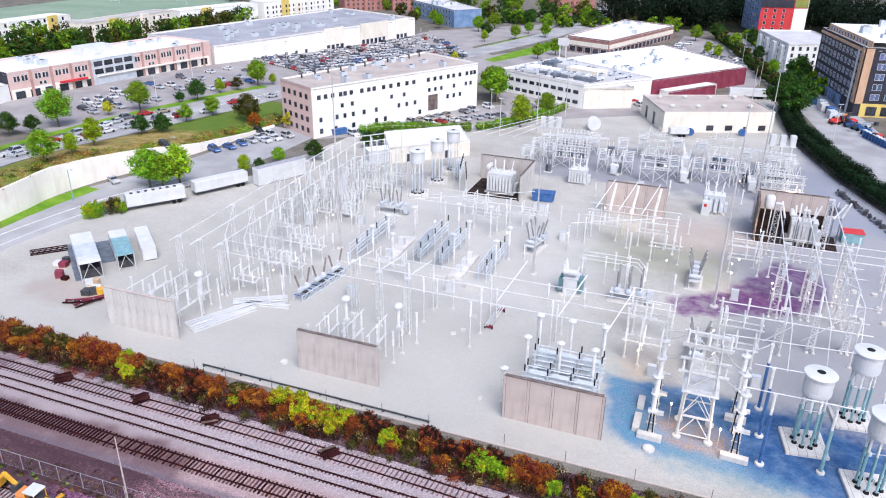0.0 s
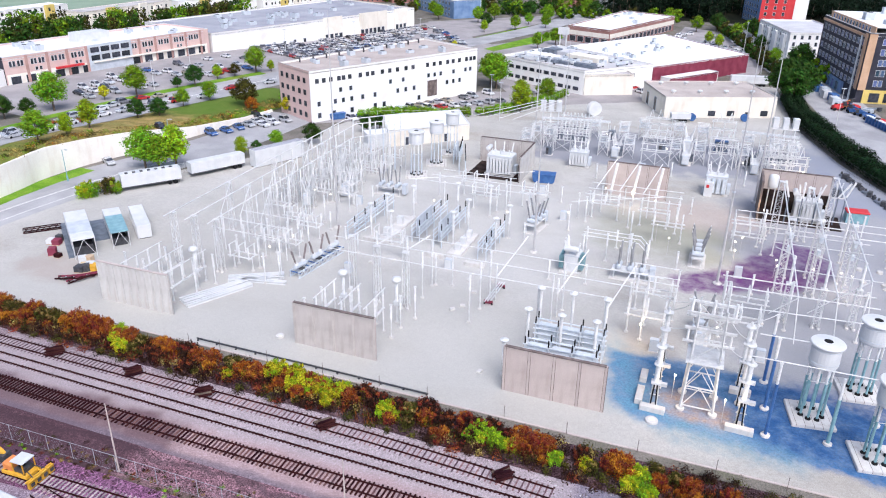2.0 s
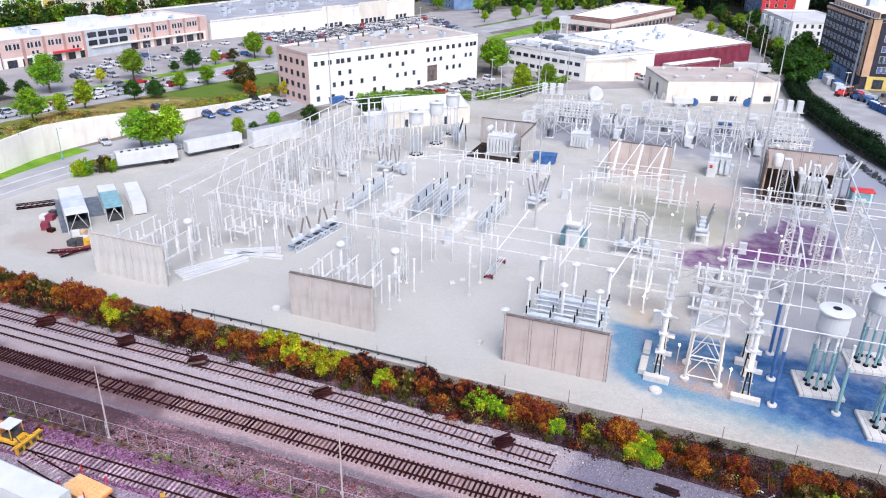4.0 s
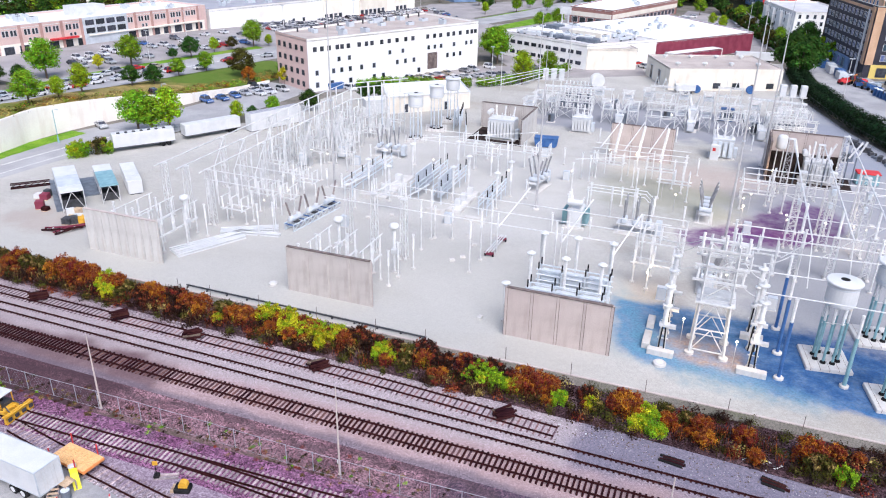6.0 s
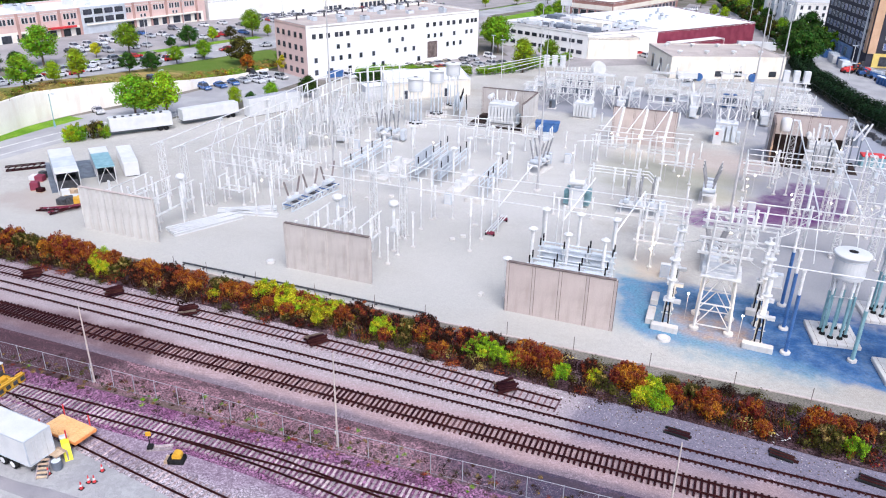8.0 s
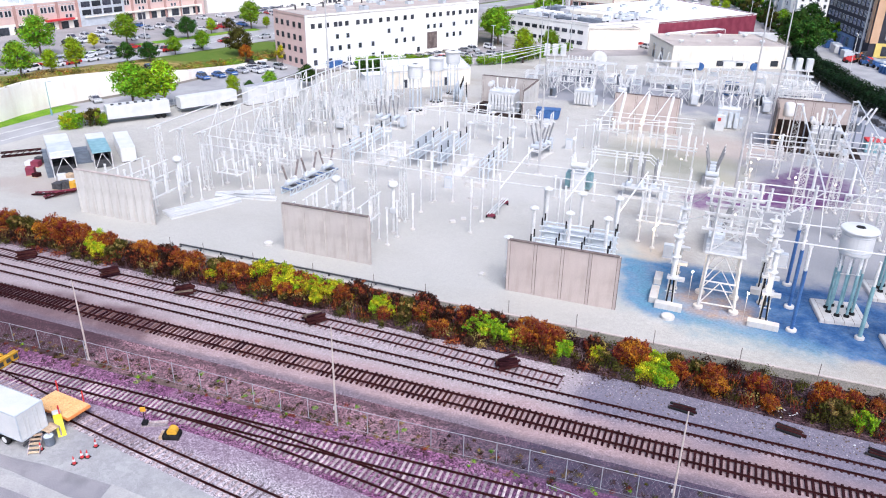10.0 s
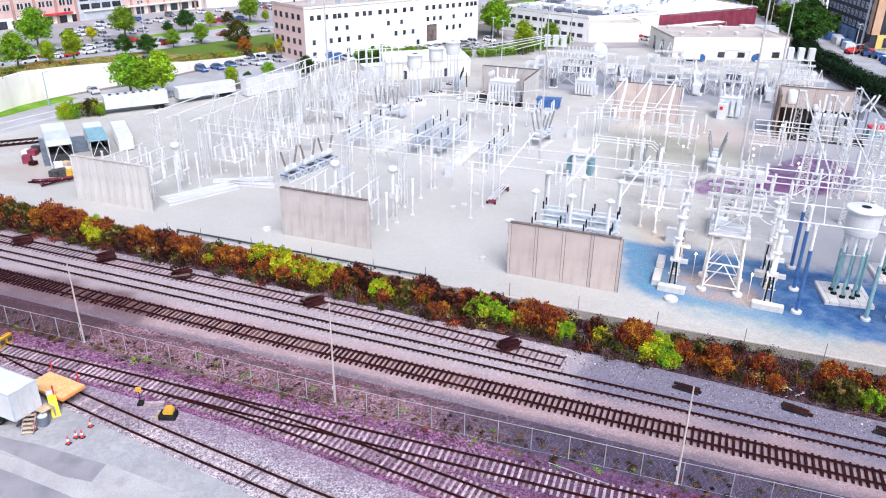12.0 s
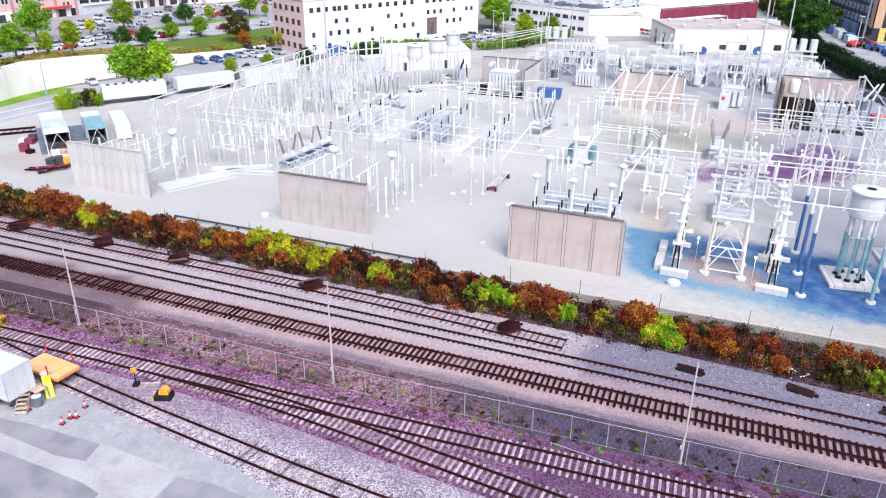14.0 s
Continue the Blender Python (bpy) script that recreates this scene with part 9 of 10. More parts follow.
for k in range(6):
    j.bar((-3.2 + k, -0.4, 0.15), (-2.2 + k, 0.4, 0.85), 0.1)
    j.bar((-3.2 + k, 0.4, 0.15), (-2.2 + k, -0.4, 0.85), 0.1)
j.out("lattice", RUST, t)
rnd = random.Random(8)
for i, (x, y) in enumerate(((-88.8, 13.0), (-88.0, 14.0), (-87.4, 12.8), (-84.6, 9.2), (-83.0, 8.8), (-77.0, 8.4), (-76.0, 9.0), (-75.6, 7.4), (-74.6, 7.6), (-74.2, 6.4), (-73.4, 7.2), (-75.2, 6.0))):
    t = thing("crate", at(x, y, 0, rnd.uniform(0, 90)), "stacked pallets and crates beside the sheds", "crate", "crates and pallets")
    w_, h_ = rnd.uniform(0.9, 1.6), rnd.uniform(0.7, 1.5)
    for k in range(3):
        Build().box(-w_ / 2, w_ / 2, -w_ / 2 + k * w_ / 2.6, -w_ / 2 + k * w_ / 2.6 + w_ * 0.22, 0.0, 0.12).out("runner", TIMBER, t)
    Build().bevelled(-w_ / 2, w_ / 2, -w_ / 2, w_ / 2, 0.123, h_, 0.05).out("load", rnd.choice((TIMBER, YELLOW, RUST, MAROON, DARKMETAL, WHITE)), t)
for x, y, rz, L in ((-73.6, 4.0, 28, 5.5), (-72.4, 5.2, 42, 4.0), (-74.8, 3.0, 15, 4.0), (-73.0, 3.0, 60, 3.0)):
    t = thing("steel_scrap", at(x, y, 0, rz), "rusty steel frame lying on the gravel", "scrap", "rusty frames")
    for s in (-0.5, 0.5):
        Build().bar((-L / 2, s, 0.2), (L / 2, s, 0.5), 0.2).out("rail", RUST if s < 0 else MAROON, t)
    for k in range(4):
        Build().bar((-L / 2 + (k + 0.5) * L / 4, -0.5, 0.3), (-L / 2 + (k + 0.5) * L / 4, 0.5, 0.3), 0.12).out("rung", WHITE if k % 2 else RUST, t)
for x, y in ((-96.0, 4.0), (-95.0, 3.4)):
    t = thing("white_sack", at(x, y, 0, 20), "white bulk bag standing on gravel", "sack", "white sacks")
    Build().bevelled(-0.5, 0.5, -0.5, 0.5, 0, 1.0, 0.15).out("bag", WHITE, t)
t = thing("cable_reel", at(-15.4, 147.5, 0, 30), "large pale cable reel standing on edge", "cable reel")
for y in (-0.9, 0.75):
    Build().turned([(2.1, y), (2.1, y + 0.15)], 24, Matrix.Translation((0, 0, 2.1)) @ pose(0, 0, 0, 90, 0, 0)).out("flange", WHITE, t)
Build().turned([(1.2, -0.75), (1.2, 0.75)], 20, Matrix.Translation((0, 0, 2.1)) @ pose(0, 0, 0, 90, 0, 0)).out("drum", PALEBLUE, t)
for x, y in ((12.8, 153.0), (27.5, 158.5)):
    t = thing("cable_reel", at(x, y, 0, 20), "small blue cable reel by the warehouse", "cable reel")
    for y_ in (-0.5, 0.4):
        Build().turned([(1.1, y_), (1.1, y_ + 0.1)], 18, Matrix.Translation((0, 0, 1.1)) @ pose(0, 0, 0, 90, 0, 0)).out("flange", BLUEPAINT, t)
    Build().turned([(0.6, -0.4), (0.6, 0.4)], 14, Matrix.Translation((0, 0, 1.1)) @ pose(0, 0, 0, 90, 0, 0)).out("drum", PALEBLUE, t)
box_trailer(9.6, 150.5, 20, 5.6, 2.6, "white van body parked by the warehouse")
t = thing("dumpster", at(-84.5, 112.5, 0, 55), "bright blue waste skip by the white building", "skip")
Build().side([(-2.0, 0.1), (2.0, 0.1), (2.4, 1.8), (-2.4, 1.8)], -1.1, 1.1).out("body", BLUEPAINT, t)
for k in range(14):
    t = thing("salvage_part", at(49.5 + k * 0.62, 113 - k * 1.9, 0, 40 + 30 * k), "dark machine part lined up along the fence", "machine part", "stored machine parts")
    u_, v_ = 0.5 + 0.35 * ((k * 7) % 5) / 4, 0.3 + 0.4 * ((k * 3) % 4) / 3
    Build().bevelled(-u_, u_, -v_, v_, 0, 0.5 + 0.3 * ((k * 5) % 3), 0.1).out("casing", DARKMETAL if k % 3 else SLATE, t)
    Build().turned([(0.24, 0.45), (0.24, 1.0), (0.12, 1.1)], 10).out("stub", DARKMETAL, t)

# ---- lamp posts of the west road and railway ----
def rail_pole(x, y, h, label="slim pale railway lighting pole"):
    t = thing("lamp_pole", at(x, y, -0.4), label, "pole", "railway poles")
    Build().turned([(0.15, -0.1), (0.15, 0.12)], 10).out("footing", CONCRETE_GREY, t)
    Build().turned([(0.095, 0.1), (0.08, h * 0.5), (0.05, h)], 10).out("shaft", CONCRETE, t)
    Build().box(-0.2, -0.09, -0.06, 0.06, 1.3, 1.6).out("box", STEEL, t)


rail_pole(-34.4, -29.6, 8.9)
rail_pole(-7.0, -29.1, 9.8)
rail_pole(21.5, -28.6, 8.8)
for x, y in ((-112.6, 39.8), (-109.5, 70.0)):
    t = thing("street_lamp", at(x, y), "slim teal street lamp post", "street lamp", "street lamps")
    Build().turned([(0.2, 0), (0.2, 1.2), (0.09, 1.3), (0.07, 7.2)], 10).out("post", TEAL, t)
    Build().bar((0, 0, 7.2), (1.2, 0, 7.3), 0.08).out("arm", STEEL, t)
    Build().bevelled(0.8, 1.5, -0.15, 0.15, 7.25, 7.4, 0.04).out("head", GREYPAINT, t)
for x, y, h in ((-150, 112, 9), (-166, 150, 10), (-150, 190, 10), (-140, 232, 10), (-120, 262, 10), (-175, 240, 10), (-40, 130, 11), (-49, 150, 9), (52, 158, 12), (33, 240, 14), (26, 282, 14)):
    t = thing("street_lamp", at(x, y, ground_z(x, y)), "tall car park lamp post", "street lamp", "car park lamps")
    Build().turned([(0.12, 0), (0.07, h)], 8).out("post", STEEL, t)
    Build().bevelled(-0.7, 0.7, -0.16, 0.16, h, h + 0.15, 0.04).out("head", GREYPAINT, t)
t = thing("sign_pylon", at(-50.5, 262.0), "white shop sign pylon", "sign")
for s in (-1.4, 1.4):
    Build().bar((s, 0, 0), (s, 0, 9.0), 0.5).out("post", WHITE, t)
Build().bevelled(-2.4, 2.4, -0.5, 0.5, 7.0, 10.0, 0.08).out("board", WHITE, t)

# ---- fences ----
def fence(points, h, label, z=-0.4, gap=2.6, wire_step=0.4, mat=None, bare=False):
    mat = mat or STEEL
    t = thing("chain_link_fence", at(0, 0, z), label, "fence", "chain link fences")
    line = along(points, gap)
    post = Build().tube((0, 0, -0.05), (0, 0, h + 0.08), 0.035, 0.032, 6).mesh("post", mat)
    for (p, d), (q, e) in zip(line[:-1], line[1:]):
        piece("post", post, t, at(p.x, p.y))
        n = max(2, int((q - p).length / wire_step))
        if bare:
            continue
        m = Build()
        for k in range(n):
            a, b2 = p.lerp(q, k / n), p.lerp(q, min(1.0, k / n + h * 0.55 / (q - p).length))
            c = p.lerp(q, max(0.0, k / n - h * 0.55 / (q - p).length))
            m.bar((a.x, a.y, 0.03), (b2.x, b2.y, h * min(1.0, (b2 - a).length / (h * 0.55) if h else 1)), 0.0035)
            m.bar((a.x, a.y, 0.03), (c.x, c.y, h * min(1.0, (a - c).length / (h * 0.55) if h else 1) + 0.03), 0.0035)
        m.tube((p.x, p.y, h), (q.x, q.y, h), 0.024, 0.024, 5)
        m.tube((p.x, p.y, 0.12), (q.x, q.y, 0.12), 0.012, 0.012, 5)
        m.out("mesh_panel", mat, t)
    return t


fence([(-75, -30.6), (-44, -29.9), (-24, -29.6), (-6.6, -29.6), (10.4, -29.0), (25.3, -28.6), (48, -27.8)], 2.2, "galvanised chain link fence along the railway", mat=WORN_STEEL)
fence([(-44, -5.7), (-8.3, -5.2), (9.4, -5.6), (26, -6.0), (46, -6.4)], 1.7, "row of slim dark posts at the yard edge", z=-0.15, gap=6.5, mat=COPING, bare=True)
fence([(-78, 112.6), (-70, 119.5), (-54.5, 125.5), (-43, 134.5), (-33.5, 150), (-28.5, 168)], 2.4, "chain link fence along the northern hedge", z=0, gap=3.0, wire_step=0.6)
fence([(-87, 66), (-93, 55), (-100, 45)], 2.2, "chain link fence behind the trailers", z=0, gap=3.0, wire_step=0.6)
fence([(40.5, 160), (49.3, 123), (57.0, 102), (66, 80)], 2.4, "dark chain link fence along the evergreen hedge", z=0, gap=3.0, wire_step=0.6, mat=DARKMETAL)
rail_edge = thing("edge_rail", at(0, 0), "dark low guard rail along the yard edge", "guard rail")
for a, b2 in (((-43.4, -4.7), (-26, -4.75)), ((-26, -4.75), (-8.3, -4.9))):
    Build().bar((*a, 0.35), (*b2, 0.35), 0.17).out("rail", DARKMETAL, rail_edge)
for k in range(12):
    Build().bar((-43.2 + k * 3.15, -4.78, -0.2), (-43.2 + k * 3.15, -4.78, 0.2), 0.2).out("post", DARKMETAL, rail_edge)
kerb = thing("yard_kerb", at(0, 0), "low concrete kerb along the gravel yard", "kerb", kind="structure")
for k in range(36):
    x = -118 + k * 5.0
    Build().bevelled(x, x + 4.97, -5.62, -5.38, -0.5, 0.02, 0.01).out("kerbstone", CONCRETE, kerb)

# ---- along the tracks ----
rnd = random.Random(15)
for x, y, rz in ((-59.5, -14.4, 45), (-46.2, -14.2, 50), (-34.7, -14.5, 42), (-17.6, -14.6, 48), (4.5, -15.0, 40)):
    t = thing("tie_stack", at(x, y, -0.3, rz), "heap of old dark railway ties on the siding", "tie heap", "tie heaps")
    for lay in range(4):
        for k in range(5 - lay):
            half = rnd.uniform(0.8, 1.15)
            b = Build().bevelled(-half, half, -0.11, 0.11, 0, 0.2, 0.03)
            o = b.out("tie", rnd.choice((TIE, TIE, RUST, TIE, BARK)), t)
            o.matrix_basis = pose(rnd.uniform(-0.25, 0.25), -0.75 + k * 0.36 + lay * 0.18, 0.15 + lay * 0.2 + rnd.uniform(0, 0.05), rnd.uniform(-12, 12), rnd.uniform(-4, 4), rnd.uniform(-10, 10))
for x, y, rz, L in ((21.4, -15.75, -6, 2.7), (30.3, -15.5, -13, 2.9), (37.6, -16.2, -12, 3.0)):
    t = thing("rubber_crossing_panel", at(x, y, -0.36, rz), "dark worn crossing timbers lying on ballast", "panel", "crossing panels")
    for k in range(5):
        o = Build().bevelled(-L / 2 + rnd.uniform(0, 0.5), L / 2 - rnd.uniform(0, 0.5), -0.1, 0.1, 0, 0.2 + 0.06 * (k % 2), 0.03).out("slab", (BLACK, TIE, BLACK, TIE, BLACK)[k], t)
        o.matrix_basis = pose(0, -0.42 + 0.21 * k, 0, 0, 0, rnd.uniform(-3, 3))
for i in range(34):
    x, y = (rnd.uniform(27.6, 31.2), rnd.uniform(-13.2, -12.2)) if i < 20 else (rnd.uniform(8, 36), 0)
    t = thing("litter", at(x, y or -13.6 - 0.06 * (x - 10) + rnd.uniform(-1.4, 1.4), -0.33, rnd.uniform(0, 180)), "crumpled scrap of pale rubbish on the ballast", "litter", "trackside litter")
    g, k = rnd.uniform(0.08, 0.3) if i < 20 else rnd.uniform(0.06, 0.14), rnd.uniform(0.05, 0.16)
    Build().add([(-g, -g * 0.6, 0), (g * 0.8, -g * 0.4, 0), (g, g * 0.5, 0), (-g * 0.7, g * 0.7, 0), (-g * 0.3, -g * 0.2, k), (g * 0.4, g * 0.1, k * 0.7)], ((3, 2, 1, 0), (0, 1, 5, 4), (1, 2, 5), (2, 3, 4, 5), (3, 0, 4))).out("scrap", rnd.choice((WHITE, WHITE, PALEBLUE, DARKMETAL) if i < 20 else (PALE_TIE, TIE, WHITE)), t)
for leaf, n, label, lo, hi in ((BARK, 420, "dark scattered debris and splinters on the ballast", 0.04, 0.16), (PALE_CONCRETE, 260, "loose pale stones on the ballast", 0.03, 0.09)):
    b = Build()
    for k in range(n):
        x = rnd.uniform(9, 40)
        y = -14.6 - 0.05 * (x - 10) + rnd.gauss(0, 1.1)
        g, a = rnd.uniform(lo, hi), rnd.uniform(0, 6.28)
        cs, sn = math.cos(a) * g, math.sin(a) * g
        thin = rnd.uniform(0.25, 0.8)
        b.add([(x + cs, y + sn, -0.37), (x - sn * thin, y + cs * thin, -0.37), (x - cs, y - sn, -0.37), (x + sn * thin, y - cs * thin, -0.37), (x + cs * 0.3, y + sn * 0.2, -0.33 + g * 0.5)],
              ((0, 1, 4), (1, 2, 4), (2, 3, 4), (3, 0, 4), (3, 2, 1, 0)))
    tagged(b.out("debris", leaf), label, "debris", kind="stuff")
t = thing("fallen_barrier", at(14.5, -30.6, -0.36, -8), "pale metal rail fallen over by the fence", "barrier")
Build().tube((-2.4, 0, 0.35), (2.4, 0, 0.35), 0.03, 0.03, 6).out("rail", WORN_STEEL, t)
for a in (-2.3, 2.3):
    Build().tube((a, 0, 0.0), (a, 0, 0.4), 0.03, 0.03, 6).out("post", WORN_STEEL, t)
t = thing("switch_stand_lever", at(-22.1, -35.7, -0.36, 28), "yellow-topped switch stand beside the turnout", "switch stand")
for y in (-0.22, 0.22):
    Build().box(-0.3, 1.9, y - 0.1, y + 0.1, 0, 0.16).out("headblock", PALE_TIE, t)
Build().bevelled(-0.25, 0.25, -0.3, 0.3, 0.16, 0.42, 0.06).out("base", BLACK, t)
Build().tube((0, 0, 0.42), (0, 0, 1.55), 0.05, 0.045, 8).out("rod", BLACK, t)
Build().bevelled(-0.24, 0.24, -0.05, 0.05, 1.45, 1.9, 0.06).out("target", YELLOW, t)
t = thing("switch_machine", at(-18.9, -36.1, -0.36, 20), "small yellow and black switch machine", "switch machine")
Build().bevelled(-0.7, 0.7, -0.5, 0.5, 0, 0.45, 0.06).out("base", BLACK, t)
Build().turned([(0.42, -0.3), (0.42, 0.3)], 14, Matrix.Translation((0.1, 0, 0.62)) @ pose(0, 0, 0, 90, 0, 0)).out("motor", YELLOW, t)
for k in range(3):
    Build().box(-1.0, -0.72, -0.45 + 0.35 * k, -0.25 + 0.35 * k, 0.02, 0.3).out("foot", TIMBER, t)
t = thing("box_truck", at(-33.55, -40.7, -0.34, -4), "white semi-trailer parked on the asphalt", "truck")
Build().bevelled(-8.0, 4.9, -1.23, 1.23, 1.08, 3.62, 0.07).out("box", WHITE, t)
door = Build().box(4.903, 4.95, -1.16, 1.16, 1.16, 3.54).out("rear_door", WHITE, t)
for y in (-0.6, -0.3, 0.3, 0.6):
    Build().tube((4.98, y, 1.2), (4.98, y, 3.5), 0.022, 0.022, 6).out("lock_rod", STEEL, door)
for y0, y1, z0, z1 in ((-1.24, -1.165, 1.08, 3.66), (1.165, 1.24, 1.08, 3.66), (-1.165, 1.165, 3.545, 3.66), (-1.165, 1.165, 1.03, 1.155)):
    Build().box(4.87, 4.99, y0, y1, z0, z1).out("door_frame", GREYPAINT, t)
trim = Build()
for s in (-1, 1):
    trim.box(-8.0, 4.86, s * 1.245 - 0.012, s * 1.245 + 0.012, 3.5, 3.63)
    trim.box(-8.0, 4.86, s * 1.245 - 0.012, s * 1.245 + 0.012, 1.06, 1.2)
trim.out("side_trim", GREYPAINT, t, "grey side rails and seams")
Build().box(-7.8, 4.8, -0.95, 0.95, 0.8, 1.077).out("underframe", DARKMETAL, t)
Build().box(4.7, 4.85, -1.1, 1.1, 0.45, 0.6).out("bumper", DARKMETAL, t)
for a in (1.4, 2.65):
    for s in (-1, 1):
        wheel = Build().turned([(0.3, -0.16), (0.5, -0.14), (0.5, 0.14), (0.3, 0.16)], 18, Matrix.Translation((a, s * 1.05, 0.5)) @ pose(0, 0, 0, 90, 0, 0)).out("wheel", BLACK, t)
        Build().turned([(0.3, -0.19), (0.2, -0.17), (0.12, -0.22)] if s > 0 else [(0.12, 0.22), (0.2, 0.17), (0.3, 0.19)], 14, Matrix.Translation((a, s * 1.05, 0.5)) @ pose(0, 0, 0, 90, 0, 0)).out("rim", WHITE, wheel, "white steel wheel rim")
t = thing("flat_wagon", at(-29.75, -37.2, -0.36, -6) @ Matrix.Diagonal((0.84, 1, 1, 1)), "orange flat rail trolley with red stakes", "wagon")
Build().bevelled(-2.7, 2.7, -1.15, 1.15, 0.85, 1.1, 0.05).out("deck", ORANGE, t)
for k in range(8):
    Build().box(-2.66 + k * 0.66, -2.03 + k * 0.66, -1.12, 1.12, 1.103, 1.14).out("plank", mk("orange_plank", (0.72, 0.4, 0.16), (0.8, 0.48, 0.22), 1.0, 0.8, fine=8) if k == 0 else bpy.data.materials["orange_plank"], t)
for a in (-2.4, 1.6):
    for s in (-1.2, 1.2):
        Build().tube((a, s, 0.9), (a, s, 2.2), 0.06, 0.07, 8).out("stake", REDPANEL, t)
for a in (-1.7, 1.7):
    for s in (-0.75, 0.75):
        Build().turned([(0.4, -0.07), (0.4, 0.07)], 14, Matrix.Translation((a, s, 0.62)) @ pose(0, 0, 0, 90, 0, 0)).out("wheel", RUST, t)
t = thing("wooden_steps", at(-28.5, -41.0, -0.34, -60), "weathered timber steps at the trailer's rear", "steps")
for k in range(5):
    Build().box(0.28 * k, 0.28 * k + 0.24, -0.45, 0.45, 1.0 - 0.22 * k, 1.05 - 0.22 * k).out("tread", TIMBER, t)
for s in (-0.45, 0.45):
    Build().bar((0, s, 1.0), (1.4, s, 0.0), 0.07, 0.2).out("stringer", PALE_TIE, t)
    Build().bar((0.05, s, 0.0), (0.05, s, 1.0), 0.09).out("post", PALE_TIE, t)
t = thing("timber_landing", at(-28.35, -39.95, -0.34, -6), "small raw timber landing behind the trailer", "landing")
for k in range(5):
    Build().box(-0.4, 0.75, -0.55 + 0.22 * k, -0.35 + 0.22 * k, 1.0, 1.05).out("board", TIMBER, t)
for sx, sy in ((-0.35, -0.5), (0.7, -0.5), (-0.35, 0.5), (0.7, 0.5)):
    Build().bar((sx, sy, 0), (sx, sy, 0.997), 0.09).out("post", PALE_TIE, t)
t = thing("yellow_chute", at(-28.25, -39.0, -0.34, -35), "yellow plastic rubbish chute beside the landing", "chute")
Build().side([(-0.9, 1.15), (-0.5, 1.32), (0.05, 1.2), (0.75, 0.12), (0.95, 0.0), (0.35, 0.0), (-0.25, 0.75)], -0.32, 0.32).out("chute_body", mk("yellow_plastic", (0.7, 0.62, 0.03), (0.8, 0.72, 0.05), 1.0, 0.5, fine=8, spread=0.06), t)
Build().bevelled(-1.05, -0.55, -0.34, 0.34, 1.33, 1.5, 0.06).out("hood", WHITE, t)
t = thing("blue_barrel", at(-27.6, -40.7, -0.34), "open blue plastic barrel beside the steps", "barrel")
Build().turned([(0.36, 0), (0.42, 0.15), (0.42, 0.75), (0.45, 0.8), (0.45, 0.88), (0.38, 0.88)], 18).out("body", SLATE, t)
Build().turned([(0.37, 0.884), (0.36, 0.888)], 16).out("water", PALEBLUE, t, "pale contents of the barrel")
for x, y in ((-23.9, -41.8), (-23.9, -41.0), (-23.5, -40.8), (-23.9, -39.5), (-27.75, -41.5)):
    t = thing("traffic_cone", at(x, y, -0.335), "orange and white traffic cone", "traffic cone", "traffic cones")
    Build().bevelled(-0.2, 0.2, -0.2, 0.2, 0, 0.05, 0.02).out("base", BLACK, t)
    Build().turned([(0.15, 0.05), (0.03, 0.75)], 12).out("cone", REDPANEL, t)
    Build().turned([(0.122, 0.28), (0.09, 0.48)], 12).out("band", WHITE, t)
t = thing("track_machine", at(-43.1, -33.8, -0.36, 2), "yellow ballast plough machine with a white cab roof", "machine")
Build().bevelled(-2.2, 1.3, -0.95, 0.95, 0.55, 0.95, 0.08).out("chassis", YELLOW, t)
Build().bevelled(-2.1, -0.75, -0.75, 0.75, 0.95, 1.75, 0.12).out("engine_hood", ORANGE, t)
Build().bevelled(-0.75, 0.95, -0.85, 0.85, 2.3, 2.42, 0.06).out("roof", WHITE, t, "white flat cab roof")
Build().box(-0.55, 0.75, -0.7, 0.7, 0.95, 1.35).out("cab_floor", DARKMETAL, t)
Build().bevelled(-0.4, 0.1, -0.3, 0.3, 1.35, 1.85, 0.08).out("operator_seat", BLACK, t)
for a in (-0.6, 0.8):
    for s in (-0.75, 0.75):
        Build().bar((a, s, 0.95), (a, s, 2.3), 0.09).out("pillar", YELLOW, t)
for s in (-0.5, 0.5):
    Build().bar((1.2, s, 0.85), (2.1, s, 0.75), 0.16).out("push_arm", YELLOW, t)
    Build().tube((1.0, s, 1.3), (2.0, s * 1.6, 0.95), 0.06, 0.06, 8).out("cylinder", DARKMETAL, t)
for k in range(4):
    y = -1.65 + k * 0.84
    Build().side([(2.0, 0.15), (2.35, 0.1), (2.3, 0.6), (2.42, 1.0), (2.1, 0.95)], y, y + 0.78).out("plough_plate", YELLOW, t)
    Build().box(2.43, 2.5, y + 0.15, y + 0.6, 0.4, 0.8).out("plate_pocket", DARKMETAL, t)
Build().bar((1.95, -1.7, 0.9), (1.95, 1.7, 0.9), 0.16).out("plough_beam", YELLOW, t)
for a in (-1.6, 0.8):
    for s in (-0.75, 0.75):
        Build().turned([(0.42, -0.07), (0.42, 0.07)], 14, Matrix.Translation((a, s, 0.6)) @ pose(0, 0, 0, 90, 0, 0)).out("wheel", RUST, t)
t = thing("excavator", at(-50.0, -34.0, -0.36, 10), "yellow wheeled loader with a raised arm", "excavator")
Build().bevelled(-1.6, 1.6, -1.1, 1.1, 0.8, 1.7, 0.15).out("body", YELLOW, t)
Build().bevelled(-0.9, 0.5, -0.7, 0.7, 1.7, 3.0, 0.15).out("cab", DARKMETAL, t)
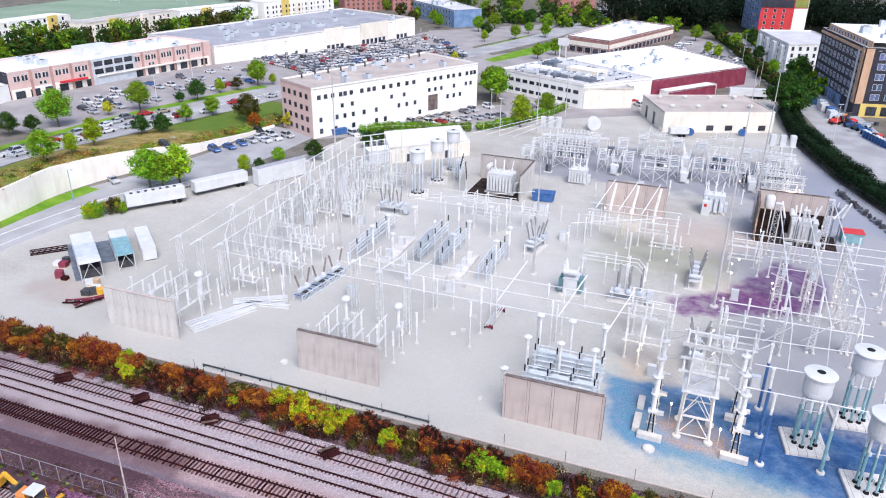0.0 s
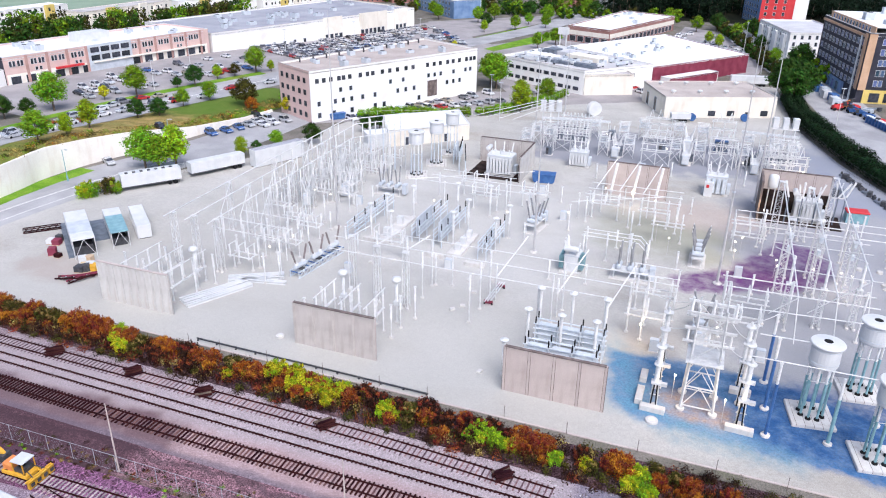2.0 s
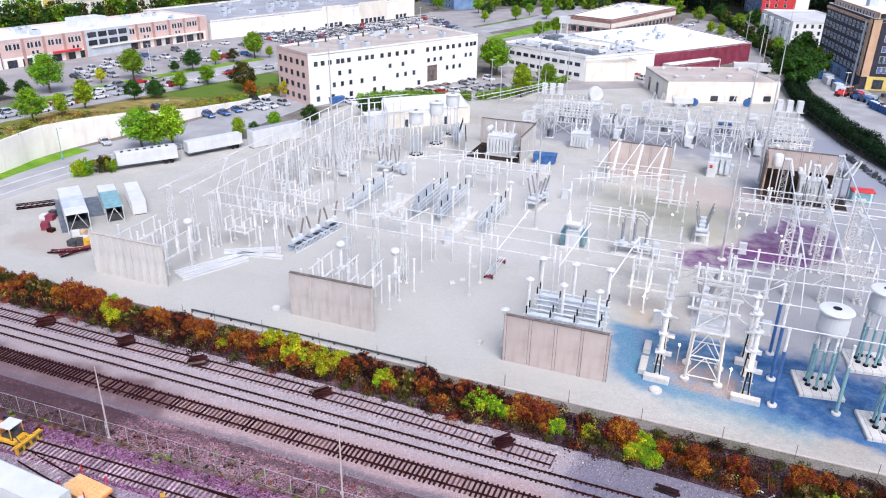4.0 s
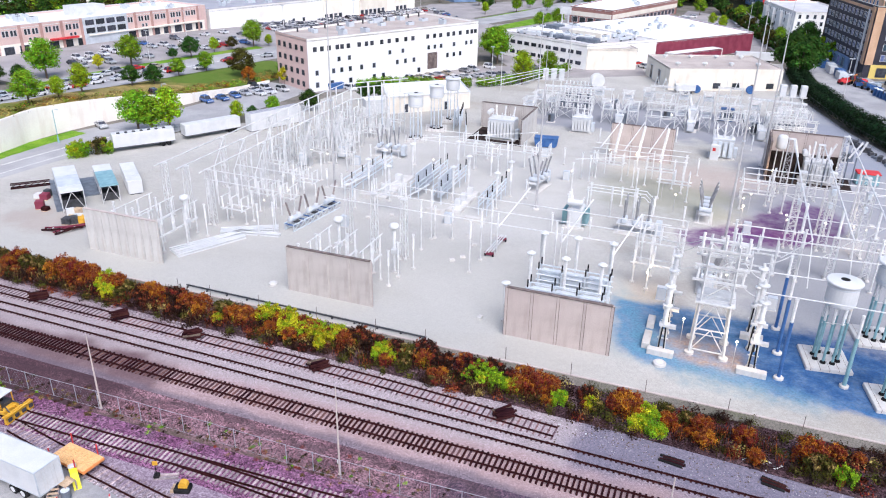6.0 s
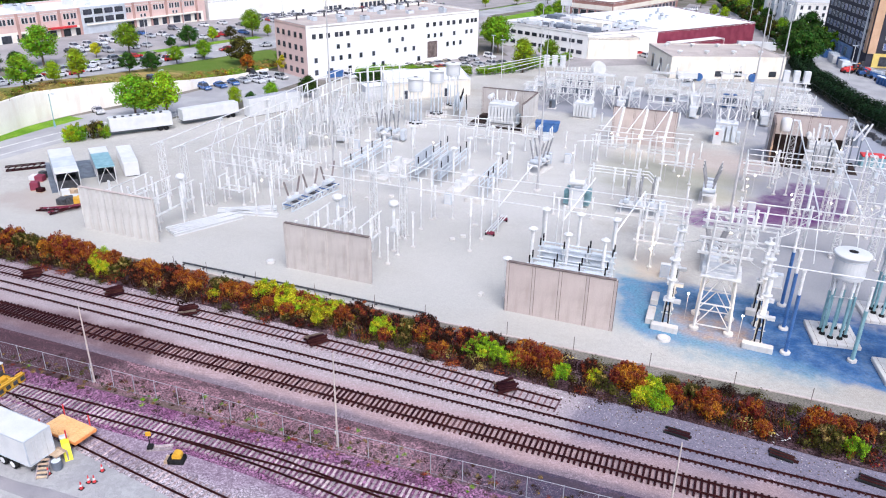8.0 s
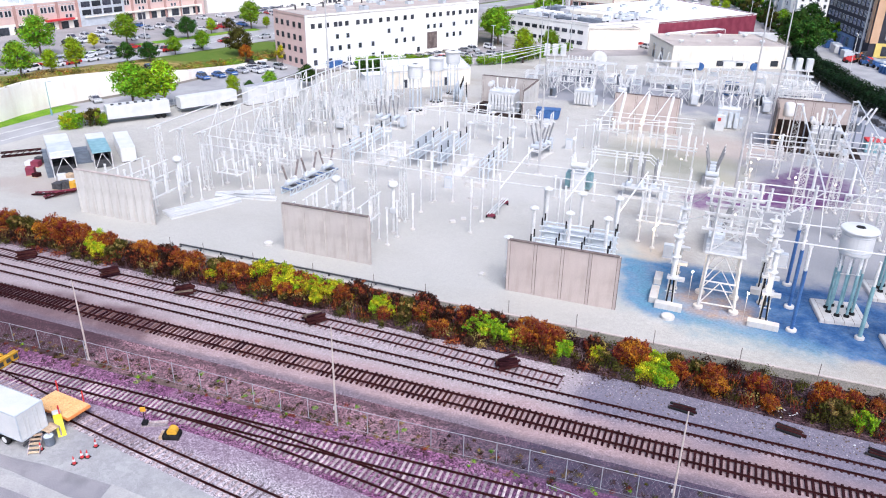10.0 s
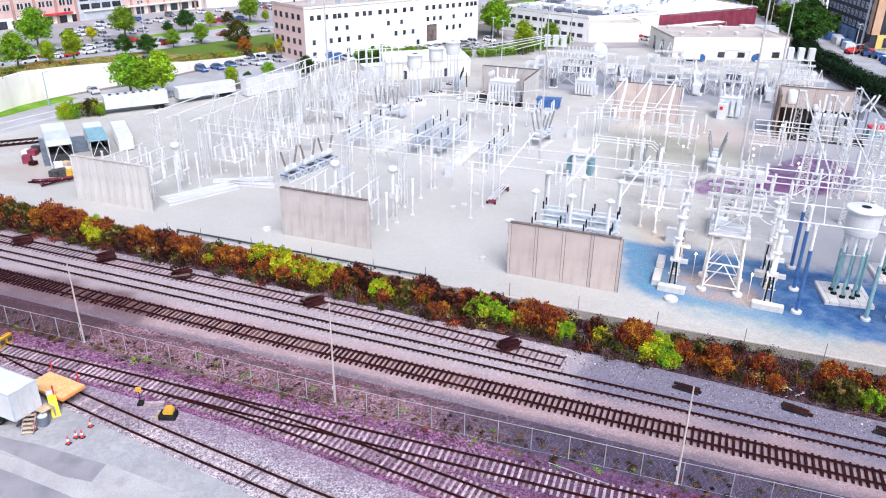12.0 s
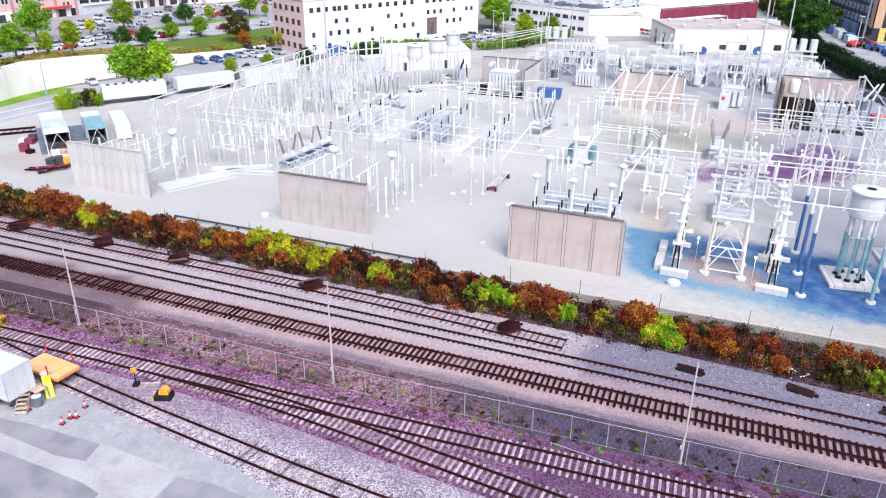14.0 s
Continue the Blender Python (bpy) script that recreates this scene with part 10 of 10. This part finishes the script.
for p, q in (((1.2, 0, 1.5), (2.6, 0, 3.0)), ((2.6, 0, 3.0), (3.8, 0, 1.6))):
    Build().bar(p, q, 0.35).out("arm", YELLOW, t)
Build().side([(3.4, 0.9), (4.3, 0.8), (4.1, 1.7), (3.6, 1.7)], -0.6, 0.6).out("bucket", DARKMETAL, t)
for a in (-1.0, 1.0):
    for s in (-1.05, 1.05):
        Build().turned([(0.4, -0.2), (0.62, -0.18), (0.62, 0.18), (0.4, 0.2)], 14, Matrix.Translation((a, s, 0.62)) @ pose(0, 0, 0, 90, 0, 0)).out("wheel", BLACK, t)


# ---- dark cabinets added for the boxes and the shadows between the bays ----
rnd = random.Random(71)
BOXES = [(-2.0, 105.5), (14.2, 106.5), (30.0, 106.0), (14.0, 120.0), (-5.4, 121.0), (25.6, 116.0), (-19.0, 102.0), (8.0, 115.0), (32.0, 115.5)] + [(47.5, 88.5), (33.5, 92.0)]
for x, y in BOXES:
    t = thing("switchgear_box", at(x + rnd.uniform(-1, 1), y + 0.12 * (x + 20) + rnd.uniform(-1, 1), 0, rnd.uniform(0, 12)), "slate-blue switchgear cabinet on a concrete pad", "cabinet", "slate switchgear cabinets")
    w_, h_ = rnd.uniform(0.7, 1.3), rnd.uniform(1.8, 2.8)
    Build().box(-w_ - 0.3, w_ + 0.3, -0.9, 0.9, -0.05, 0.15).out("pad", PALE_CONCRETE, t)
    body = Build().bevelled(-w_, w_, -0.6, 0.6, 0.15, h_, 0.06).out("body", SLATE, t)
    Build().box(-w_ + 0.12, -0.03, -0.63, -0.603, 0.35, h_ - 0.2).out("door", DARKMETAL, body)
    Build().box(0.03, w_ - 0.12, -0.63, -0.603, 0.35, h_ - 0.2).out("door", SLATE, body)
    for k in (-0.5, 0.5):
        insulator(t, (k * w_, 0, h_), (k * w_ * 1.3, 0, h_ + 1.2), 0.14, 6)

# conservator tank and bushings of the eastern transformer bay
t = thing("conservator_tank", at(32.6, 79.5), "white upright oil tank on a braced stand", "tank")
for sx in (-0.6, 0.6):
    for sy in (-0.6, 0.6):
        Build().bar((sx, sy, 0), (sx, sy, 5.6), 0.12).out("leg", STEEL, t)
Build().turned([(0.5, 5.6), (0.95, 5.8), (1.0, 6.1), (1.0, 7.9), (0.8, 8.3), (0.3, 8.45)], 18).out("tank", WHITE, t, smooth=True)
for x, y, lean in ((35.5, 75.0, -0.5), (38.0, 75.2, 0.0), (40.6, 75.2, 0.5), (44.5, 78.0, 0.9), (46.0, 79.0, 0.6)):
    t = thing("bushing_stand", at(x, y), "slanting grey bushing on a tubular stand", "bushing", "bay bushings")
    Build().tube((0, 0, 0), (0, 0, 5.6), 0.14, 0.12, 8).out("column", SLATE, t)
    insulator(t, (0, 0, 5.6), (lean * 2, 0.3, 8.8), 0.24, 10)


box_trailer(28.5, 214.5, 12, 13.0, 3.6, "white box trailer parked before the market hall")
